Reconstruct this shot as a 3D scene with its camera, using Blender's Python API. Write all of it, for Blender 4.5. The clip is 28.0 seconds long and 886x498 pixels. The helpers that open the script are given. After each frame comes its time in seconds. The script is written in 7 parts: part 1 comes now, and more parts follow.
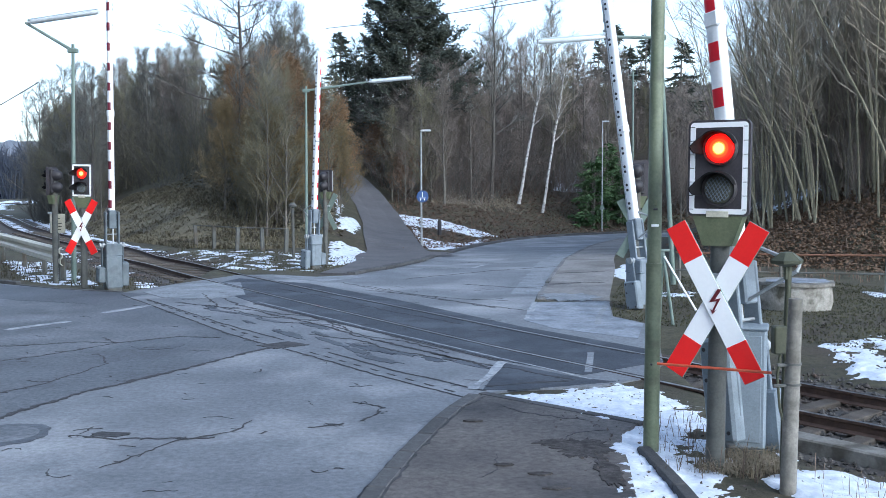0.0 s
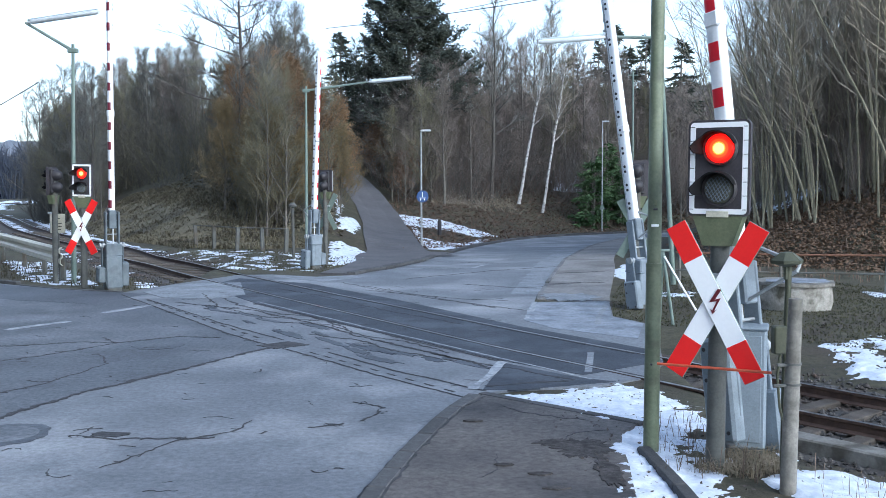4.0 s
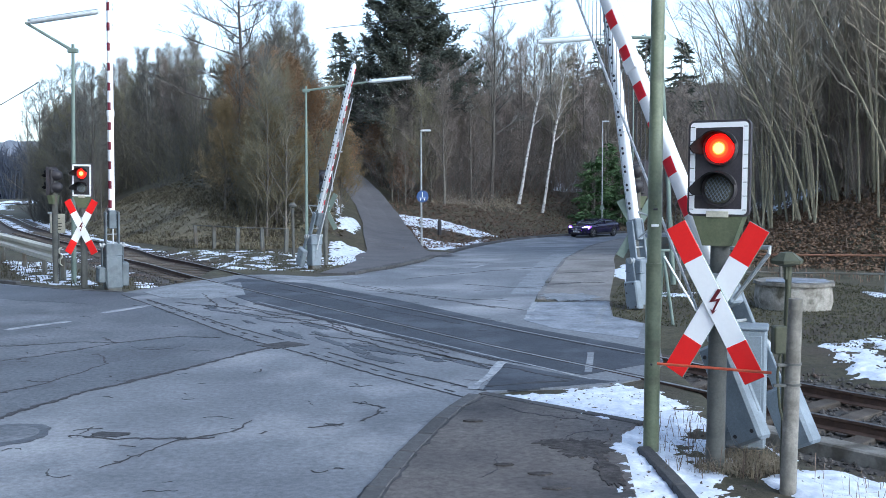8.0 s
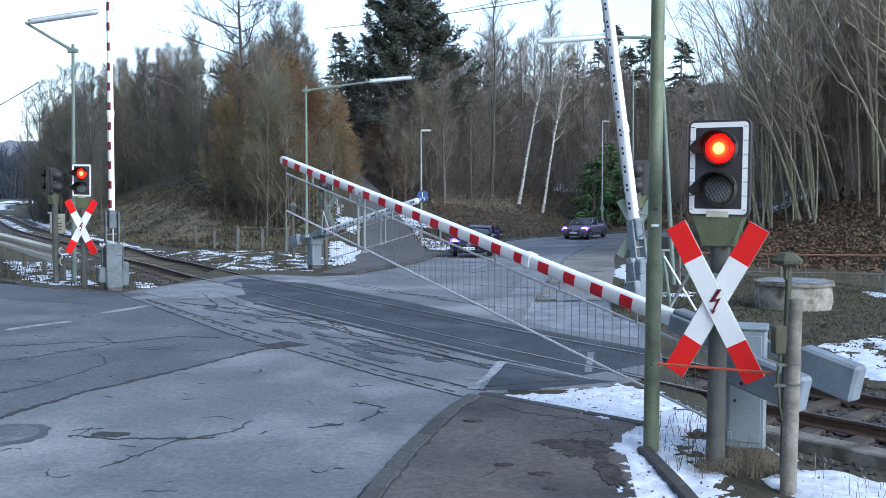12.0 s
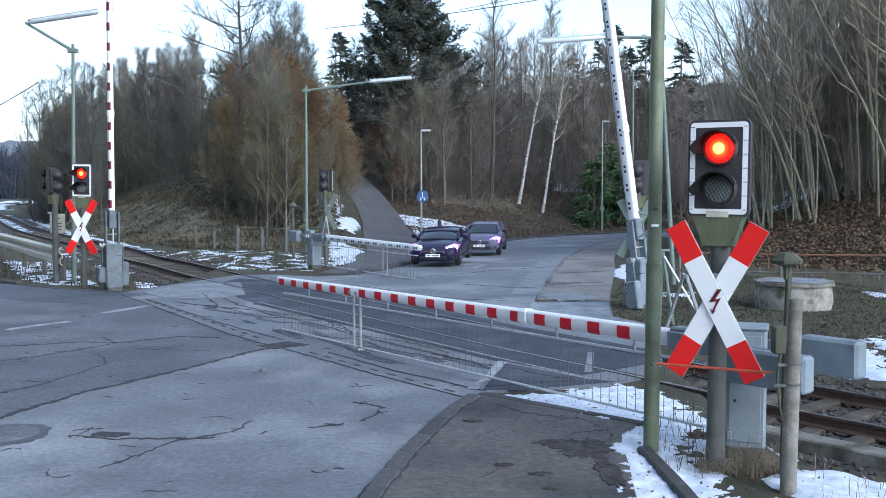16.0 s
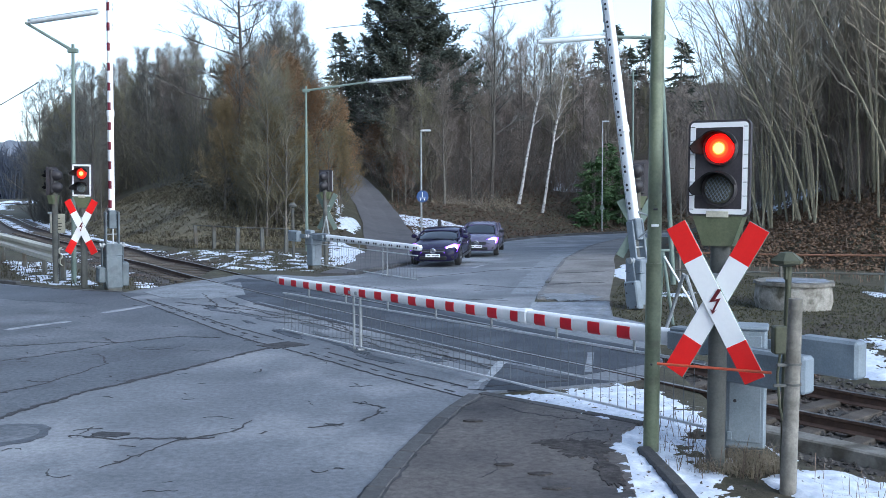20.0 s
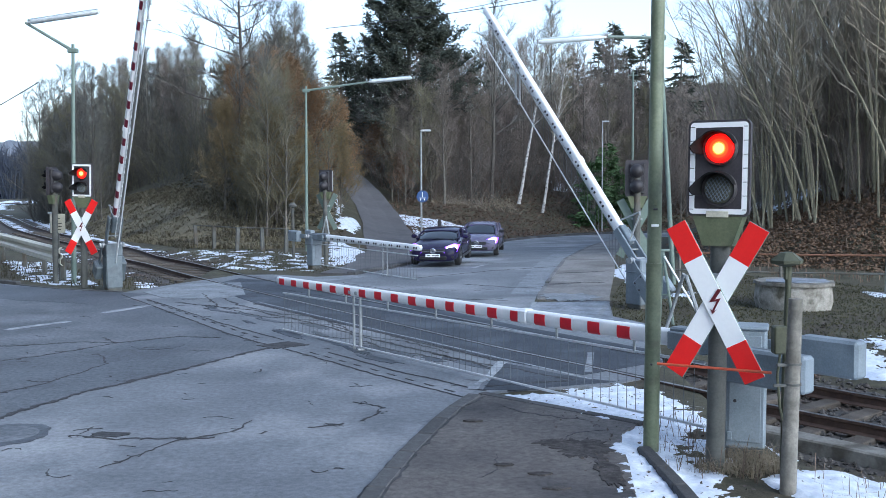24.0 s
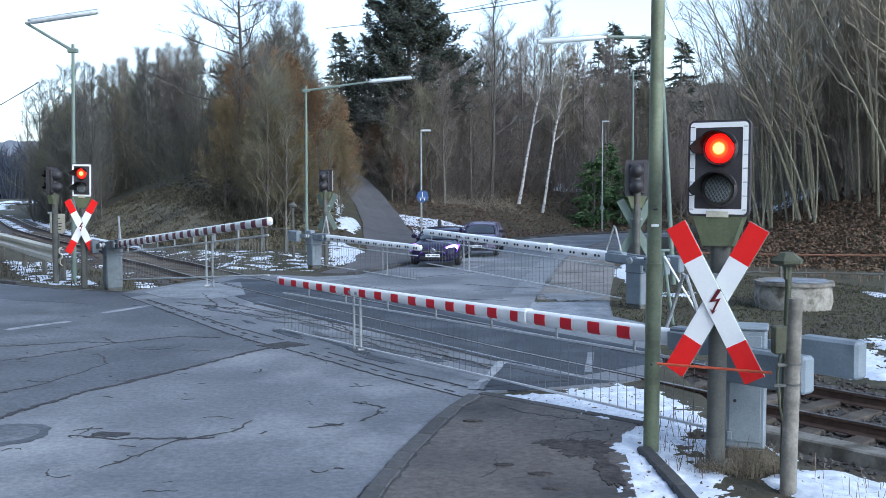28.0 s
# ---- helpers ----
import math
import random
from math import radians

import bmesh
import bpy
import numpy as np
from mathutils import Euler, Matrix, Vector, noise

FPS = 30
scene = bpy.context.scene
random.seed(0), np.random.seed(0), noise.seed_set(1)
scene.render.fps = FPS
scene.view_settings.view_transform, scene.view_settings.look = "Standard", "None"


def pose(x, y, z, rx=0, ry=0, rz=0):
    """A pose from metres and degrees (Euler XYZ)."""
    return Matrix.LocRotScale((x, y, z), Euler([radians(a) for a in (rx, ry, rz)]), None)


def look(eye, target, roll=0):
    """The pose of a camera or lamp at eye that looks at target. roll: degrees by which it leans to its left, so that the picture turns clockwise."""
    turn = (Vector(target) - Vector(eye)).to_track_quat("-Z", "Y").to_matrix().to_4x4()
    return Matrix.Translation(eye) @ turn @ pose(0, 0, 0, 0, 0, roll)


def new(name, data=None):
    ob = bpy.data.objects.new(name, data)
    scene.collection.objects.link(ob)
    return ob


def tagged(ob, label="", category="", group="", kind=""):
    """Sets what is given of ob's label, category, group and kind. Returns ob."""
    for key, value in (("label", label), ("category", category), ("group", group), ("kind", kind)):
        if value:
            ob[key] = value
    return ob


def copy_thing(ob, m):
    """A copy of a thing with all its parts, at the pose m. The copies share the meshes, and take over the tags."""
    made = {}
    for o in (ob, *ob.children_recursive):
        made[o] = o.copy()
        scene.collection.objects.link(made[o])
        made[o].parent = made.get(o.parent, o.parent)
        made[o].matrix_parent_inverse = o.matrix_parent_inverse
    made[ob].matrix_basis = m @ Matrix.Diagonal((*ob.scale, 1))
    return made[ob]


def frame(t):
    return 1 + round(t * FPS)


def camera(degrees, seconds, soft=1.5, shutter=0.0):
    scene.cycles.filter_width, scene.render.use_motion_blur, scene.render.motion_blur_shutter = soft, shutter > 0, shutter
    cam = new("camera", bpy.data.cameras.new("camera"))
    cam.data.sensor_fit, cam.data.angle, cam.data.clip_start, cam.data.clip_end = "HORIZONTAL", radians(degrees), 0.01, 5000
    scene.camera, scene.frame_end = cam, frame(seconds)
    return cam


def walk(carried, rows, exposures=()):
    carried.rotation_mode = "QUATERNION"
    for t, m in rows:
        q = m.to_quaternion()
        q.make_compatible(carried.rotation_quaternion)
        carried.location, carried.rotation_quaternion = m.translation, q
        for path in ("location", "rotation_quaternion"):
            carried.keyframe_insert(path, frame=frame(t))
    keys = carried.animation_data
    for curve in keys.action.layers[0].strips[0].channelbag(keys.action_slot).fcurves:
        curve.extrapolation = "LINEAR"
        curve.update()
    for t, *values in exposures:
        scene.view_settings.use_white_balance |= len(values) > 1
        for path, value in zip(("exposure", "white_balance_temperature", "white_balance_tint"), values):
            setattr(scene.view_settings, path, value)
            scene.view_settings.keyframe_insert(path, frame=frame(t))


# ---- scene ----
cam = camera(49.37, 28.0, soft=0.9)
EYE = pose(0.0, 0.0, 2.853, 90 - 3.793, 0, 0) @ pose(0, 0, 0, 0, 0, -0.258)
walk(cam, [(0.0, EYE), (28.0, EYE)], exposures=[(0.0, 1.3, 5550, 6), (9.5, 1.3, 5550, 6), (11.8, 1.19, 5550, 6), (28.0, 1.19, 5550, 6)])

# ---- sky and sun: a thin bright winter overcast ----
world = bpy.data.worlds.new("world")
scene.world = world
world.use_nodes = True
wn = world.node_tree.nodes
wl = world.node_tree.links
sky = wn.new("ShaderNodeTexSky")
sky.sky_type = 'NISHITA'
sky.sun_disc = False
sky.sun_elevation = radians(32)
sky.sun_rotation = radians(135)
sky.air_density = 1.0
sky.dust_density = 1.5
sky.ozone_density = 1.0
wn["Background"].inputs["Strength"].default_value = 0.13
haze = wn.new("ShaderNodeHueSaturation")
haze.inputs["Saturation"].default_value = 0.66
haze.inputs["Value"].default_value = 1.06
wl.new(sky.outputs["Color"], haze.inputs["Color"])
wl.new(haze.outputs["Color"], wn["Background"].inputs["Color"])
sun = new("sun", bpy.data.lights.new("sun", 'SUN'))
sun.data.energy = 0.72
sun.data.angle = radians(25)
sun.data.color = (1.0, 0.97, 0.93)
sun.matrix_basis = look((22, -20, 25), (0, 12, 0))


# ---- materials ----
def surface(name, c1, c2, scale=4.0, rough=0.8, bump=0.3, fine=40.0, metal=0.0, c3=None, big=0.35, vary=0.0, spec=0.5, thr=(0.35, 0.65), grain=0.25):
    """A material with colour variation at two sizes and a fine relief. vary: how much pieces differ from one another."""
    m = bpy.data.materials.new(name)
    m.use_nodes = True
    n, l = m.node_tree.nodes, m.node_tree.links
    b = n["Principled BSDF"]
    b.inputs["Roughness"].default_value = rough
    b.inputs["Metallic"].default_value = metal
    b.inputs["Specular IOR Level"].default_value = spec
    tc = n.new("ShaderNodeTexCoord")
    n1 = n.new("ShaderNodeTexNoise")
    n1.inputs["Scale"].default_value = scale
    n1.inputs["Detail"].default_value = 6
    n1.inputs["Roughness"].default_value = 0.65
    l.new(tc.outputs["Object"], n1.inputs["Vector"])
    r1 = n.new("ShaderNodeMapRange")
    r1.inputs["From Min"].default_value, r1.inputs["From Max"].default_value = thr
    l.new(n1.outputs["Fac"], r1.inputs["Value"])
    mix = n.new("ShaderNodeMix")
    mix.data_type = 'RGBA'
    mix.inputs["A"].default_value = (*c1, 1)
    mix.inputs["B"].default_value = (*c2, 1)
    l.new(r1.outputs["Result"], mix.inputs["Factor"])
    col = mix.outputs["Result"]
    if c3 is not None:
        n3 = n.new("ShaderNodeTexNoise")
        n3.inputs["Scale"].default_value = scale * big
        n3.inputs["Detail"].default_value = 4
        l.new(tc.outputs["Object"], n3.inputs["Vector"])
        r3 = n.new("ShaderNodeMapRange")
        r3.inputs["From Min"].default_value, r3.inputs["From Max"].default_value = 0.5, 0.68
        l.new(n3.outputs["Fac"], r3.inputs["Value"])
        mx = n.new("ShaderNodeMix")
        mx.data_type = 'RGBA'
        mx.inputs["B"].default_value = (*c3, 1)
        l.new(r3.outputs["Result"], mx.inputs["Factor"])
        l.new(col, mx.inputs["A"])
        col = mx.outputs["Result"]
    n2 = n.new("ShaderNodeTexNoise")
    n2.inputs["Scale"].default_value = fine
    n2.inputs["Detail"].default_value = 7
    n2.inputs["Roughness"].default_value = 0.72
    l.new(tc.outputs["Object"], n2.inputs["Vector"])
    hv = n.new("ShaderNodeHueSaturation")
    r2 = n.new("ShaderNodeMapRange")
    r2.inputs["From Min"].default_value, r2.inputs["From Max"].default_value = 0.25, 0.75
    r2.inputs["To Min"].default_value, r2.inputs["To Max"].default_value = 1 - grain, 1 + grain
    l.new(n2.outputs["Fac"], r2.inputs["Value"])
    l.new(col, hv.inputs["Color"])
    val = r2.outputs["Result"]
    if vary:
        oi = n.new("ShaderNodeObjectInfo")
        rv = n.new("ShaderNodeMapRange")
        rv.inputs["To Min"].default_value, rv.inputs["To Max"].default_value = 1 - vary, 1 + vary
        l.new(oi.outputs["Random"], rv.inputs["Value"])
        mu = n.new("ShaderNodeMath")
        mu.operation = 'MULTIPLY'
        l.new(val, mu.inputs[0])
        l.new(rv.outputs["Result"], mu.inputs[1])
        val = mu.outputs[0]
    l.new(val, hv.inputs["Value"])
    l.new(hv.outputs["Color"], b.inputs["Base Color"])
    if bump:
        bp = n.new("ShaderNodeBump")
        bp.inputs["Strength"].default_value = bump
        bp.inputs["Distance"].default_value = 0.02
        l.new(n2.outputs["Fac"], bp.inputs["Height"])
        l.new(bp.outputs["Normal"], b.inputs["Normal"])
    return m


def glow(name, colour, strength):
    m = bpy.data.materials.new(name)
    m.use_nodes = True
    b = m.node_tree.nodes["Principled BSDF"]
    b.inputs["Base Color"].default_value = (*colour, 1)
    b.inputs["Emission Color"].default_value = (*colour, 1)
    b.inputs["Emission Strength"].default_value = strength
    b.inputs["Roughness"].default_value = 0.3
    return m


ASPHALT = surface("worn_asphalt", (0.112, 0.122, 0.14), (0.186, 0.2, 0.221), 0.5, 0.8, 0.5, 13, c3=(0.278, 0.289, 0.31), big=0.7, thr=(0.32, 0.68), grain=0.42)
ASPHALT_DARK = surface("newer_asphalt", (0.024, 0.03, 0.042), (0.04, 0.048, 0.064), 1.6, 0.75, 0.5, 14, c3=(0.07, 0.08, 0.1), big=0.5, grain=0.4)
ASPHALT_DAMP = surface("damp_asphalt", (0.03, 0.027, 0.027), (0.07, 0.064, 0.062), 7, 0.85, 0.5, 14, grain=0.5, spec=0.25)
ASPHALT_WALK = surface("footway_asphalt", (0.083, 0.075, 0.072), (0.126, 0.116, 0.111), 1.3, 0.85, 0.5, 14, c3=(0.042, 0.04, 0.042), big=0.5, grain=0.6)
WALKFAR = surface("dry_footway_asphalt", (0.165, 0.157, 0.152), (0.245, 0.235, 0.228), 0.7, 0.85, 0.4, 10, c3=(0.12, 0.112, 0.107), big=0.6, grain=0.4)
# Dark tone for the painted shade by the side kerb and for worn stains.
ASPHALT_SIDE = surface("shaded_worn_asphalt", (0.05, 0.057, 0.07), (0.085, 0.095, 0.115), 0.5, 0.7, 0.5, 13, grain=0.5)
# Road colour lowered to carry the dimmer light of the left side.
ASPHALT_DIM = surface("dim_left_asphalt", (0.068, 0.076, 0.09), (0.116, 0.128, 0.147), 0.5, 0.8, 0.5, 13, c3=(0.17, 0.182, 0.202), big=0.7, thr=(0.32, 0.68), grain=0.6)
PALE = surface("pale_dry_asphalt", (0.15, 0.164, 0.186), (0.25, 0.27, 0.295), 1.6, 0.85, 0.4, 13, grain=0.5)
FROST = surface("frosted_asphalt", (0.13, 0.148, 0.175), (0.27, 0.295, 0.34), 1.6, 0.85, 0.4, 11, thr=(0.35, 0.65), grain=0.4)
PATHWAY = surface("path_asphalt", (0.085, 0.083, 0.088), (0.115, 0.112, 0.117), 0.6, 0.85, 0.3, 8, grain=0.3)
TAR = surface("tar_crack", (0.018, 0.018, 0.021), (0.055, 0.055, 0.06), 9, 0.85, 0.3, 30)
KERBPALE = surface("pale_kerb_stone", (0.12, 0.12, 0.122), (0.18, 0.18, 0.182), 5, 0.85, 0.5, 16, vary=0.25, grain=0.35)
KERB = surface("kerb_stone", (0.05, 0.05, 0.052), (0.085, 0.085, 0.088), 5, 0.85, 0.5, 16, vary=0.25, grain=0.35)
LINE = surface("road_paint", (0.17, 0.185, 0.21), (0.36, 0.38, 0.41), 5, 0.75, 0.3, 14, thr=(0.38, 0.6), grain=0.35)
SNOW = surface("old_snow", (0.5, 0.56, 0.66), (0.78, 0.82, 0.89), 5, 0.65, 0.6, 18, grain=0.15)
EARTH = surface("winter_grass", (0.036, 0.034, 0.02), (0.072, 0.066, 0.038), 1.1, 0.95, 1.0, 9, c3=(0.05, 0.038, 0.027), big=0.35, grain=0.5)
DRYGRASS = surface("dry_grass", (0.15, 0.125, 0.085), (0.24, 0.205, 0.145), 2.0, 0.9, 0, 10, grain=0.3)
GREENGRASS = surface("short_grass", (0.036, 0.038, 0.018), (0.08, 0.073, 0.036), 3.0, 0.9, 0.2, 30)
LEAFLITTER = surface("fallen_leaves", (0.125, 0.078, 0.047), (0.235, 0.155, 0.098), 5, 0.9, 0.3, 12, vary=0.2, grain=0.4)
LITTERDARK = surface("sodden_leaves", (0.095, 0.063, 0.045), (0.155, 0.104, 0.074), 3, 0.9, 0.3, 10, grain=0.4)
PALESTEEL = surface("pale_painted_steel", (0.52, 0.54, 0.56), (0.64, 0.66, 0.68), 5, 0.45, 0.05, 40)
BALLAST = surface("ballast_stone", (0.034, 0.032, 0.031), (0.085, 0.08, 0.076), 3, 0.95, 1.0, 9, c3=(0.07, 0.048, 0.035), grain=0.45)
RUST = surface("rusty_rail_steel", (0.045, 0.027, 0.021), (0.085, 0.052, 0.038), 8, 0.85, 0.3, 20)
RAILTOP = surface("polished_rail_head", (0.2, 0.2, 0.21), (0.32, 0.32, 0.33), 5, 0.35, 0.1, 60, metal=0.8)
WOOD = surface("sleeper_wood", (0.05, 0.04, 0.032), (0.1, 0.085, 0.07), 4, 0.9, 0.6, 50, vary=0.35)
GREY = surface("grey_sheet_steel", (0.18, 0.215, 0.25), (0.235, 0.275, 0.312), 2.5, 0.5, 0.08, 60, c3=(0.15, 0.178, 0.205), big=0.8)
# Darker copy of GREY: dirt, plus the left side's dimmer light in the colour.
GREYDIRTYDIM = surface("dim_dirty_sheet_steel", (0.1, 0.124, 0.142), (0.155, 0.185, 0.205), 2.5, 0.6, 0.1, 60, c3=(0.07, 0.085, 0.095), big=0.8)
GALV = surface("galvanised_steel", (0.3, 0.32, 0.33), (0.42, 0.44, 0.45), 6, 0.45, 0.08, 60, metal=0.3)
WHITE = surface("white_boom_paint", (0.8, 0.82, 0.84), (0.9, 0.91, 0.92), 3, 0.4, 0.03, 20, grain=0.06)
RED = surface("red_reflective", (0.58, 0.007, 0.022), (0.7, 0.012, 0.03), 4, 0.45, 0.0, 60, grain=0.08)
# Shaded copy of RED for patches that face away at a grazing angle.
RED_DARK = surface("shaded_red_reflective", (0.1, 0.006, 0.022), (0.16, 0.01, 0.03), 4, 0.5, 0.04, 60)
REDW = surface("sign_red", (0.78, 0.014, 0.014), (0.84, 0.02, 0.018), 2, 0.35, 0.0, 30, grain=0.05)
SIGNWHITE = surface("sign_white", (0.9, 0.91, 0.92), (0.95, 0.95, 0.95), 2, 0.35, 0.0, 30, grain=0.03)
DARKRED = surface("flash_mark", (0.09, 0.01, 0.015), (0.14, 0.015, 0.02), 4, 0.5, 0.02, 30)
GREEN = surface("green_pole_paint", (0.115, 0.14, 0.085), (0.165, 0.19, 0.125), 2.5, 0.55, 0.12, 30, c3=(0.08, 0.09, 0.06), big=1.2)
GREENGREY = surface("grey_green_paint", (0.14, 0.19, 0.165), (0.19, 0.24, 0.21), 2.5, 0.6, 0.1, 40)
OLIVE = surface("olive_sheet", (0.1, 0.12, 0.065), (0.14, 0.155, 0.09), 4, 0.55, 0.1, 40)
BLACK = surface("black_housing", (0.022, 0.02, 0.024), (0.035, 0.032, 0.036), 6, 0.55, 0.1, 60)
HOODBLACK = surface("matt_black_hood", (0.006, 0.006, 0.007), (0.01, 0.01, 0.011), 6, 0.9, 0.05, 60, spec=0.15)
BOARDBLACK = surface("signal_board", (0.042, 0.037, 0.043), (0.06, 0.054, 0.06), 5, 0.55, 0.05, 40)
RUBBER = surface("tyre_rubber", (0.014, 0.014, 0.015), (0.025, 0.025, 0.026), 9, 0.8, 0.3, 80)
POST = surface("dark_grey_post", (0.07, 0.075, 0.07), (0.12, 0.12, 0.11), 4, 0.7, 0.2, 40, c3=(0.1, 0.08, 0.055))
CONCRETE = surface("weathered_concrete", (0.13, 0.125, 0.11), (0.22, 0.21, 0.19), 4, 0.9, 0.5, 20, c3=(0.075, 0.068, 0.055), big=0.7, grain=0.3)
CONCRETE_PALE = surface("pale_concrete", (0.24, 0.225, 0.2), (0.42, 0.4, 0.36), 3, 0.9, 0.5, 30, c3=(0.08, 0.075, 0.055), big=0.9, grain=0.35)
BOARDWHITE = surface("cream_boards", (0.66, 0.63, 0.52), (0.78, 0.75, 0.64), 2, 0.6, 0.1, 12, grain=0.15)
BARSTEEL = surface("dull_thin_steel", (0.11, 0.117, 0.125), (0.16, 0.168, 0.178), 6, 0.6, 0, 40)
SIGNCREAM = surface("cream_sign", (0.5, 0.48, 0.38), (0.6, 0.58, 0.48), 4, 0.6, 0.05, 40)
ORANGE = surface("orange_rod", (0.38, 0.07, 0.03), (0.5, 0.1, 0.045), 6, 0.5, 0.1, 50)
BLUESIGN = surface("blue_sign", (0.03, 0.075, 0.2), (0.05, 0.1, 0.26), 3, 0.4, 0.0, 40)
RUSTBAND = surface("brown_steel", (0.12, 0.06, 0.035), (0.2, 0.1, 0.06), 6, 0.8, 0.3, 50)
LAMPGLASS = surface("lamp_cover", (0.55, 0.59, 0.61), (0.66, 0.7, 0.72), 3, 0.35, 0.02, 30)
LAMPTOP = surface("lamp_top", (0.3, 0.36, 0.38), (0.4, 0.46, 0.48), 3, 0.5, 0.05, 30)
BARK = surface("grey_bark", (0.1, 0.09, 0.078), (0.17, 0.155, 0.135), 6, 0.95, 0.5, 40, vary=0.3)
BARKGREEN = surface("mossy_bark", (0.16, 0.155, 0.108), (0.265, 0.25, 0.178), 5, 0.95, 0.5, 40, vary=0.35)
TWIGMID = surface("mid_brown_twigs", (0.14, 0.118, 0.104), (0.205, 0.172, 0.15), 1.2, 0.95, 0, 20, vary=0.3)
COPPICEBARK = surface("olive_grey_stems", (0.175, 0.163, 0.112), (0.285, 0.262, 0.184), 4, 0.95, 0.4, 40, vary=0.3)
TWIG = surface("twig_bark", (0.086, 0.086, 0.078), (0.138, 0.137, 0.124), 1.2, 0.95, 0, 20, vary=0.35)
TWIGRED = surface("reddish_twigs", (0.115, 0.083, 0.063), (0.165, 0.12, 0.092), 1.2, 0.95, 0, 20, vary=0.3)
TWIGPALE = surface("pale_twigs", (0.215, 0.187, 0.146), (0.315, 0.276, 0.218), 1.2, 0.95, 0, 20, vary=0.3)
BIRCH = surface("birch_bark", (0.5, 0.48, 0.46), (0.62, 0.6, 0.58), 3, 0.8, 0.3, 30, c3=(0.06, 0.055, 0.05), big=2.2)
BRONZE = surface("withered_leaves", (0.17, 0.1, 0.052), (0.24, 0.145, 0.074), 1.0, 0.9, 0, 12, vary=0.2)
OLIVELEAF = surface("olive_leaves", (0.12, 0.088, 0.04), (0.18, 0.13, 0.062), 1.0, 0.9, 0, 12, vary=0.2)
NEEDLES = surface("dark_needles", (0.034, 0.044, 0.032), (0.07, 0.08, 0.058), 1.0, 0.9, 0, 6, vary=0.25, grain=0.4)
NEEDLESGREEN = surface("green_needles", (0.05, 0.1, 0.036), (0.09, 0.15, 0.06), 1.4, 0.85, 0, 8, vary=0.2)
OLIVEWOOD = surface("olive_woodland", (0.15, 0.14, 0.1), (0.24, 0.22, 0.155), 0.5, 1.0, 0.6, 2.0)
FARWOOD = surface("far_woodland", (0.11, 0.1, 0.095), (0.18, 0.165, 0.155), 0.5, 1.0, 0.6, 2.0)
# The blue of the distant air is put into these two base colours.
HAZEWOOD = surface("hazed_hillside", (0.16, 0.185, 0.24), (0.2, 0.225, 0.28), 0.02, 1.0, 0, 0.08, grain=0.1)
HAZETREES = surface("hazed_trees", (0.03, 0.038, 0.06), (0.05, 0.06, 0.088), 0.2, 1.0, 0, 0.6, grain=0.25)
STRAW = surface("matted_straw", (0.105, 0.092, 0.06), (0.18, 0.157, 0.104), 0.7, 0.95, 0.4, 5, c3=(0.06, 0.056, 0.038), big=0.4, grain=0.45)
OLIVE_DARK = surface("dark_olive_paint", (0.045, 0.05, 0.03), (0.075, 0.08, 0.05), 4, 0.6, 0.1, 40)
CONCRETE_MID = surface("post_concrete", (0.16, 0.152, 0.132), (0.26, 0.245, 0.215), 4, 0.9, 0.5, 20, c3=(0.1, 0.092, 0.076), big=0.7, grain=0.35)
BARKDARK = surface("dark_bark", (0.055, 0.046, 0.042), (0.095, 0.08, 0.072), 6, 0.95, 0.4, 40)
TWIGDARK = surface("dark_twigs", (0.068, 0.066, 0.058), (0.105, 0.1, 0.088), 1.2, 0.95, 0, 20)
TWIGOLIVE = surface("olive_twigs", (0.11, 0.1, 0.062), (0.17, 0.155, 0.1), 0.6, 0.95, 0, 20)
# Emission that imitates the violet glare fringe round lit headlamps.
VIOLETRING = glow("violet_lamp_fringe", (0.3, 0.08, 1.0), 1.0)
PLATE = surface("number_plate", (0.7, 0.72, 0.74), (0.8, 0.82, 0.84), 5, 0.4, 0, 30)
CHROME = surface("chrome", (0.5, 0.5, 0.52), (0.65, 0.65, 0.67), 5, 0.18, 0, 30, metal=1.0)
ALLOY = surface("alloy_rim", (0.2, 0.2, 0.21), (0.32, 0.32, 0.33), 5, 0.3, 0, 30, metal=0.9)
CARDARK = surface("dark_violet_car_paint", (0.013, 0.01, 0.036), (0.019, 0.015, 0.048), 2, 0.15, 0, 40)
CARGREY = surface("violet_grey_car_paint", (0.13, 0.12, 0.19), (0.17, 0.16, 0.235), 2, 0.22, 0, 40, metal=0.3)
CARGLASS = surface("car_window", (0.012, 0.016, 0.022), (0.018, 0.022, 0.03), 2, 0.06, 0, 40)
TRIM = surface("black_trim", (0.012, 0.012, 0.014), (0.02, 0.02, 0.022), 5, 0.5, 0, 40)
REDLAMP = glow("lit_red_lens", (1.0, 0.006, 0.002), 0.55)
REDCORE = glow("lit_red_bulb", (1.0, 0.55, 0.13), 1.1)
REDHALO = glow("lit_red_ring", (1.0, 0.012, 0.003), 0.75)
REDMID = glow("lit_red_middle", (1.0, 0.05, 0.006), 0.85)
REDINNER = glow("lit_red_inner", (1.0, 0.2, 0.02), 0.95)
HEADLAMP = glow("lit_headlamp", (0.86, 0.78, 1.0), 5.0)
DARKLENS = surface("dark_ribbed_lens", (0.05, 0.05, 0.035), (0.1, 0.1, 0.075), 30, 0.3, 0.5, 90)


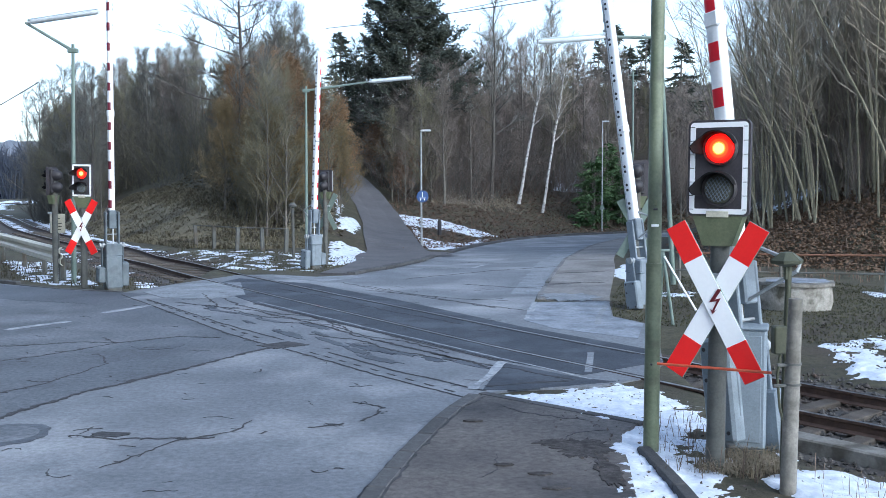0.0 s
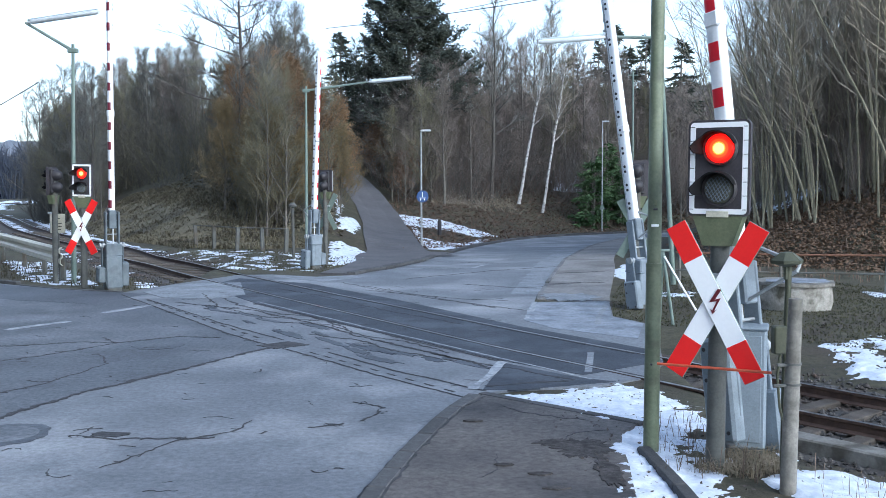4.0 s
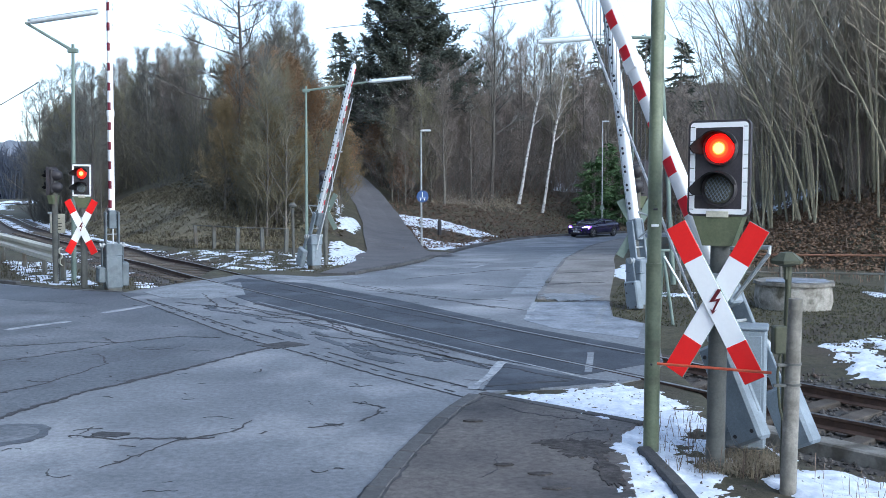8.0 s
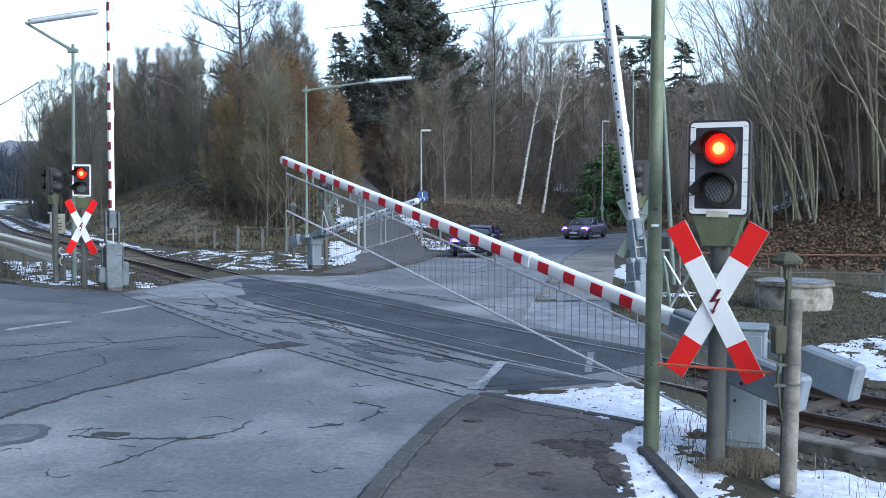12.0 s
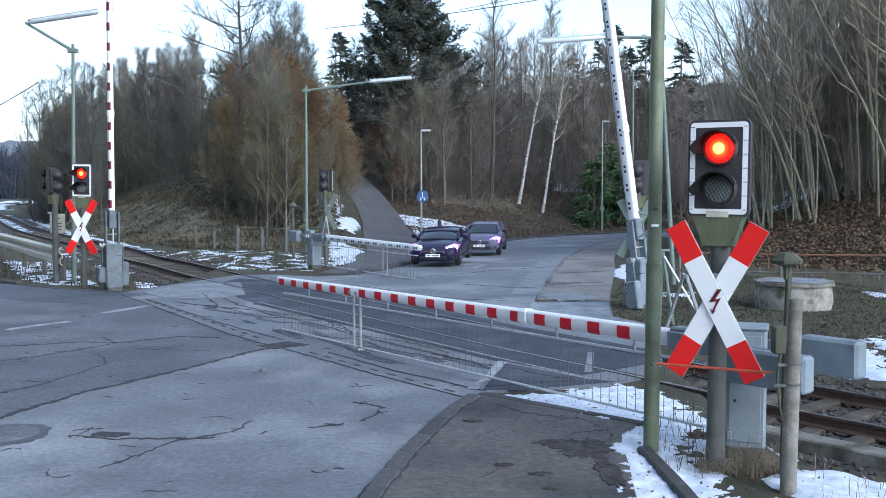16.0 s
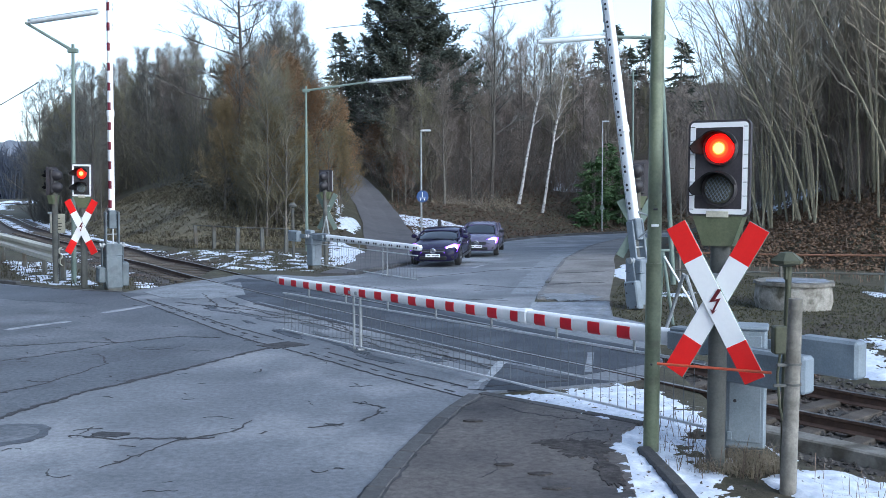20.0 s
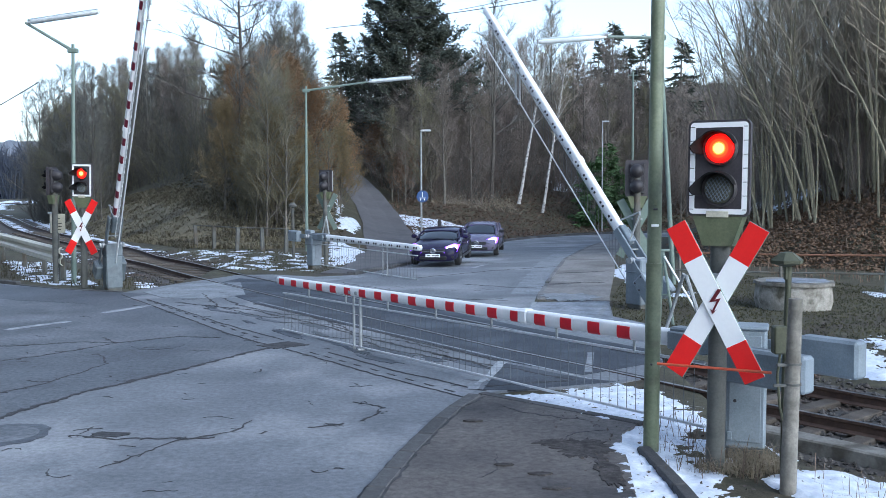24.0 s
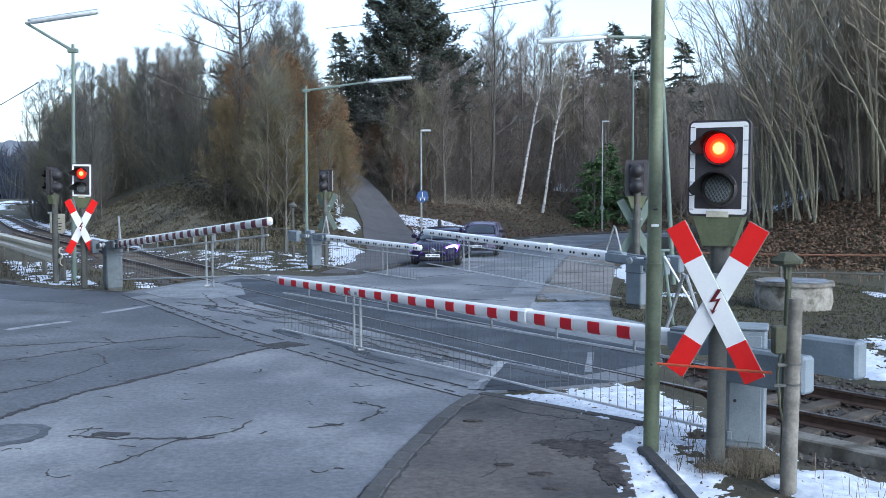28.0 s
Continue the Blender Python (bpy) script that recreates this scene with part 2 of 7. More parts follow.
# ---- mesh helpers ----
class Mesh:
    """Collects vertices and faces of one part."""

    def __init__(self):
        self.v, self.f = [], []

    def add(self, verts, faces, m=None):
        k = len(self.v)
        self.v += [tuple(m @ Vector(p)) for p in verts] if m is not None else [tuple(p) for p in verts]
        self.f += [tuple(i + k for i in f) for f in faces]
        return self

    def box(self, c, s, bevel=0.01, m=None):
        """A box with chamfered edges, about its centre."""
        hx, hy, hz = (a / 2 for a in s)
        b = min(bevel, hx * 0.9, hy * 0.9, hz * 0.9)
        vs, key = [], {}
        for sx in (-1, 1):
            for sy in (-1, 1):
                for sz in (-1, 1):
                    for ax, p in enumerate(((hx, hy - b, hz - b), (hx - b, hy, hz - b), (hx - b, hy - b, hz))):
                        key[sx, sy, sz, ax] = len(vs)
                        vs.append((c[0] + sx * p[0], c[1] + sy * p[1], c[2] + sz * p[2]))
        fs = []
        for ax in range(3):
            o = [i for i in range(3) if i != ax]
            for sg in (-1, 1):
                ring = []
                for a, d in ((-1, -1), (1, -1), (1, 1), (-1, 1)):
                    k = [0, 0, 0]
                    k[ax], k[o[0]], k[o[1]] = sg, a, d
                    ring.append(key[(*k, ax)])
                fs.append(ring if (sg > 0) == (ax != 1) else ring[::-1])
            for a in (-1, 1):
                for d in (-1, 1):
                    k0, k1 = [0, 0, 0], [0, 0, 0]
                    k0[ax], k0[o[0]], k0[o[1]] = -1, a, d
                    k1[ax], k1[o[0]], k1[o[1]] = 1, a, d
                    q = [key[(*k0, o[0])], key[(*k1, o[0])], key[(*k1, o[1])], key[(*k0, o[1])]]
                    fs.append(q if (a * d > 0) == (ax != 1) else q[::-1])
        for sx in (-1, 1):
            for sy in (-1, 1):
                for sz in (-1, 1):
                    t = [key[sx, sy, sz, i] for i in range(3)]
                    fs.append(t if sx * sy * sz > 0 else t[::-1])
        return self.add(vs, fs, m)

    def tube(self, p0, p1, r0, r1=None, n=8, caps=True):
        r1 = r0 if r1 is None else r1
        p0, p1 = Vector(p0), Vector(p1)
        d = p1 - p0
        a = d.orthogonal().normalized()
        b = d.normalized().cross(a)
        vs = []
        for p, r in ((p0, r0), (p1, r1)):
            vs += [p + (a * math.cos(2 * math.pi * i / n) + b * math.sin(2 * math.pi * i / n)) * r for i in range(n)]
        fs = [(i, (i + 1) % n, n + (i + 1) % n, n + i) for i in range(n)]
        if caps:
            fs += [tuple(range(n))[::-1], tuple(range(n, 2 * n))]
        return self.add(vs, fs)

    def pipe(self, pts, r, n=8):
        """A tube along a line of points with mitred joints."""
        pts = [Vector(p) for p in pts]
        rs = r if isinstance(r, (list, tuple)) else [r] * len(pts)
        k = len(self.v)
        a = None
        for i, p in enumerate(pts):
            d = (pts[min(i + 1, len(pts) - 1)] - pts[max(i - 1, 0)]).normalized()
            a = d.orthogonal().normalized() if a is None else (a - d * a.dot(d)).normalized()
            b = d.cross(a)
            self.v += [tuple(p + (a * math.cos(2 * math.pi * j / n) + b * math.sin(2 * math.pi * j / n)) * rs[i]) for j in range(n)]
        for i in range(len(pts) - 1):
            o = k + i * n
            self.f += [(o + j, o + (j + 1) % n, o + n + (j + 1) % n, o + n + j) for j in range(n)]
        self.f.append(tuple(range(k + n - 1, k - 1, -1)))
        e = k + (len(pts) - 1) * n
        self.f.append(tuple(range(e, e + n)))
        return self

    def lathe(self, prof, n=20, m=None):
        """A turned body about z from rows of (radius, height)."""
        vs = [(r * math.cos(2 * math.pi * i / n), r * math.sin(2 * math.pi * i / n), z) for r, z in prof for i in range(n)]
        fs = [(k * n + i, k * n + (i + 1) % n, (k + 1) * n + (i + 1) % n, (k + 1) * n + i) for k in range(len(prof) - 1) for i in range(n)]
        fs += [tuple(range(n))[::-1], tuple(range((len(prof) - 1) * n, len(prof) * n))]
        return self.add(vs, fs, m)

    def slab(self, poly, z0, z1, m=None):
        """A flat polygon with thickness."""
        n = len(poly)
        if sum(poly[i][0] * poly[(i + 1) % n][1] - poly[(i + 1) % n][0] * poly[i][1] for i in range(n)) < 0:
            poly = poly[::-1]
        vs = [(x, y, z0) for x, y in poly] + [(x, y, z1) for x, y in poly]
        fs = [tuple(range(n))[::-1], tuple(range(n, 2 * n))] + [(i, (i + 1) % n, n + (i + 1) % n, n + i) for i in range(n)]
        return self.add(vs, fs, m)

    def data(self, name, mat, smooth=None):
        me = bpy.data.meshes.new(name)
        me.from_pydata(self.v, [], self.f)
        me.materials.append(mat)
        if smooth is not None:
            me.polygons.foreach_set("use_smooth", [True] * len(me.polygons))
            me.set_sharp_from_angle(angle=radians(smooth))
        me.update()
        return me


def part(name, mesh, mat, parent=None, label="", smooth=None, at=None):
    ob = new(name, mesh.data(name, mat, smooth) if isinstance(mesh, Mesh) else mesh)
    if parent is not None:
        ob.parent = parent
    if at is not None:
        ob.matrix_basis = at
    return tagged(ob, label)


def thing(name, m, label, category, group=""):
    return_ob = new(name)
    return_ob.matrix_basis = m
    return_ob.empty_display_size = 0.2
    return tagged(return_ob, label, category, group)


# ---- lie of the land ----
def inside(x, y, poly):
    c, n = False, len(poly)
    for i in range(n):
        x0, y0 = poly[i]
        x1, y1 = poly[i - 1]
        if (y0 > y) != (y1 > y) and x < (x1 - x0) * (y - y0) / (y1 - y0) + x0:
            c = not c
    return c


def away(x, y, line, closed=False):
    """Distance from a line of points."""
    best = 1e9
    for i in range(0 if closed else 1, len(line)):
        x0, y0 = line[i - 1]
        x1, y1 = line[i]
        dx, dy = x1 - x0, y1 - y0
        t = max(0, min(1, ((x - x0) * dx + (y - y0) * dy) / (dx * dx + dy * dy)))
        best = min(best, (x - x0 - t * dx) ** 2 + (y - y0 - t * dy) ** 2)
    return math.sqrt(best)


ROAD_NEAR = [(-70, -30), (-70, 66), (-13.2, 28.5), (-10.8, 26.8), (-8.68, 25.87), (-7.64, 28.55), (-6.61, 30.85), (-5.55, 31.0),
             (-3.98, 30.15), (-2.87, 30.67), (3.5, 30.6), (2.43, 24.89),
             (2.2, 23.2), (4.05, 23.4), (3.68, 20.75), (4.14, 19.7), (3.95, 17.5), (3.5, 15.2), (2.9, 14.0), (2.2, 13.55), (0.95, 13.3), (0.36, 12.95), (0.06, 12.05), (-0.17, 11.39),
             (-0.5, 9.85), (-0.75, 8.64), (-1.3, 5.0), (-1.8, 0), (-2.6, -30)]
FAR_LEFT = [(-2.87, 30.67), (-2.03, 33.06), (-0.78, 38.96), (-0.35, 42.3), (0.44, 46.77), (1.43, 52.82), (2.83, 59.51), (4.31, 63.27), (6.52, 66.82), (8.78, 69.23), (13.45, 72.47), (30, 77.5), (90, 87)]
FAR_RIGHT = [(3.5, 30.6), (4.0, 33.5), (4.9, 38.9), (5.6, 42.3), (6.39, 46.11), (7.8, 52.4), (9.6, 59.6), (10.6, 62.3), (11.81, 64.65), (13.6, 66.5), (17, 68.3), (30, 71.5), (90, 81)]
ROAD_FAR = FAR_LEFT + FAR_RIGHT[::-1]
WALK_NEAR = [(-2.4, -30), (-1.6, 0), (-1.1, 5.0), (-0.5, 9.0), (-0.26, 10.17), (0.1, 11.5), (0.27, 12.05), (0.52, 12.78), (2.25, 11.15), (2.02, 10.75), (1.93, 10.3), (1.86, 9.5), (1.74, 8.6), (1.5, 5), (1.2, 0), (0.6, -30)]
WALK_L = [(2.35, 23.9), (2.55, 24.9), (3.6, 30.6), (4.1, 33.5), (5.0, 38.9), (6.5, 46.1), (7.9, 52.4), (9.7, 59.6), (11.9, 64.6), (13.7, 66.4)]
WALK_R = [(4.1, 23.5), (4.23, 24.4), (5.3, 29.8), (6.0, 33.5), (6.9, 38.9), (8.2, 45.5), (9.8, 52.0), (11.1, 58.5), (12.6, 63.0), (14.2, 65.2)]
WALK_FAR = WALK_L + WALK_R[::-1]
HILL_EDGE = [(-43, 118), (-41, 100), (-36, 86), (-24.5, 64), (-17, 53.5), (-11, 48.0), (-6, 46.0), (-2.5, 46.5), (-0.2, 47.5), (1.1, 53.2), (2.5, 60.1), (4.1, 64.0), (8.6, 70.1), (13.4, 73.3), (30, 78.4), (90, 88)]
HILL = HILL_EDGE + [(300, 140), (300, 600), (120, 600), (-20, 180)]
BANK_EDGE = [(90, 78), (30, 69.5), (18, 66), (14.6, 63.5), (12.8, 58), (11.3, 50), (10.2, 42), (10.4, 36), (12.6, 32), (17, 28.5), (26, 22), (60, -5)]
BANK = BANK_EDGE + [(200, -20), (200, 80)]
PATH_MID = [(-1.5, 42.5), (-2.1, 46.5), (-2.8, 51.5), (-3.35, 58), (-4.5, 66), (-5.9, 72), (-7.9, 78), (-10.5, 83)]
TRACK_MID = [(-80, 240), (-80, 195), (-72, 152), (-57, 119), (-41, 90), (-29.3, 67.5), (-21.5, 54.3), (-15.2, 44.4), (-12.45, 39.2), (-10.0, 35.4), (-8.0, 32.0), (-6.45, 29.5), (-3.85, 25.4), (-0.85, 20.85), (1.4, 17.45), (3.1, 15.1), (4.78, 12.75), (5.55, 11.8), (7.5, 9.5), (12, 4.6), (22, -5), (40, -20)]
ASPHALTS = [(p, min(a for a, b in p) - 1, max(a for a, b in p) + 1, min(b for a, b in p) - 1, max(b for a, b in p) + 1) for p in (ROAD_NEAR, ROAD_FAR, WALK_NEAR, WALK_FAR)]


def dip(x, y):
    """The far road falls gently away from the railway."""
    t = min(1, max(0, (x + 8) / 5))
    return -t * t * (3 - 2 * t) * min(0.03 * max(0, y - 32), 0.84)



def lie(x, y):
    """Height of the ground."""
    z0 = dip(x, y)
    z = z0 - 0.03
    if y > 40 and inside(x, y, HILL):
        d = away(x, y, HILL_EDGE)
        z += 0.05 * d + 0.17 * max(0, d - 2) - 0.06 * max(0, d - 18) - 0.13 * max(0, d - 40)
        z += 0.24 * min(d, 8) * max(0, min(1, (-8 - x) / 4))
        p = away(x, y, PATH_MID)
        z += 0.5 * max(0, min(1, (p - 1.9) / 4)) * min(1, d / 8)
    if x > 9 and inside(x, y, BANK):
        d = away(x, y, BANK_EDGE)
        z += 0.46 * d - 0.26 * max(0, d - 7) - 0.16 * max(0, d - 22)
    t = away(x, y, TRACK_MID) if x < 45 and -25 < y < 245 and (x < 4 or y < 20) else 99
    if t < 3.4 and not (-8.2 < x < 3.6):
        z -= 0.2 * min(1, (3.4 - t) / 1.4)
    if x < -14 and y < 90:
        z -= 0.3 * min(1, (-14 - x) / 10)
    z += 0.05 * noise.noise((x * 0.6, y * 0.6, 0)) + 0.25 * noise.noise((x * 0.09, y * 0.09, 3)) * min(1, max(0, (y - 60) / 40))
    for a, x0, x1, y0, y1 in ASPHALTS:
        if x0 < x < x1 and y0 < y < y1:
            d = away(x, y, a, True)
            if d > 0.35 and inside(x, y, a):
                z = min(z, z0 - 0.16)
            elif d < 0.9:
                z = min(z, z0 - 0.015)
    return z


def build_ground():
    xs = [math.sinh(i / 34.0) * 6.5 + 2.0 for i in range(-160, 161)]
    ys = []
    y = -60.0
    while y < 1500:
        ys.append(y)
        y += 3 if y < 5 else (0.28 if y < 16 else (0.45 if y < 48 else (0.9 if y < 80 else 4 + 0.06 * (y - 80))))
    xs = [x for x in xs if -900 < x < 900]
    me = Mesh()
    nx = len(xs)
    for y in ys:
        me.v += [(x, y, lie(x, y)) for x in xs]
    for j in range(len(ys) - 1):
        me.f += [(j * nx + i, j * nx + i + 1, (j + 1) * nx + i + 1, (j + 1) * nx + i) for i in range(nx - 1)]
    tagged(part("ground", me, EARTH, smooth=60), "winter grass and bare earth rising to a wooded slope", "ground", kind="structure")


build_ground()


def plate(name, poly, z0, z1, mat, label):
    """A paved area, cut into triangles."""
    bm = bmesh.new()
    top = bm.faces.new([bm.verts.new((x, y, z1)) for x, y in poly])
    if top.normal.z < 0 or sum(poly[i - 1][0] * p[1] - p[0] * poly[i - 1][1] for i, p in enumerate(poly)) < 0:
        top.normal_flip()
    side = bmesh.ops.extrude_face_region(bm, geom=[top])
    bmesh.ops.translate(bm, verts=[g for g in side["geom"] if isinstance(g, bmesh.types.BMVert)], vec=(0, 0, z0 - z1))
    bmesh.ops.triangulate(bm, faces=bm.faces[:])
    bmesh.ops.recalc_face_normals(bm, faces=bm.faces[:])
    me = bpy.data.meshes.new(name)
    bm.to_mesh(me)
    bm.free()
    me.materials.append(mat)
    return tagged(new(name, me), label, name.replace("_", " "), kind="structure")


road = plate("road", ROAD_NEAR, -0.3, 0.0, ASPHALT, "worn grey asphalt road with tar cracks over a railway crossing")
footway = plate("pavement", WALK_NEAR, -0.3, 0.045, ASPHALT_WALK, "dark patched asphalt footway beside the road")


def loft(name, left, right, full, mat, label):
    """A paved strip between two edges that follows the fall of the land."""
    me = Mesh()
    rows = []
    for i in range(len(left) - 1):
        for k in range(5):
            rows.append((Vector(left[i]).lerp(Vector(left[i + 1]), k / 5), Vector(right[i]).lerp(Vector(right[i + 1]), k / 5)))
    rows.append((Vector(left[-1]), Vector(right[-1])))
    for a, b in rows:
        top = full * min(1.0, max(0.1, (a.y - 23.0) / 6.0))
        me.v += [(a.x, a.y, dip(*a) - 0.25), (a.x, a.y, dip(*a) + top)]
        me.v += [(*a.lerp(b, t), dip(*a.lerp(b, t)) + top) for t in (0.25, 0.5, 0.75)]
        me.v += [(b.x, b.y, dip(*b) + top), (b.x, b.y, dip(*b) - 0.25)]
    for i in range(len(rows) - 1):
        o = 7 * i
        me.f += [(o + k + 1, o + k, o + k + 7, o + k + 8)[::-1] for k in range(6)]
    me.f += [tuple(range(7))[::-1], tuple(range(len(me.v) - 7, len(me.v)))]
    return tagged(part(name, me, mat), label, name.replace("_", " "), kind="structure")


road_far = loft("road", FAR_LEFT, FAR_RIGHT, 0.0, ASPHALT, "worn grey asphalt road bending away beyond the railway")
footway_far = loft("pavement", WALK_L, WALK_R, 0.05, WALKFAR, "pale brownish asphalt footway beyond the railway")


def ribbon(mesh, pts, width, z, jitter=0.0, step=0.3, thick=0.004, seed=1):
    """A strip that lies along a line of points."""
    rnd = random.Random(seed)
    fine = []
    for i in range(len(pts) - 1):
        a, b = Vector(pts[i]).to_2d(), Vector(pts[i + 1]).to_2d()
        n = max(1, int((b - a).length / step))
        fine += [a.lerp(b, k / n) for k in range(n)]
    fine.append(Vector(pts[-1]).to_2d())
    k = len(mesh.v)
    wander = 0.0
    for i, p in enumerate(fine):
        d = (fine[min(i + 1, len(fine) - 1)] - fine[max(i - 1, 0)]).normalized()
        nrm = Vector((-d.y, d.x))
        w = width * (1 + jitter * rnd.uniform(-0.7, 0.9)) / 2
        wander = 0.7 * wander + rnd.uniform(-1, 1) * jitter * 0.035
        q = p + nrm * wander
        for s in (-1, 1):
            x, y = q + nrm * w * s
            zz = z + dip(x, y)
            mesh.v += [(x, y, zz), (x, y, zz - thick)]
    for i in range(len(fine) - 1):
        o = k + 4 * i
        mesh.f += [(o, o + 4, o + 6, o + 2), (o, o + 1, o + 5, o + 4), (o + 2, o + 6, o + 7, o + 3)]
    return mesh


def blob(cx, cy, rx, ry, rc, n=30, lo=0.55, hi=1.25):
    pts, r = [], 1.0
    for k in range(n):
        r = 0.5 * r + 0.5 * rc.uniform(lo, hi)
        pts.append((cx + rx * r * math.cos(2 * math.pi * k / n), cy + ry * r * math.sin(2 * math.pi * k / n)))
    return pts


# darker asphalt between and beside the rails, frosted aprons
def quadstrip(a, b):
    return a + b[::-1]


infill = part("asphalt_infill", Mesh().slab([(-6.3, 29.7), (-3.9, 28.0), (-1.2, 24.0), (1.55, 19.3), (3.5, 16.6), (3.55, 15.4), (2.1, 14.3), (0.96, 15.5), (-0.91, 18.15), (-4.61, 23.4), (-5.8, 25.6), (-6.6, 28.4)], -0.02, 0.006), ASPHALT_DARK, road, "dark newer asphalt between the rails")
part("asphalt_patch", Mesh().slab([(0.97, 15.3), (2.0, 14.1), (2.5, 13.8), (1.0, 13.25), (0.55, 13.3)], -0.02, 0.005), ASPHALT_DARK, road, "dark broken asphalt patch")
# Left of the seam the dimmer light is painted as darker asphalt.
part("asphalt_layer", Mesh().slab([(-6.4, 8.9), (-5.62, 11.4), (-5.01, 13.25), (-4.22, 14.64), (-3.62, 15.92), (-3.07, 16.94), (-3.25, 17.2), (-4.24, 18.56), (-6.23, 21.72), (-8.5, 25.2), (-10.6, 26.5), (-13.0, 28.0), (-30, 39.2), (-60, 59), (-60, 4), (-8.5, 4)], -0.02, 0.0025), ASPHALT_DIM, road, "asphalt layer left of the tar seam, darkened for the dimmer light there")
# Shade along the side road's kerb, laid on as a darker strip.
part("asphalt_patch", ribbon(Mesh(), [(-34, 41.0), (-20.5, 31.8), (-13.6, 27.2), (-10.6, 25.4), (-8.2, 24.4)], 2.2, 0.0055, 0.1, 0.4, seed=77), ASPHALT_SIDE, road, "asphalt strip darkened for shade along the kerb")
part("frosted_patch", Mesh().slab([(-8.1, 25.9), (-7.4, 28.2), (-6.0, 28.4), (-5.2, 25.2), (-5.9, 24.3), (-7.2, 24.6)], -0.02, 0.0075), PALE, road, "frosted pale asphalt")
part("frosted_patch", Mesh().slab([(1.7, 20.2), (2.15, 23.3), (4.0, 23.4), (3.65, 20.7), (4.1, 19.6), (3.6, 17.7), (2.2, 19.0)], -0.02, 0.005), FROST, road, "frosted pale asphalt")
part("frosted_patch", Mesh().slab([(-5.4, 30.9), (-4.0, 30.0), (-2.9, 30.5), (-2.3, 30.0), (-3.6, 28.6), (-5.3, 30.0)], -0.02, 0.004), PALE, road, "frosted pale asphalt")
part("frosted_patch", ribbon(Mesh(), [(2.2, 25.0), (3.05, 30.0), (4.3, 38.0), (5.7, 45.5)], 0.9, 0.005, 0.12, 0.5), PALE, road_far, "pale dry strip along the kerb")

# tar cracks, joints and the slotted channels across the road
CRACKS = [
    ([(-5.6, 11.4), (-4.99, 13.23), (-4.2, 14.62), (-3.6, 15.9), (-3.05, 16.92)], 0.10),
    ([(-8.5, 25.33), (-6.21, 21.74), (-4.22, 18.58), (-3.21, 17.22)], 0.06),
    ([(-7.51, 24.28), (-4.48, 19.73), (-2.98, 17.72)], 0.045),
    ([(-2.9, 16.9), (-0.88, 14.2), (0.41, 12.66)], 0.045),
    ([(-1.95, 16.35), (-0.74, 14.68), (0.59, 13.2)], 0.05),
    ([(-6.6, 23.6), (-4.4, 22.0), (-3.2, 20.5), (-1.5, 18.0), (0.3, 15.6), (0.85, 14.6)], 0.07),
    ([(-4.61, 23.3), (-0.91, 18.05), (0.9, 15.45)], 0.09),
    ([(-6.4, 25.6), (-5.3, 22.6), (-3.9, 20.9), (-2.6, 20.2)], 0.05),
    ([(-3.47, 9.6), (-3.2, 10.21), (-2.96, 10.67), (-2.4, 11.03), (-2.34, 11.57)], 0.035),
    ([(-4.3, 10.9), (-3.7, 10.75), (-3.0, 10.75), (-2.6, 10.8)], 0.045),
    ([(-8.2, 17.0), (-6.6, 17.6), (-5.9, 17.5), (-5.0, 18.2), (-4.2, 18.0)], 0.05),
    ([(-7.4, 15.5), (-6.6, 16.4), (-6.0, 17.4), (-6.4, 18.1)], 0.045),
    ([(-6.2, 9.6), (-5.2, 10.2), (-4.9, 10.9)], 0.08),
    ([(-3.0, 28.3), (-1.4, 25.6), (0.8, 22.9), (2.0, 21.6)], 0.04),
    ([(-2.2, 26.2), (0.5, 24.0), (1.6, 23.6)], 0.035),
    ([(-1.2, 29.2), (1.5, 31.8), (4.2, 34.4)], 0.06),
    ([(-0.3, 38.2), (2.5, 36.5)], 0.035),
    ([(-1.0, 11.5), (-0.75, 12.2), (-1.15, 12.6)], 0.03),
    ([(-1.6, 11.2), (-1.2, 11.4)], 0.04),
    ([(-5.6, 24.4), (-4.9, 23.0), (-3.6, 21.3), (-2.9, 20.9), (-1.9, 19.1)], 0.06),
    ([(-3.4, 20.0), (-2.3, 19.6), (-1.6, 18.3), (-0.7, 17.5), (0.1, 16.2)], 0.055),
    ([(-2.6, 18.4), (-1.5, 17.6), (-0.9, 16.5), (0.2, 15.5)], 0.045),
    ([(-0.3, 16.4), (0.5, 15.3), (1.3, 14.6), (1.9, 13.9)], 0.06),
    ([(0.6, 13.5), (1.2, 13.75), (1.8, 13.85)], 0.08),
    ([(-4.6, 26.6), (-3.2, 24.9), (-1.4, 22.0), (0.4, 19.6)], 0.035),
    ([(-2.2, 27.2), (-0.4, 24.6), (1.2, 22.2)], 0.035),
    ([(0.6, 27.6), (2.0, 26.6), (2.9, 26.8)], 0.05),
    ([(-6.6, 12.6), (-5.9, 13.6), (-5.4, 15.4), (-5.9, 16.3)], 0.03),
]
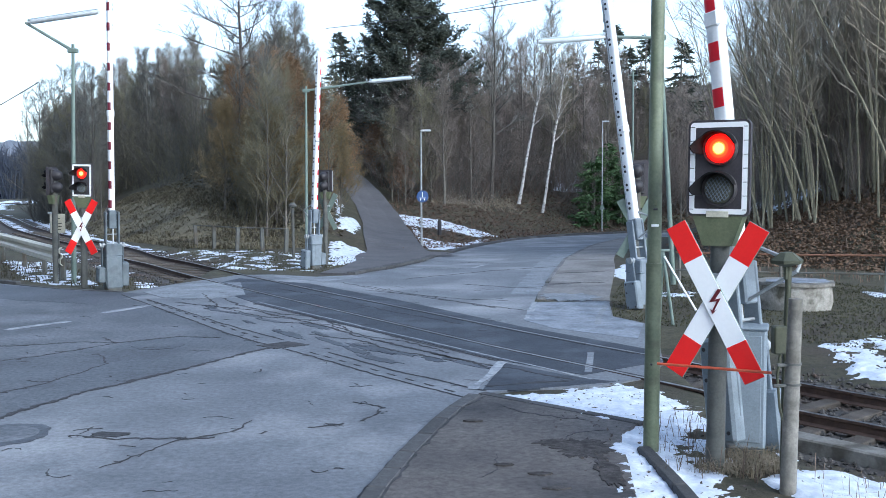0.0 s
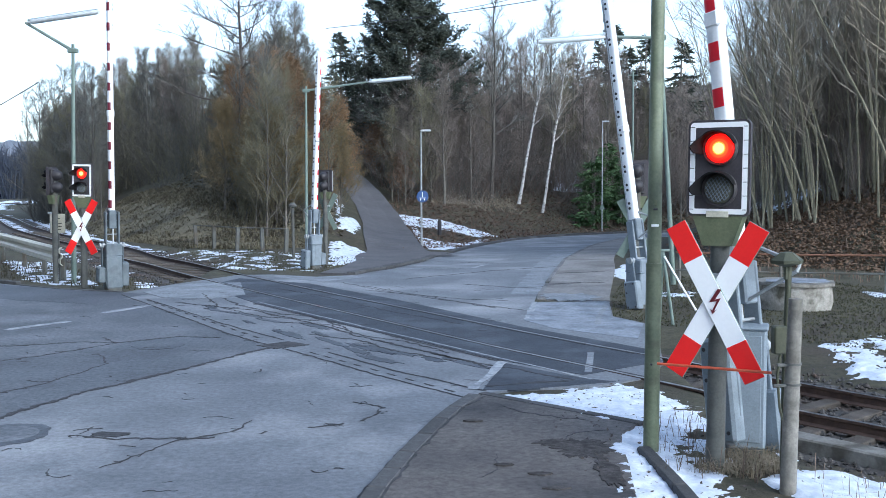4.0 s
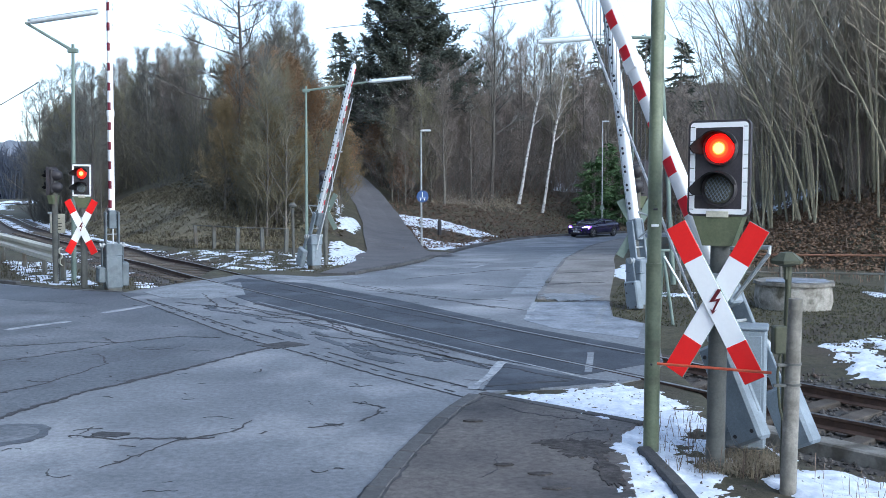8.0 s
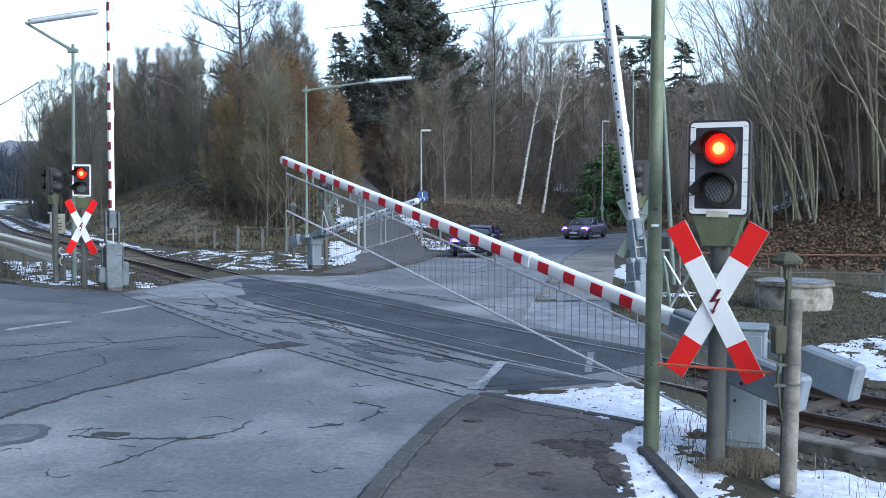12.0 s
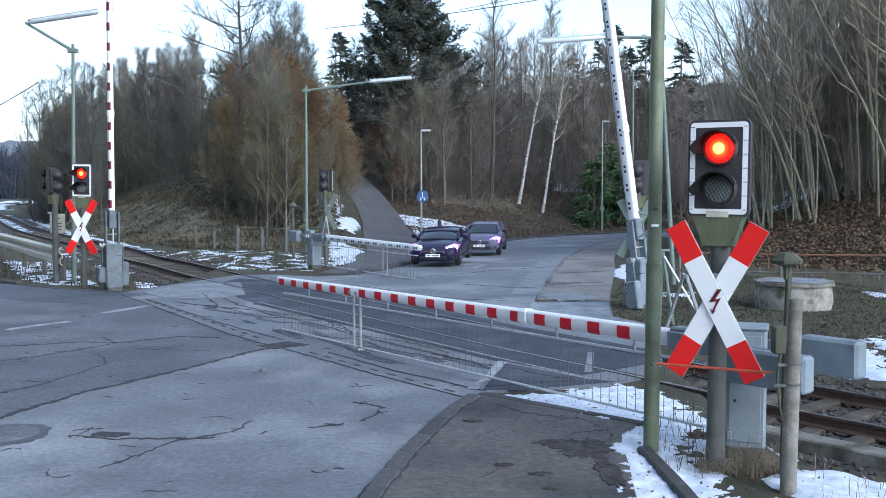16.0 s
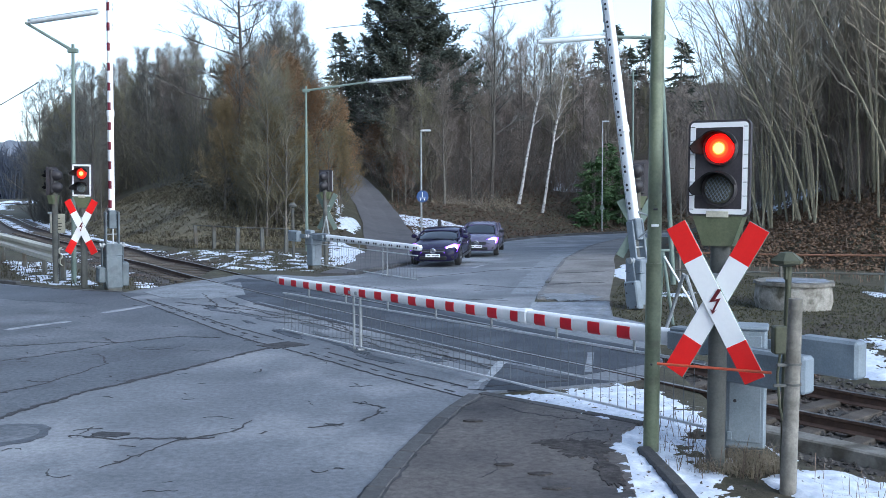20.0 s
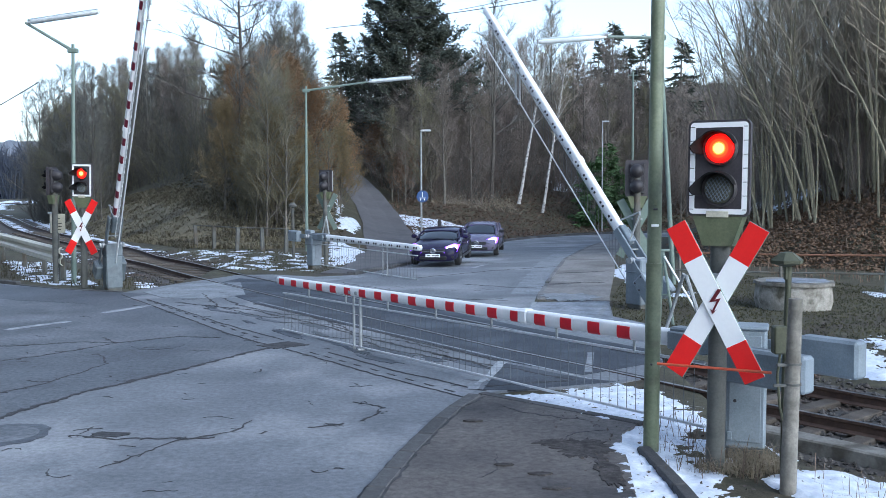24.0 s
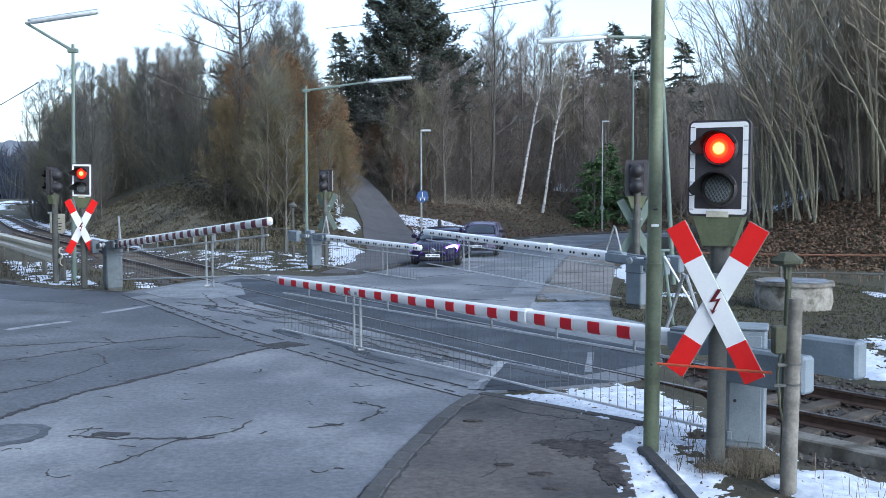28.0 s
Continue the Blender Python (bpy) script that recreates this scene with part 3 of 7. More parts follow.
for i, (pts, w) in enumerate(CRACKS):
    me = ribbon(Mesh(), pts, w * 0.72, 0.0085, 0.95 if i not in (1, 2, 3, 4, 6) else 0.35, 0.07, thick=0.003, seed=i)
    rc = random.Random(700 + i)
    for k in range(5 if i not in (1, 2, 3, 4) else 2):
        j = rc.randrange(len(pts) - 1)
        c = Vector(pts[j]).lerp(Vector(pts[j + 1]), rc.random())
        a = rc.uniform(0, 6.283)
        ln = rc.uniform(0.03, 0.13)
        e = c + Vector((math.cos(a), math.sin(a) * 0.7)) * ln
        ribbon(me, [c, e, e + Vector((rc.uniform(-0.06, 0.06), rc.uniform(-0.06, 0.06)))], w * 0.25, 0.0085, 1.0, 0.05, thick=0.003, seed=i * 31 + k)
    part("tar_crack", me, TAR, road)
for k in range(13):
    c = Vector((-7.4, 24.0)).lerp(Vector((-3.3, 17.7)), k / 13)
    part("drain_slot", ribbon(Mesh(), [c, c + Vector((0.16, -0.25))], 0.05, 0.0085, 0.2, 0.1), TAR, road)
for k in range(9):
    c = Vector((-2.3, 16.4)).lerp(Vector((0.3, 12.95)), k / 9)
    part("drain_slot", ribbon(Mesh(), [c, c + Vector((0.14, -0.18))], 0.035, 0.006, 0.2, 0.1), TAR, road)
part("tar_patch", Mesh().slab([(-3.35, 17.1), (-2.85, 17.55), (-2.4, 17.15), (-2.95, 16.75)], -0.01, 0.007), TAR, road)
part("tar_patch", Mesh().slab([(-6.2, 9.9), (-5.6, 10.6), (-5.0, 10.5), (-5.3, 9.8)], -0.01, 0.006), ASPHALT_DARK, road)
part("tar_patch", ribbon(Mesh(), [(-2.8, 30.95), (-1.95, 33.0), (-1.35, 36.0), (-0.75, 38.8)], 0.22, 0.012, 0.4, 0.25, seed=78), TAR, road_far, "dark wet gutter along the kerb")
part("frosted_patch", Mesh().slab(blob(3.2, 24.2, 0.75, 0.95, random.Random(46), 44, 0.5, 1.3), 0.0, 0.022), PALE, footway_far, "frosted pale asphalt")
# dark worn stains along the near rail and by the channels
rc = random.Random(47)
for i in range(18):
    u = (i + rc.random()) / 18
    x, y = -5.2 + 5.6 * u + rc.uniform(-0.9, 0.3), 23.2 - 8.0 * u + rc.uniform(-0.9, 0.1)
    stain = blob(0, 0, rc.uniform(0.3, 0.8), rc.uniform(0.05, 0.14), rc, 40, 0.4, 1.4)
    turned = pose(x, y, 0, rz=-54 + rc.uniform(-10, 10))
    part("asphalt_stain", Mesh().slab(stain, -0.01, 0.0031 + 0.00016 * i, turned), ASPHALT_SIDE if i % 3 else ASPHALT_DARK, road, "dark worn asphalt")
# sunken covers with broken dark edges
for i, (cx, cy, r) in enumerate(((-5.12, 17.15, 0.3), (-5.05, 10.95, 0.36))):
    rc = random.Random(40 + i)
    ring = blob(cx, cy, r + 0.14, r + 0.14, rc, 30, 0.8, 1.15)
    broken = part("broken_edge", Mesh().slab(ring, -0.01, 0.009), ASPHALT_SIDE, road, "broken dark asphalt round a cover")
    part("cover", Mesh().lathe([(r, -0.01), (r, 0.012), (r - 0.03, 0.015), (0.02, 0.015)], 26, pose(cx, cy, 0)), ASPHALT_DIM, broken, "worn round cover")
rc = random.Random(44)
ring = blob(-3.85, 10.95, 0.24, 0.14, rc)
part("tar_patch", Mesh().slab(ring, -0.01, 0.007), TAR, road)
rnd = random.Random(5)
for i in range(110):
    x, y = rnd.uniform(-8, 1.5), rnd.uniform(8.6, 27)
    if inside(x, y, ROAD_NEAR) and away(x, y, ROAD_NEAR, True) > 0.4:
        a, ln = rnd.gauss(-0.2, 0.7), rnd.uniform(0.04, 0.22)
        bend = rnd.uniform(-0.5, 0.5) * ln
        kinked = [(x, y), (x + ln * math.cos(a), y + ln * math.sin(a) + bend), (x + 1.8 * ln * math.cos(a), y + 1.6 * ln * math.sin(a))]
        part("tar_crack", ribbon(Mesh(), kinked, rnd.uniform(0.006, 0.02), 0.0085, 1.0, 0.04, thick=0.003, seed=i + 50), TAR, road)
part("tar_crack", ribbon(Mesh(), [(3.0, 27.0), (4.1, 27.6), (4.6, 27.4)], 0.06, 0.058, 0.9, 0.15), TAR, footway_far)
part("tar_crack", ribbon(Mesh(), [(3.6, 30.4), (5.2, 31.0)], 0.07, 0.058, 0.9, 0.15), TAR, footway_far)

FOOT_CRACKS = [([(0.35, 9.1), (0.55, 9.5), (0.6, 9.9)], 0.014), ([(1.3, 10.4), (1.55, 10.75), (1.9, 10.8)], 0.016), ([(0.75, 12.1), (1.2, 11.6), (1.7, 11.35)], 0.02)]
for i, (pts, w) in enumerate(FOOT_CRACKS):
    part("tar_crack", ribbon(Mesh(), pts, w, 0.05, 1.0, 0.06, thick=0.003, seed=300 + i), TAR, footway)
rnd = random.Random(8)
for i, (cx, cy, rx, ry) in enumerate(((1.5, 10.15, 0.34, 0.42), (1.2, 10.35, 0.22, 0.16), (1.62, 9.3, 0.12, 0.5), (0.95, 9.2, 0.12, 0.05), (1.05, 8.75, 0.12, 0.05), (0.6, 9.5, 0.1, 0.04), (0.35, 11.3, 0.1, 0.05))):
    ring = blob(cx, cy, rx, ry, rnd, 64, 0.45, 1.35)
    part("asphalt_patch", Mesh().slab(ring, 0.03, 0.05 + 0.0025 * i), ASPHALT_DAMP, footway, "dark damp worn asphalt")
rnd = random.Random(5)

# painted lines
LINES = [([(-8.75, 19.1), (-7.95, 20.3)], 0.2), ([(-7.68, 21.59), (-7.02, 23.0)], 0.2), ([(-1.65, 33.3), (1.0, 33.5), (1.5, 35.4)], 0.16),
         ([(0.39, 13.3), (0.96, 15.4)], 0.12), ([(1.75, 20.3), (1.85, 20.9)], 0.12), ([(1.95, 21.5), (2.21, 23.3)], 0.12), ([(2.2, 14.5), (2.5, 16.2)], 0.11),
         ([(3.15, 19.5), (3.38, 20.8), (4.0, 23.3)], 0.12), ([(-4.55, 23.55), (-0.86, 18.25), (2.17, 13.95)], 0.05)]
for i, (pts, w) in enumerate(LINES):
    part("road_marking", ribbon(Mesh(), pts, w, 0.011, 0.12 if i in (6, 7) else 0.5 if w > 0.1 else 0.3, 0.2, seed=90 + i), PALE if i in (6, 7) else LINE, road, "worn white paint")


# kerb stones
def kerbs(line, width, top, parent, step=1.0, mat=KERB):
    stone = Mesh().box((0, 0, 0), (step - 0.015, width, 0.3), 0.018).data("kerb_stone", mat)
    for i in range(len(line) - 1):
        a, b = Vector(line[i]), Vector(line[i + 1])
        n = max(1, round((b - a).length / step))
        for k in range(n):
            c = a.lerp(b, (k + 0.5) / n)
            d = b - a
            part("kerb_stone", stone, mat, parent, at=pose(c.x, c.y, (top if not 20 < c.y < 28 else 0.02) - 0.15 + dip(c.x, c.y), rz=math.degrees(math.atan2(d.y, d.x))) @ Matrix.Diagonal(((b - a).length / n / step, 1, 1, 1)))


kerbs([(-1.7, 0), (-1.2, 5.0), (-0.63, 8.8), (-0.39, 10.0), (-0.04, 11.45), (0.14, 12.05), (0.42, 12.8)], 0.2, 0.058, footway, 0.8)
kerbs([(2.4, 24.0), (2.5, 24.9), (3.55, 30.6), (4.05, 33.5), (4.95, 38.9), (6.45, 46.1), (7.85, 52.4), (9.65, 59.6), (11.85, 64.6)], 0.14, 0.075, footway_far, mat=KERBPALE)
kerbs([(-2.95, 30.7), (-2.1, 33.1), (-0.86, 39.0), (-0.45, 42.3)], 0.3, 0.1, road_far)
kerbs([(0.36, 46.8), (1.33, 52.9), (2.73, 59.6), (4.22, 63.35), (6.45, 66.95), (8.7, 69.4), (13.4, 72.65), (30, 77.7)], 0.25, 0.14, road_far)
kerbs([(-30, 39.5), (-20, 33.0), (-13.2, 28.6), (-10.8, 26.9), (-8.7, 26.0)], 0.16, 0.1, road)
kerbs([(0.5, 12.92), (2.35, 11.2)], 0.16, 0.05, footway, 0.8)
kerbs([(2.13, 10.12), (2.17, 9.4), (2.2, 8.8), (2.22, 7.6)], 0.15, 0.07, footway, 0.8)

part("joint", ribbon(Mesh(), [(-1.32, 5.0), (-0.75, 8.8), (-0.5, 10.0), (-0.15, 11.45), (0.04, 12.05), (0.32, 12.85)], 0.03, 0.006, 0.7, 0.12), TAR, road)
part("joint", ribbon(Mesh(), [(-1.08, 5.0), (-0.52, 8.8), (-0.28, 10.0), (0.07, 11.4), (0.25, 12.0), (0.52, 12.7)], 0.03, 0.049, 0.8, 0.12), TAR, footway)

# footpath that climbs the slope
path = Mesh()
fine = []
for i in range(len(PATH_MID) - 1):
    a, b = Vector(PATH_MID[i]), Vector(PATH_MID[i + 1])
    fine += [a.lerp(b, k / 6) for k in range(6)]
for i, p in enumerate(fine[:-1]):
    d = (fine[i + 1] - p).normalized()
    nv = Vector((d.y, -d.x))
    w = 1.45 + 0.8 * max(0, 1 - i / 8)
    z = lie(p.x, p.y)
    path.v += [(*(p + nv * w * s), max(z, lie(*(p + nv * w * s)), dip(*p) - 0.02) + 0.06) for s in (-1, -0.4, 0.4, 1)]
    if i:
        o = 4 * (i - 1)
        path.f += [(o + k, o + k + 1, o + k + 5, o + k + 4) for k in range(3)]
tagged(part("path", path, PATHWAY), "grey asphalt footpath climbing into the wood", "path", kind="structure")
loft("pavement", [(-4.0, 31.2), (-3.6, 34.0), (-3.5, 39.0), (-3.9, 42.5), (-3.9, 45.5), (-3.2, 47.5)], [(-2.9, 30.75), (-2.05, 33.2), (-0.82, 39.0), (-0.4, 42.4), (0.3, 46.6), (-0.4, 47.6)], 0.035, PATHWAY, "grey asphalt apron at the foot of the path")


# ---- railway ----
def smooth_line(pts, step):
    out = []
    for i in range(len(pts) - 1):
        p = [Vector(pts[max(0, min(len(pts) - 1, i + k))]) for k in (-1, 0, 1, 2)]
        n = max(1, int((p[2] - p[1]).length / step))
        for k in range(n):
            t = k / n
            out.append(0.5 * ((2 * p[1]) + (p[2] - p[0]) * t + (2 * p[0] - 5 * p[1] + 4 * p[2] - p[3]) * t * t + (3 * p[1] - p[0] - 3 * p[2] + p[3]) * t ** 3))
    out.append(Vector(pts[-1]))
    return out


track = tagged(new("railway_track"), "single rusty railway track on wooden sleepers and ballast", "railway track", kind="structure")
mid = smooth_line(TRACK_MID, 0.6)
SECTION = [(-0.07, -0.16), (-0.07, -0.145), (-0.012, -0.12), (-0.012, -0.045), (-0.036, -0.03), (-0.036, 0.0), (0.036, 0.0), (0.036, -0.03), (0.012, -0.045), (0.012, -0.12), (0.07, -0.145), (0.07, -0.16)]
for side in (-1, 1):
    for name, sec, mat, dz in (("rail", SECTION, RUST, 0.012), ("rail_head", [(-0.03, -0.004), (-0.03, 0.003), (0.03, 0.003), (0.03, -0.004)], RAILTOP, 0.012)):
        me = Mesh()
        n = len(sec)
        for i, p in enumerate(mid):
            d = (mid[min(i + 1, len(mid) - 1)] - mid[max(i - 1, 0)]).normalized()
            nv = Vector((d.y, -d.x))
            me.v += [(*(p + nv * (side * 0.7535 + a)), b + dz) for a, b in sec]
            if i:
                o = (i - 1) * n
                me.f += [(o + k, o + (k + 1) % n, o + n + (k + 1) % n, o + n + k) for k in range(n)]
        part(name, me, mat, track, "rusty steel rail" if name == "rail" else "worn bright running surface")
    # flange groove in the crossing
    groove = [p + Vector(((mid[min(i + 1, len(mid) - 1)] - mid[max(i - 1, 0)]).normalized().y, -(mid[min(i + 1, len(mid) - 1)] - mid[max(i - 1, 0)]).normalized().x)) * side * 0.69 for i, p in enumerate(mid)]
    part("flange_groove", ribbon(Mesh(), [g for g in groove if -6.7 < g.x < 3.4], 0.07, 0.012, 0.2, 0.3), TAR, track)
sleeper = Mesh().box((0, 0, 0), (0.24, 2.5, 0.16), 0.015).data("sleeper", WOOD)
run = 0.0
for i in range(1, len(mid)):
    d = mid[i] - mid[i - 1]
    while run < d.length:
        c = mid[i - 1] + d.normalized() * run
        run += 0.63
        if (-27 < c.x < -7.0) or (3.5 < c.x < 11):
            part("sleeper", sleeper, WOOD, track, at=pose(c.x, c.y, -0.215 + 0.012 * math.sin(37 * c.x), rz=math.degrees(math.atan2(d.y, d.x))))
    run -= d.length
bed = Mesh()
n = 7
for i, p in enumerate(mid):
    d = (mid[min(i + 1, len(mid) - 1)] - mid[max(i - 1, 0)]).normalized()
    nv = Vector((d.y, -d.x))
    bed.v += [(*(p + nv * a), b) for a, b in ((-2.6, -0.4), (-1.9, -0.2), (-1.3, -0.19), (0, -0.21), (1.3, -0.19), (1.9, -0.2), (2.6, -0.4))]
    if i:
        o = (i - 1) * n
        bed.f += [(o + k, o + k + 1, o + n + k + 1, o + n + k) for k in range(n - 1)]
part("ballast_bed", bed, BALLAST, track, "dark brown ballast")
rnd = random.Random(11)
stones = Mesh()
near_mid = [k for k, p in enumerate(mid) if 3.4 < p.x < 10 or -15 < p.x < -7.0]
for i in range(7000):
    k = rnd.choice(near_mid)
    p = mid[k]
    d = (mid[min(k + 1, len(mid) - 1)] - mid[max(k - 1, 0)]).normalized()
    q = p + Vector((d.y, -d.x)) * rnd.uniform(-2.6, 2.6) + d * rnd.uniform(-0.4, 0.4)
    r = rnd.uniform(0.025, 0.058)
    vs = [(q.x + r * a * rnd.uniform(0.6, 1.2), q.y + r * b * rnd.uniform(0.6, 1.2), -0.185 + r * c * rnd.uniform(0.5, 1)) for a, b, c in ((1, 0, 0), (0, 1, 0), (-1, 0, 0), (0, -1, 0), (0, 0, 1), (0, 0, -1))]
    stones.add(vs, [(0, 1, 4), (1, 2, 4), (2, 3, 4), (3, 0, 4), (1, 0, 5), (2, 1, 5), (3, 2, 5), (0, 3, 5)])
tagged(part("ballast_stones", stones, BALLAST, track, "loose dark ballast stones"), kind="stuff")
# edge beams of the crossing where the rails leave the asphalt
tagged(part("concrete_edge_beam", Mesh().box((0, 0, 0), (2.4, 0.3, 0.25), 0.02), CONCRETE, at=pose(4.15, 10.9, -0.16, rz=-50)), "concrete edge beam beside the rails", "edge beam", kind="structure")
tagged(part("concrete_edge_beam", Mesh().box((0, 0, 0), (1.0, 0.3, 0.25), 0.02), CONCRETE, at=pose(3.45, 12.15, -0.16, rz=-30)), "snow-dusted concrete block beside the rails", "edge beam", kind="structure")


# ---- barriers ----
def boom_shape(length, r0, r1):
    """A white oval tube that tapers to the tip."""
    me = Mesh()
    n, rows = 16, 14
    for k in range(rows):
        t = k / (rows - 1)
        x = 0.75 + (length - 0.75) * t
        r = r0 + (r1 - r0) * t
        for i in range(n):
            a = 2 * math.pi * i / n
            ca, sa = math.cos(a), math.sin(a)
            me.v.append((x, 0.8 * r * math.copysign(abs(ca) ** 0.6, ca), r * math.copysign(abs(sa) ** 0.6, sa)))
        if k:
            o = (k - 1) * n
            me.f += [(o + i, o + (i + 1) % n, o + n + (i + 1) % n, o + n + i) for i in range(n)]
    k = len(me.v)
    for s in (0.6, 0.0):
        for i in range(n):
            a = 2 * math.pi * i / n
            q = max(s, 0.02)
            me.v.append((length + (0.06 if s else 0.09), 0.8 * r1 * q * math.cos(a), r1 * q * math.sin(a)))
    for o in (k - n, k):
        me.f += [(o + i, o + (i + 1) % n, o + n + (i + 1) % n, o + n + i) for i in range(n)]
    me.f.append(tuple(range(n))[::-1])
    return me


BOOMS = []


def barrier(base, heading, pivot, length, outward, stripes, joints, legs, red, label, angles, r0=0.1, r1=0.077, box=(0.48, 0.42), turn=0.0, rise=0.0, weight=(-0.8, 0.42, -0.02, 0.38), steel=GREY):
    """A drive box with counterweight arms and a boom with a hanging grille. outward: the side (+1, -1) of its red patches."""
    b = thing("level_crossing_barrier", pose(*base, rz=heading), label, "barrier", "crossing barriers")
    h = pivot
    bx, top = pose(0, 0, 0, rz=turn), h - 0.28 + rise
    part("drive_box", Mesh().box((0, 0, top / 2 + 0.03), (*box, top - 0.06), 0.025), steel, b, "grey steel drive box", at=bx)
    part("plinth", Mesh().box((0.0, 0, 0.0), (box[0] - 0.05, box[1] - 0.04, 0.16), 0.02), POST, b, "dark foundation frame", at=bx)
    part("box_lid", Mesh().box((0, 0, top + 0.012), (box[0] + 0.03, box[1] + 0.03, 0.04), 0.015), steel, b, "grey overhanging lid", at=bx)
    part("side_plate", Mesh().box((box[0] / 2 + 0.012, 0.06 * outward, h * 0.55), (0.012, box[1] * 0.7, h * 0.5), 0.004), steel, b, "grey side plate", at=bx)
    part("door", Mesh().box((0, (box[1] / 2 + 0.006) * outward, top / 2 + 0.04), (box[0] - 0.1, 0.014, top - 0.2), 0.005), steel, b, "grey cover plate", at=bx)
    part("lock", Mesh().tube((0.1, (box[1] / 2 + 0.01) * outward, h * 0.52), (0.1, (box[1] / 2 + 0.022) * outward, h * 0.52), 0.018, n=10), BLACK, b, at=bx)
    for z in (0.2, top - 0.1):
        part("hinge", Mesh().box((box[0] / 2 - 0.06, (box[1] / 2 + 0.012) * outward, z), (0.05, 0.02, 0.09), 0.005), steel, b, at=bx)
    if not rise:
        part("head_box", Mesh().box((0, 0, h - 0.13), (0.5, 0.44, 0.34), 0.03), steel, b, "grey steel head box")
    arm = part("boom", boom_shape(length, r0, r1), WHITE, b, "white tapering boom", smooth=40)
    for s in (-1, 1):
        part("counterweight_arm", Mesh().box((-0.3, s * 0.28, 0.0), (0.75, 0.03, 0.15), 0.01).box((0.42, s * 0.17, 0), (1.0, 0.05, 0.2), 0.012), steel, arm, "grey steel arm")
        wx, wlen, wz, wh = (-0.8, 0.66, -0.02, 0.38) if s == -outward else weight
        block = part("counterweight", Mesh().box((wx, s * 0.31, wz), (wlen, 0.2, wh), 0.03), steel, arm, "grey box of weights")
        for dx, dz in ((-0.4, 0.3), (-0.4, -0.3), (0.4, 0.3), (0.4, -0.3), (0.1, -0.3)):
            part("bolt", Mesh().tube((wx + dx * wlen, s * 0.405, wz + dz * wh), (wx + dx * wlen, s * 0.418, wz + dz * wh), 0.022, n=8), BLACK, block)
    part("axle", Mesh().tube((0, -0.34, 0), (0, 0.34, 0), 0.07, n=14), GALV, arm, smooth=40)
    part("boom_socket", Mesh().box((0.72, 0, 0), (0.5, 0.2, 0.27), 0.02), steel, arm, "grey steel socket")
    for k in range(4):
        part("yoke_rung", Mesh().tube((0.3 + 0.19 * k, -0.16, 0.02), (0.3 + 0.19 * k, 0.16, 0.02), 0.018, n=6), GALV, arm)
    part("stay_bracket", Mesh().pipe([(0.5, 0.06, 0.1), (0.78, 0.03, 0.72), (0.84, 0.0, 0.74), (1.12, -0.04, 0.1)], 0.022, 6), GALV, arm, "pale steel stay bracket")
    pitch, first = stripes
    x = first
    while x < length - 0.05:
        t = (x - 0.75) / (length - 0.75)
        r = r0 + (r1 - r0) * t
        w = pitch * 0.41
        me = Mesh()
        for s0, s1 in ((-1, 1),):
            rows = []
            for k in range(9):
                a = radians(31 - 119 * k / 8)
                ca, sa = math.cos(a), math.sin(a)
                rows.append((outward * (0.8 * r * abs(ca) ** 0.6 + 0.004), (r + 0.003) * math.copysign(abs(sa) ** 0.6, sa) * 0.97))
            for xx in (x - w / 2, x + w / 2):
                me.v += [(xx, yy, zz) for yy, zz in rows]
            me.f += [(k, k + 1, 10 + k, 9 + k) if outward < 0 else (k + 1, k, 9 + k, 10 + k) for k in range(8)]
            q = len(me.v)
            for xx in (x - w / 2, x + w / 2):
                me.v += [(xx, yy * 0.9, zz * 0.97) for yy, zz in rows]
            me.f += [(k, 9 + q - 9 + k, q + k + 1, k + 1) for k in range(8)]
            me.f += [(9 + k, 10 + k, q + 10 + k, q + 9 + k) for k in range(8)]
        part("red_patch", me, red, arm, "red reflective patch")
        for dx in (-0.06, 0.06):
            part("bolt", Mesh().tube((x + dx, -outward * (0.8 * r - 0.01), -0.1 * r), (x + dx, -outward * (0.8 * r + 0.014), -0.1 * r), 0.033, n=8), BLACK, arm)
        x += pitch
    for j in joints:
        t = (j - 0.75) / (length - 0.75)
        r = r0 + (r1 - r0) * t + 0.008
        part("collar", Mesh().box((j, 0, 0), (0.2, 1.6 * r + 0.012, 2 * r), 0.03), WHITE, arm, "white sleeve joint")
    # grille: two rails that stay parallel to the boom, bars that hang plumb
    d0, d1, drop = 0.24, 0.96, 0.24
    gy = -outward * 0.02
    end = length - 0.1
    rail_t = part("grille_rail", Mesh().tube((0.55, gy, 0), (end, gy, 0), 0.017, n=6), PALESTEEL, b, "thin pale steel rail")
    rail_b = part("grille_rail", Mesh().tube((0.55, gy, 0), (end, gy, 0), 0.017, n=6), PALESTEEL, b, "thin pale steel rail")
    BOOMS.append((arm, angles, h, 0.0, 0.0, True))
    BOOMS.append((rail_t, angles, h - d0, 0.0, 0.0, True))
    BOOMS.append((rail_b, angles, h - d1, 0.0, 0.0, True))
    bar = Mesh().tube((0, gy, -d1), (0, gy, -d0), 0.0042, n=4).data("grille_bar", BARSTEEL)
    x = 0.7
    while x < end:
        BOOMS.append((part("grille_bar", bar, GALV, b), angles, h, x, 0.0, False))
        x += 0.145
    hang = Mesh().box((0, gy, -d0 / 2 - 0.02), (0.03, 0.03, d0 - 0.02), 0.004).data("grille_hanger", GALV)
    x = 1.6
    while x < end - 0.2:
        BOOMS.append((part("grille_hanger", hang, GALV, b), angles, h, x, 0.0, False))
        x += 1.35
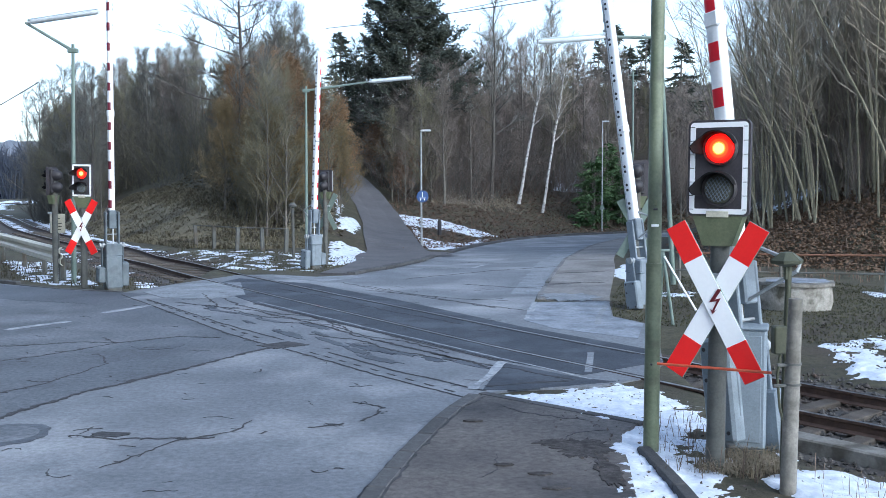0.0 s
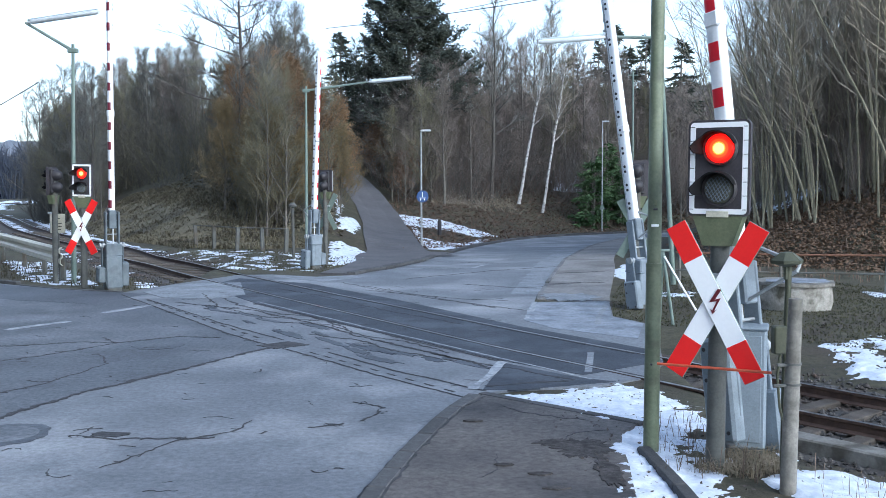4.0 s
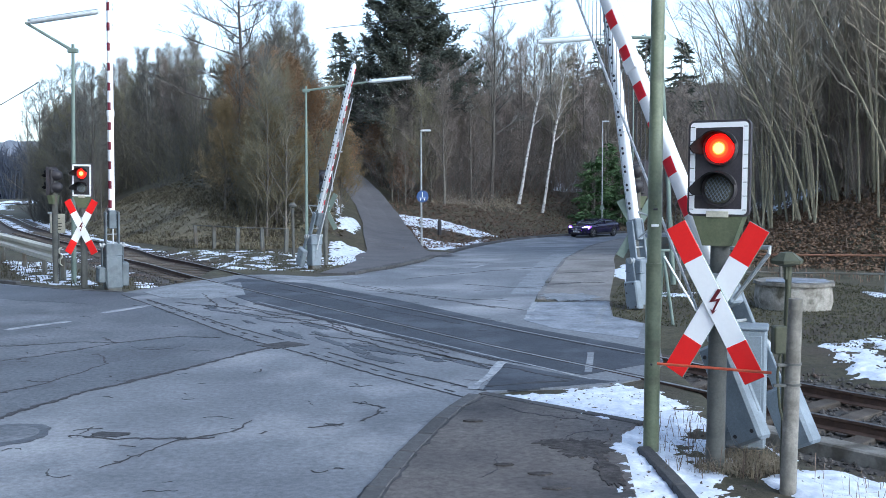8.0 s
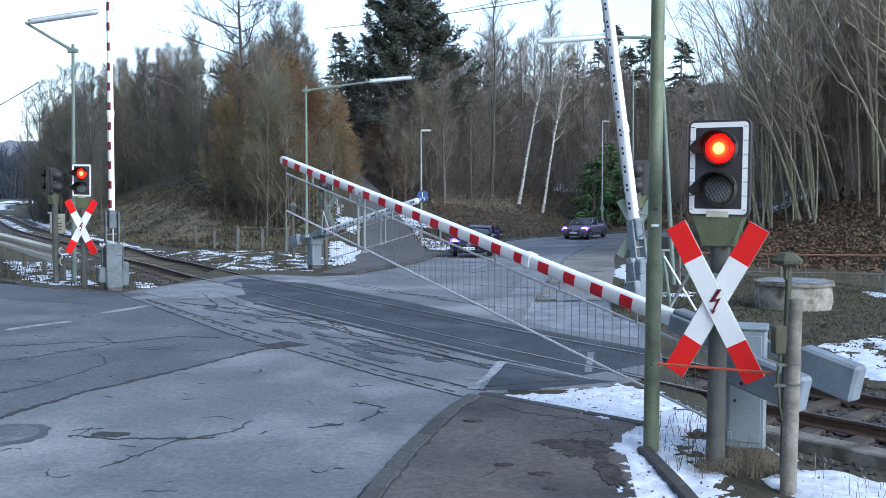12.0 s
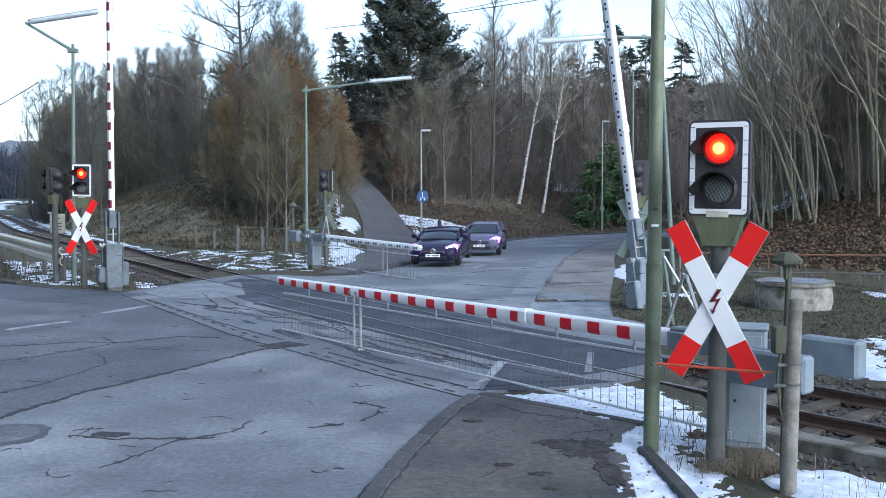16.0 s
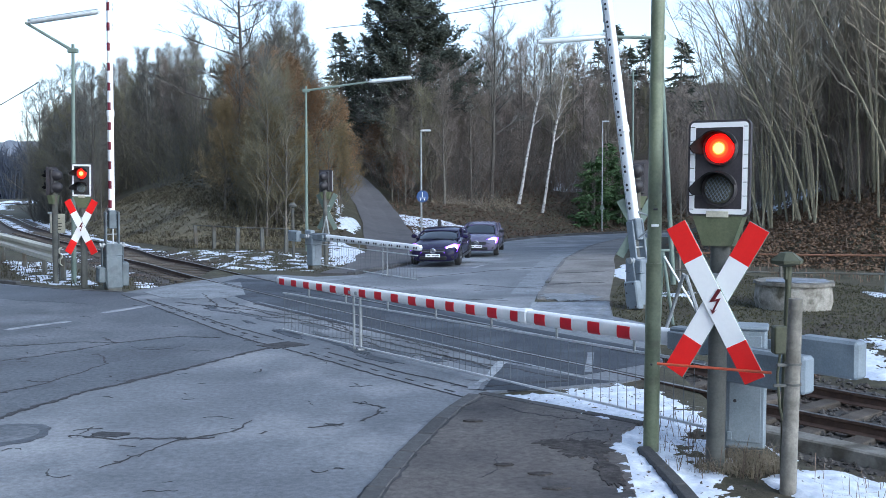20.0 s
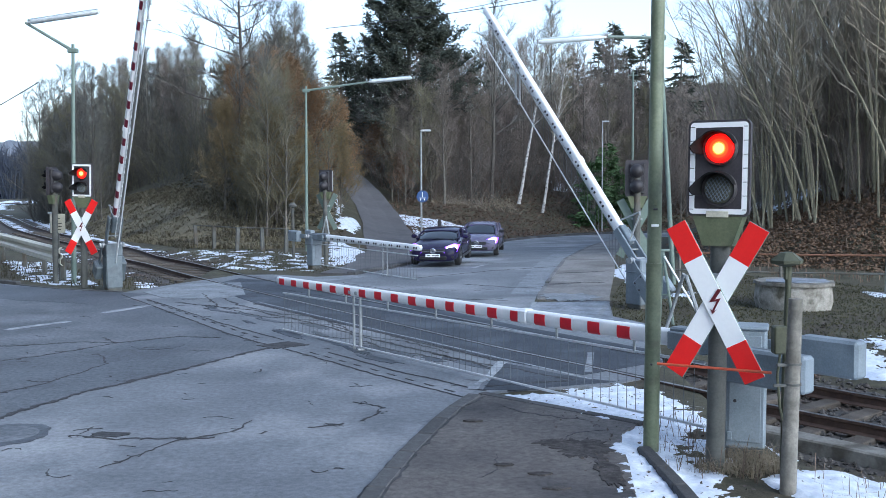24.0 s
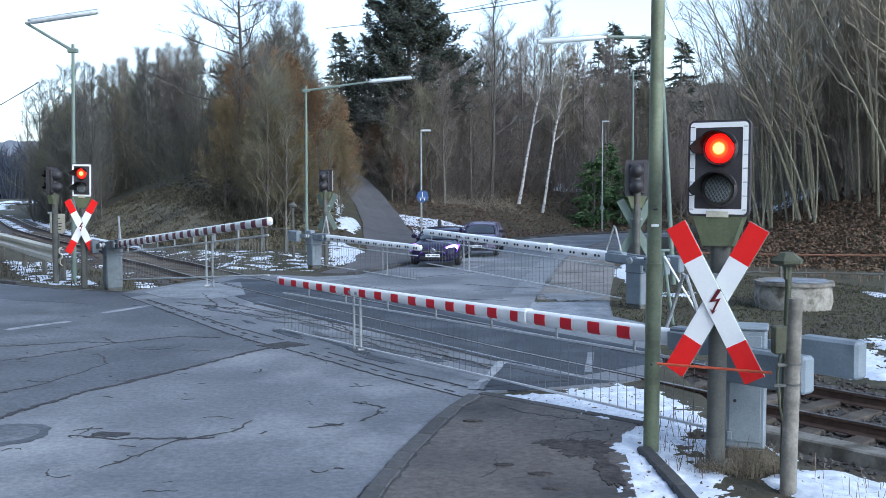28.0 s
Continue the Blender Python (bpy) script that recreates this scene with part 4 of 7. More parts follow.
    for k, x in enumerate(legs):
        leg = Mesh().tube((0, gy, -h + 0.12 - 0.05 * k), (0, gy, 0.0), 0.024, n=8)
        leg.box((0, gy, -0.02), (0.08, 0.2, 0.06), 0.01)
        if k == 0:
            leg.tube((0, gy - 0.06, -h + 0.1), (0, gy + 0.06, -h + 0.1), 0.03, n=8)
        BOOMS.append((part("support_leg", leg, GALV, b, "hanging steel support leg", smooth=40), angles, h, x, 0.0, False))
    return b


DOWN_A = [(0, 82.5), (4.8, 82.5), (5.5, 80.0), (6, 77.0), (7, 71.9), (8, 62.6), (9, 51.6), (10, 37.9), (10.6, 29.2), (11, 23.4), (11.4, 18.4), (12, 11.9), (12.5, 7.9), (13, 4.7), (13.5, 2.2), (14, 0.3), (14.4, -0.6), (28, -0.6)]
DOWN_B = [(0, 85.4), (4.8, 85.4), (5.5, 83.2), (6, 80.6), (7, 73.9), (8, 64.4), (9, 53.9), (10, 38.3), (10.6, 29.0), (11, 22.9), (11.4, 17.8), (12, 12.0), (12.5, 8.0), (13, 4.8), (13.5, 2.2), (14, 0.0), (14.4, -1.0), (28, -1.0)]
DOWN_C = [(0, 86.5), (20.4, 86.5), (21.5, 81.6), (22.5, 74.0), (23.5, 64.6), (24, 59.2), (25, 45.4), (26, 30.9), (27, 15.6), (27.5, 9.9), (27.8, 6.8), (28, 5.0)]
DOWN_D = [(0, 80.0), (20.4, 80.0), (20.8, 78.0), (21.5, 74.4), (22.5, 66.0), (23.5, 55.8), (24, 49.0), (25, 34.6), (26, 19.9), (27, 8.7), (27.5, 5.2), (27.8, 3.2), (28, 2.3)]
barrier((3.222, 10.16, 0), 126.4, 1.11, 10.87, 1, (0.498, 1.69), (3.54,), (7.87, 8.08), RED, "grey barrier drive with long red and white boom beside the footway", DOWN_A, box=(0.42, 0.36), turn=34, rise=0.5, weight=(-0.41, 1.08, -0.12, 0.37))
barrier((-4.53, 33.73, 0), -52.0, 1.087, 6.25, 1, (0.43, 0.94), (), (4.3, 4.55), RED, "grey barrier drive with short white boom seen from behind", DOWN_B, 0.115, 0.09, box=(0.4, 0.36))
barrier((-9.14, 26.57, 0), -57.4, 1.241, 11.3, -1, (0.53, 1.14), (3.6,), (7.8, 8.2), RED_DARK, "dirty, dimmed grey barrier drive with long boom beside the crossing signal", DOWN_C, steel=GREYDIRTYDIM)
barrier((4.57, 22.37, 0), 125.9, 1.09, 8.72, -1, (0.435, 1.28), (3.1,), (6.5, 6.75), RED, "grey barrier drive with white boom beside the far footway", DOWN_D, 0.12, 0.095)


# ---- signals with crossbuck ----
def crossing_signal(base, facing, total, head_h, lit, label, flash=True, s=1.0, cross_too=True, lean=0.0):
    """facing: the heading (degrees) to which its face looks; local -y is the face."""
    g = thing("crossing_signal", pose(*base, 0, lean, 0) @ pose(0, 0, 0, rz=facing), label, "crossing signal", "crossing signals")
    zc = total
    part("post", Mesh().tube((0, 0.08, 0), (0, 0.08, zc + 0.3), 0.095 * s, n=16), POST, g, "dark weathered steel post", smooth=40)
    w, hh = 0.63 * s, 0.97 * s

    def rounded(w, h, r, z0, k=5):
        pts = []
        for cx, cz, a0 in ((w / 2 - r, h / 2 - r, 0), (-w / 2 + r, h / 2 - r, 90), (-w / 2 + r, -h / 2 + r, 180), (w / 2 - r, -h / 2 + r, 270)):
            pts += [(cx + r * math.cos(radians(a0 + 90 * i / k)), cz + r * math.sin(radians(a0 + 90 * i / k)) + z0) for i in range(k + 1)]
        return pts
    up = pose(0, 0, 0, 90, 0, 0)
    zs = zc
    board = part("backing_board", Mesh().slab(rounded(w, hh, 0.06 * s, zs), -0.03, 0.03, up), BOARDBLACK, g, "black backing board")
    rim = Mesh()
    for a, b in ((rounded(w - 0.045 * s, hh - 0.045 * s, 0.04 * s, zs), rounded(w - 0.15 * s, hh - 0.15 * s, 0.012, zs)),):
        n = len(a)
        for y in (-0.03, -0.036):
            rim.v += [(p[0], y, p[1]) for p in a] + [(p[0], y, p[1]) for p in b]
        for i in range(n):
            j = (i + 1) % n
            rim.f += [(2 * n + i, 2 * n + j, 3 * n + j, 3 * n + i), (i, j, 2 * n + j, 2 * n + i), (n + j, n + i, 3 * n + i, 3 * n + j)]
    part("white_border", rim, SIGNWHITE, board, "white reflective border")
    for k in range(14):
        t = k / 14
        x, z = (-w / 2 + 0.04, zs - hh / 2 + hh * (k + 0.5) / 7) if k < 7 else (w / 2 - 0.04, zs - hh / 2 + hh * (k - 6.5) / 7)
        part("seam", Mesh().box((x, -0.038, z), (0.05 * s, 0.003, 0.006), 0.001), BLACK, board)
    case = part("lamp_case", Mesh().box((0, 0.06, zs), (0.4 * s, 0.1, 0.84 * s), 0.03), BLACK, g, "black lamp case")
    for z in (zs + 0.2 * s, zs - 0.21 * s):
        part("lamp_back", Mesh().lathe([(0.185 * s, 0.0), (0.18 * s, 0.12), (0.12 * s, 0.21), (0.05 * s, 0.25), (0.01, 0.25)], 20, pose(0.015 * s, 0.09, z, -90, 0, 0)), BLACK, case, "round black lamp back", smooth=40)
    if not lit:
        part("edge_strip", Mesh().box((-w / 2 - 0.004, 0, zs), (0.012, 0.07, hh - 0.1), 0.002), GALV, board, "pale edge strip")
    for k, z in enumerate((zs + 0.2 * s, zs - 0.21 * s)):
        r = 0.165 * s
        back = pose(0.015 * s, -0.03, z, 90, 0, 0)
        unit = part("lamp_ring", Mesh().lathe([(r * 1.08, -0.02), (r * 1.12, 0.03), (r * 1.0, 0.05), (r * 0.93, 0.02)], 28, back), BLACK, g, "black lamp ring", smooth=50)
        lens = Mesh().lathe([(r * 0.93, 0.0), (r * 0.9, 0.02), (r * 0.6, 0.04), (0.01, 0.05)], 28, back)
        part("lens", lens, REDLAMP if (k == 0 and lit) else DARKLENS, unit, "lit red lens" if (k == 0 and lit) else "unlit ribbed lens", smooth=50)
        if k == 0 and lit:
            core = Mesh().lathe([(r * 0.34, 0.056), (r * 0.28, 0.062), (0.01, 0.066)], 20, back)
            for q0, q1, mat, dz in ((0.76, 0.6, REDHALO, 0.0), (0.61, 0.46, REDMID, 0.004), (0.47, 0.32, REDINNER, 0.007)):
                part("inner_ring", Mesh().lathe([(r * q0, 0.036 + dz), (r * (q0 - 0.03), 0.046 + dz), (r * q1, 0.05 + dz)], 24, back), mat, unit, "glowing inner ring", smooth=50)
            part("bulb_glow", core, REDCORE, unit, "bright bulb behind the lens", smooth=50)
        else:
            rib = Mesh()
            for q in range(-4, 5):
                x = q * r * 0.19
                e = math.sqrt(max(0.0, (0.78 * r) ** 2 - x * x))
                for ax in (45, -30):
                    m = pose(0.015 * s, -0.084, z, 0, ax, 0)
                    rib.tube(m @ Vector((x, 0, -e)), m @ Vector((x, 0, e)), 0.004 * s, n=4)
            part("lens_ribs", rib, GREY if k else DARKLENS, unit, "crossed ribs of the lens")
        visor = Mesh()
        n = 18
        for i in range(n + 1):
            a = radians(15 + 185 * i / n)
            reach = 0.05 + 0.17 * s * (0.35 + 0.65 * math.sin(radians(180 * i / n)) ** 0.8)
            if i > n * 0.72:
                reach = 0.05 + 0.4 * s * (1 - abs(i / n - 0.9) * 2.6)
            for q, rr in ((0, r * 1.1), (reach, r * 1.06), (reach, r * 1.0), (0, r * 1.03)):
                visor.v.append((0.015 * s + rr * math.cos(a), -0.03 - q, z + rr * math.sin(a)))
            if i:
                o = 4 * (i - 1)
                visor.f += [(o + j, o + (j + 1) % 4, o + 4 + (j + 1) % 4, o + 4 + j) for j in range(4)]
        part("visor", visor, HOODBLACK, unit, "black hood", smooth=50)
    part("bracket", Mesh().slab([(-0.26 * s, zs - hh / 2 + 0.01), (0.26 * s, zs - hh / 2 + 0.01), (0.15 * s, zs - hh / 2 - 0.3 * s), (-0.15 * s, zs - hh / 2 - 0.3 * s)], -0.12, 0.03, up), OLIVE, g, "olive green sheet bracket")
    part("label_plate", Mesh().box((0, -0.04, zs - hh / 2 + 0.02), (0.22, 0.01, 0.06), 0.004), SIGNCREAM, g)
    zx = zs - 1.34 * s
    tilt = 28.8
    if cross_too:
        cross = part("crossbuck", Mesh().box((0, 0.03, 0), (0.12 * s, 0.03, 0.2 * s), 0.004), GREENGREY, g, "red and white crossbuck", at=pose(0.02 * s, -0.1, zx))
        for sg in (-1, 1):
            m = pose(0, 0.014 * sg, 0, 0, sg * tilt, 0)
            L, wd = 1.74 * s, 0.215 * s
            part("beam", Mesh().box((0, 0.004, 0), (wd + 0.006, 0.018, L + 0.006), 0.004, m), GREENGREY, cross, "grey-green beam back")
            part("white_face", Mesh().box((0, -0.008, 0), (wd, 0.008, L - 0.78 * s), 0.002, m), SIGNWHITE, cross, "white reflective beam face")
            for e in (-1, 1):
                part("red_end", Mesh().box((0, -0.008, e * (L / 2 - 0.2 * s)), (wd, 0.009, 0.4 * s), 0.002, m), REDW, cross, "red beam end")
        if flash:
            k = 0.13 * s
            fl = Mesh().slab([(0.25 * k, 1.0 * k), (0.55 * k, 0.95 * k), (0.05 * k, 0.15 * k), (0.5 * k, 0.3 * k), (0.0 * k, -0.75 * k), (0.22 * k, -0.62 * k), (-0.1 * k, -1.0 * k), (-0.3 * k, -0.6 * k), (-0.13 * k, -0.7 * k), (0.2 * k, 0.05 * k), (-0.4 * k, -0.1 * k)], 0.03, 0.034, up)
            part("flash_symbol", fl, DARKRED, cross, "small dark red lightning arrow")
    part("clamp", Mesh().box((0, -0.03, zx + 0.25 * s), (0.3 * s, 0.1, 0.05), 0.01), GALV, g)
    return g


sig = crossing_signal((2.69, 9.49, 0), -33, 3.005, 0.97, True, "lit red crossing signal above a red and white crossbuck", s=0.97, lean=0.5)
part("rod", Mesh().tube((-0.52, -0.2, 1.045), (0.6, -0.2, 1.075), 0.014, n=8), ORANGE, sig, "thin orange steel rod", smooth=40)
crossing_signal((-10.2, 27.15, 0), -8, 3.03, 0.97, True, "lit red crossing signal beside the guard rail", s=0.97, lean=1.35)
crossing_signal((-4.18, 34.6, 0), 160, 3.02, 0.97, False, "crossing signal seen from behind beside the short barrier", s=0.82)
crossing_signal((4.95, 24.6, 0), 172, 3.0, 0.97, False, "crossing signal seen from behind beside the far footway", s=0.95)
crossing_signal((-11.62, 28.6, 0), -98, 3.02, 0.97, False, "black crossing signal turned to the side road", flash=False, s=0.86, cross_too=False, lean=1.0)


# ---- lamps and poles ----
def tube_lamp(base, arm_end, lamp_end, height, lean, label, r=0.075):
    """A tall mast with a bracket arm and a long tube lantern; ends are given from the mast's foot."""
    g = thing("street_lamp", pose(*base, lean[0], lean[1], 0), label, "street lamp", "street lamps")
    part("mast", Mesh().pipe([(0, 0, 0), (0, 0, 2.4), (0, 0, height + 0.2)], [r, r * 0.85, r * 0.6], 12), GREENGREY, g, "grey-green steel mast", smooth=40)
    a, e = Vector(arm_end), Vector(lamp_end)
    part("arm", Mesh().pipe([(0, 0, height), a * 0.5 + Vector((0, 0, height * 0.5)), a], [0.05, 0.045, 0.04], 8), GREENGREY, g, "bracket arm", smooth=40)
    part("clamp", Mesh().box((0, 0, height), (0.3, 0.14, 0.14), 0.02), GREENGREY, g)
    d = (e - a).normalized()
    body = part("lantern", Mesh().pipe([a + d * 0.05, a + d * 0.16, a + d * 0.25, e - d * 0.1, e], [0.03, 0.05, 0.078, 0.078, 0.04], 10), LAMPGLASS, g, "long pale tube lantern", smooth=50)
    part("hood", Mesh().pipe([a + d * 0.1 + Vector((0, 0, 0.05)), e - d * 0.06 + Vector((0, 0, 0.05))], [0.05, 0.05], 8), LAMPTOP, body, "grey hood", smooth=50)
    return g


tube_lamp((-11.04, 28.7, 0), (-1.35, -0.1, 7.62), (0.98, -0.6, 7.9), 6.85, (0, 1.45), "grey-green mast with a long tube lantern on a raised arm")
tube_lamp((-5.95, 42.0, 0), (2.68, -0.3, 7.3), (4.6, -0.6, 7.46), 6.95, (0, 0.5), "grey-green mast with a tube lantern over the road")
tube_lamp((6.55, 27.3, 0), (-1.5, -0.2, 7.05), (-3.45, -0.3, 7.02), 6.95, (0, -3.6), "leaning grey-green mast with a tube lantern over the crossing")
mast = thing("steel_pole", pose(2.22, 10.17, 0, 0, 0.35, 0), "stout olive green steel pole beside the footway", "pole")
part("shaft", Mesh().pipe([(0, 0, -0.05), (0, 0, 2.0), (0, 0, 2.02), (0, 0, 7.5)], [0.083, 0.081, 0.074, 0.066], 20), GREEN, mast, "olive green painted steel", smooth=40)
part("tag", Mesh().box((-0.01, -0.079, 2.42), (0.08, 0.006, 0.025), 0.002), SIGNWHITE, mast, "small white tag")
part("hinge", Mesh().box((-0.01, -0.078, 2.66), (0.03, 0.02, 0.06), 0.004), OLIVE, mast)
part("hinge", Mesh().box((-0.01, -0.078, 2.59), (0.05, 0.02, 0.02), 0.004), BLACK, mast)
part("bolt", Mesh().tube((-0.03, -0.07, 0.95), (-0.03, -0.09, 0.95), 0.012, n=8), BLACK, mast)
part("band", Mesh().tube((0, 0, 1.98), (0, 0, 2.02), 0.085, n=20), GREEN, mast, smooth=40)


def post_lamp(base, height, sign, label):
    g = thing("street_lamp", pose(*base), label, "street lamp", "footway lamps")
    part("post", Mesh().pipe([(0, 0, 0), (0, 0, 1.2), (0, 0, height)], [0.07, 0.05, 0.04], 10), GALV, g, "pale steel post", smooth=40)
    part("lantern", Mesh().box((0.24, 0, height + 0.05), (0.55, 0.22, 0.1), 0.04, pose(0, 0, 0)), LAMPGLASS, g, "flat pale lantern")
    if sign == "round":
        d = part("sign", Mesh().lathe([(0.3, 0), (0.31, 0.008), (0.3, 0.016)], 28, pose(0.06, -0.06, 2.86, 90, 0, 0)), BLUESIGN, g, "round blue footpath sign")
        part("sign_figure", Mesh().box((0.06, -0.08, 2.96), (0.05, 0.006, 0.26), 0.01).box((0.06, -0.08, 2.78), (0.34, 0.006, 0.03), 0.01).box((-0.04, -0.08, 2.7), (0.05, 0.006, 0.1), 0.01).box((0.16, -0.08, 2.7), (0.05, 0.006, 0.1), 0.01), SIGNWHITE, d, "plain white mark")
    if sign == "triangle":
        part("sign", Mesh().slab([(-0.22, 0), (0.22, 0), (0, 0.45)], -0.01, 0.01, pose(0, -0.05, 1.75, 90, 0, 0)), GREENGREY, g, "back of a triangular sign")
    return g


post_lamp((-1.11, 50.0, lie(-1.11, 50.0) - 0.1), 6.2, "round", "slim pale footway lamp with a round blue sign")
post_lamp((12.2, 73.9, lie(12.2, 73.9) - 0.1), 8.4, "triangle", "slim pale street lamp beside the bend")
g = thing("telegraph_pole", pose(15.7, 80, lie(15.7, 80) - 0.1), "slim grey pole with two insulators", "pole")
part("shaft", Mesh().pipe([(0, 0, 0), (0, 0, 4), (0, 0, 11.8)], [0.13, 0.1, 0.07], 10), GREENGREY, g, smooth=40)
part("crossarm", Mesh().box((0, 0, 11.5), (0.8, 0.08, 0.08), 0.01), GREENGREY, g)
for x in (-0.3, 0.3):
    part("insulator", Mesh().lathe([(0.03, 0), (0.09, 0.12), (0.06, 0.25), (0.09, 0.3), (0.02, 0.45)], 10, pose(x, 0, 11.54)), BLACK, g, smooth=40)


# ---- overhead wires ----
def wire(a, b, sag, r, label):
    pts = [Vector(a).lerp(Vector(b), k / 14) - Vector((0, 0, sag * 4 * (k / 14) * (1 - k / 14))) for k in range(15)]
    tagged(part("overhead_wire", Mesh().pipe(pts, r, 5), TAR), label, "wire", "overhead wires")


wire((-5.0, 42, 9.6), (12.0, 36, 11.2), 0.25, 0.016, "thin black overhead wire")
wire((0.8, 45, 10.9), (9.0, 44, 12.6), 0.1, 0.012, "thin black overhead wire")
wire((-22.0, 42, 4.95), (-15.15, 36.5, 6.77), 0.08, 0.022, "black wire ending at a mast clamp")


# ---- small trackside things ----
p = thing("concrete_post", pose(3.2, 8.78, 0), "weathered concrete post with strapped cables", "post")
part("shaft", Mesh().pipe([(-0.012, 0, -0.2), (0.01, 0, 0.9), (0.03, 0, 1.8)], [0.076, 0.07, 0.062], 10), CONCRETE_MID, p, "weathered pale concrete", smooth=40)
for z in (1.0, 1.19):
    part("strap", Mesh().tube((0.015, 0, z), (0.015, 0, z + 0.02), 0.079, n=14), POST, p, smooth=40)
part("clamp", Mesh().box((-0.09, -0.02, 1.0), (0.16, 0.03, 0.025), 0.004).box((-0.07, -0.02, 1.19), (0.14, 0.03, 0.025), 0.004), POST, p)
q = thing("trackside_lantern", pose(3.3, 9.22, 0), "olive capped trackside lantern with a cable box", "lantern")
part("stem", Mesh().pipe([(0, 0, 0.0), (0.0, 0, 1.0), (0.02, 0, 2.1)], 0.03, 10), OLIVE_DARK, q, "olive steel stem", smooth=40)
part("cap", Mesh().lathe([(0.05, 2.06), (0.155, 2.09), (0.16, 2.12), (0.07, 2.19), (0.03, 2.2)], 6), OLIVE_DARK, q, "olive hexagonal cap")
part("cable_box", Mesh().box((-0.08, -0.06, 1.36), (0.13, 0.12, 0.27), 0.015), OLIVE_DARK, q, "olive cable box")
part("cable", Mesh().pipe([(-0.07, -0.06, 1.23), (-0.09, -0.05, 1.0), (-0.06, -0.05, 0.7), (0.0, -0.05, 0.45), (-0.01, -0.02, 0.0)], 0.013, 6), OLIVE_DARK, q, "green cable", smooth=40)
part("hood", Mesh().box((0.0, 0, 2.0), (0.05, 0.05, 0.14), 0.01), OLIVE_DARK, q)

w = thing("concrete_well", pose(8.2, 22.4, 0.02), "pale weathered concrete well ring with a flat lid", "well")
part("ring", Mesh().lathe([(0.84, -0.1), (0.9, 0.15), (0.86, 0.5), (0.8, 0.5), (0.78, 0.2)], 9), CONCRETE_PALE, w, "stained concrete ring", smooth=50)
part("lid", Mesh().lathe([(0.9, 0.49), (0.93, 0.5), (0.92, 0.57), (0.7, 0.585), (0.02, 0.59)], 9), CONCRETE_MID, w, "grey concrete lid", smooth=50)
part("snow_cap", Mesh().slab([(-0.8, -0.4), (-0.2, -0.75), (0.6, -0.6), (0.75, 0.1), (0.1, 0.3), (-0.6, 0.2)], 0.588, 0.6), FROST, w)


t = thing("steel_trestle", pose(4.5, 19.7, 0), "slim grey-green steel trestle beside the crossing", "trestle")
for i, (x, y) in enumerate(((-0.22, -0.1), (0.18, -0.25), (0.02, 0.3))):
    part("leg", Mesh().tube((x, y, -0.04), (0.0, 0.0, 1.5), 0.032, n=8), GREENGREY, t, smooth=40)
part("top_plate", Mesh().box((0, 0, 1.5), (0.28, 0.12, 0.05), 0.01), GREENGREY, t)
part("brace", Mesh().tube((0.02, -0.06, 1.38), (0.62, -0.3, 0.3), 0.022, n=8), WHITE, t, "white painted bar", smooth=40)
part("tie", Mesh().tube((-0.13, -0.06, 0.6), (0.11, -0.15, 0.6), 0.018, n=6), GREENGREY, t)


# pipe railing beyond the track
f = thing("pipe_railing", pose(0, 0, 0), "rusty pipe railing along the foot of the bank", "railing")
for k, z in enumerate((0.98, 0.5)):
    part("rail", Mesh().pipe([(6.4, 26.4, z), (9.0, 25.6, z - 0.02), (11.5, 24.9, z), (16, 23.0, z)], 0.028, 6), RUSTBAND if k == 0 else POST, f, smooth=40)
for x, y in ((6.5, 26.4), (9.0, 25.6), (11.5, 24.9), (14, 23.9)):
    part("post", Mesh().tube((x, y, -0.1), (x, y, 1.02), 0.04, n=8), CONCRETE, f, smooth=40)


# wire fence by the short barrier
f = thing("post_fence", pose(0, 0, 0), "low weathered post and wire fence in the snow", "fence")
FENCE = [(-11.7, 45.6), (-10.6, 44.6), (-9.2, 43.0), (-7.95, 42.4), (-6.75, 41.4)]
for i, (x, y) in enumerate(FENCE):
    part("post", Mesh().box((0, 0, 0.45), (0.16, 0.16, 1.15), 0.02, pose(x, y, 0.0, 0, (-2, 1, 3, -1, 2)[i], 20)), POST, f, "weathered grey post")
part("rail", Mesh().pipe([(x, y, 1.0) for x, y in FENCE], 0.025, 6), POST, f)
for z in (0.3, 0.55, 0.8):
    part("wire", Mesh().pipe([(x, y, z) for x, y in FENCE], 0.005, 4), POST, f)
f2 = thing("marker_lantern", pose(-5.85, 37.6, 0), "slim dark marker post with a capped lantern", "lantern")
part("post", Mesh().tube((0, 0, 0), (0, 0, 2.0), 0.055, n=10), POST, f2, smooth=40)
part("cap", Mesh().lathe([(0.04, 1.98), (0.16, 2.05), (0.16, 2.1), (0.05, 2.2)], 12), POST, f2, smooth=40)

b = thing("bollard", pose(-0.22, 62.5, lie(-0.22, 62.5)), "short black bollard in the snow by the path", "bollard")
part("post", Mesh().lathe([(0.13, -0.1), (0.13, 0.85), (0.1, 0.95), (0.02, 0.98)], 12), BLACK, b, smooth=40)

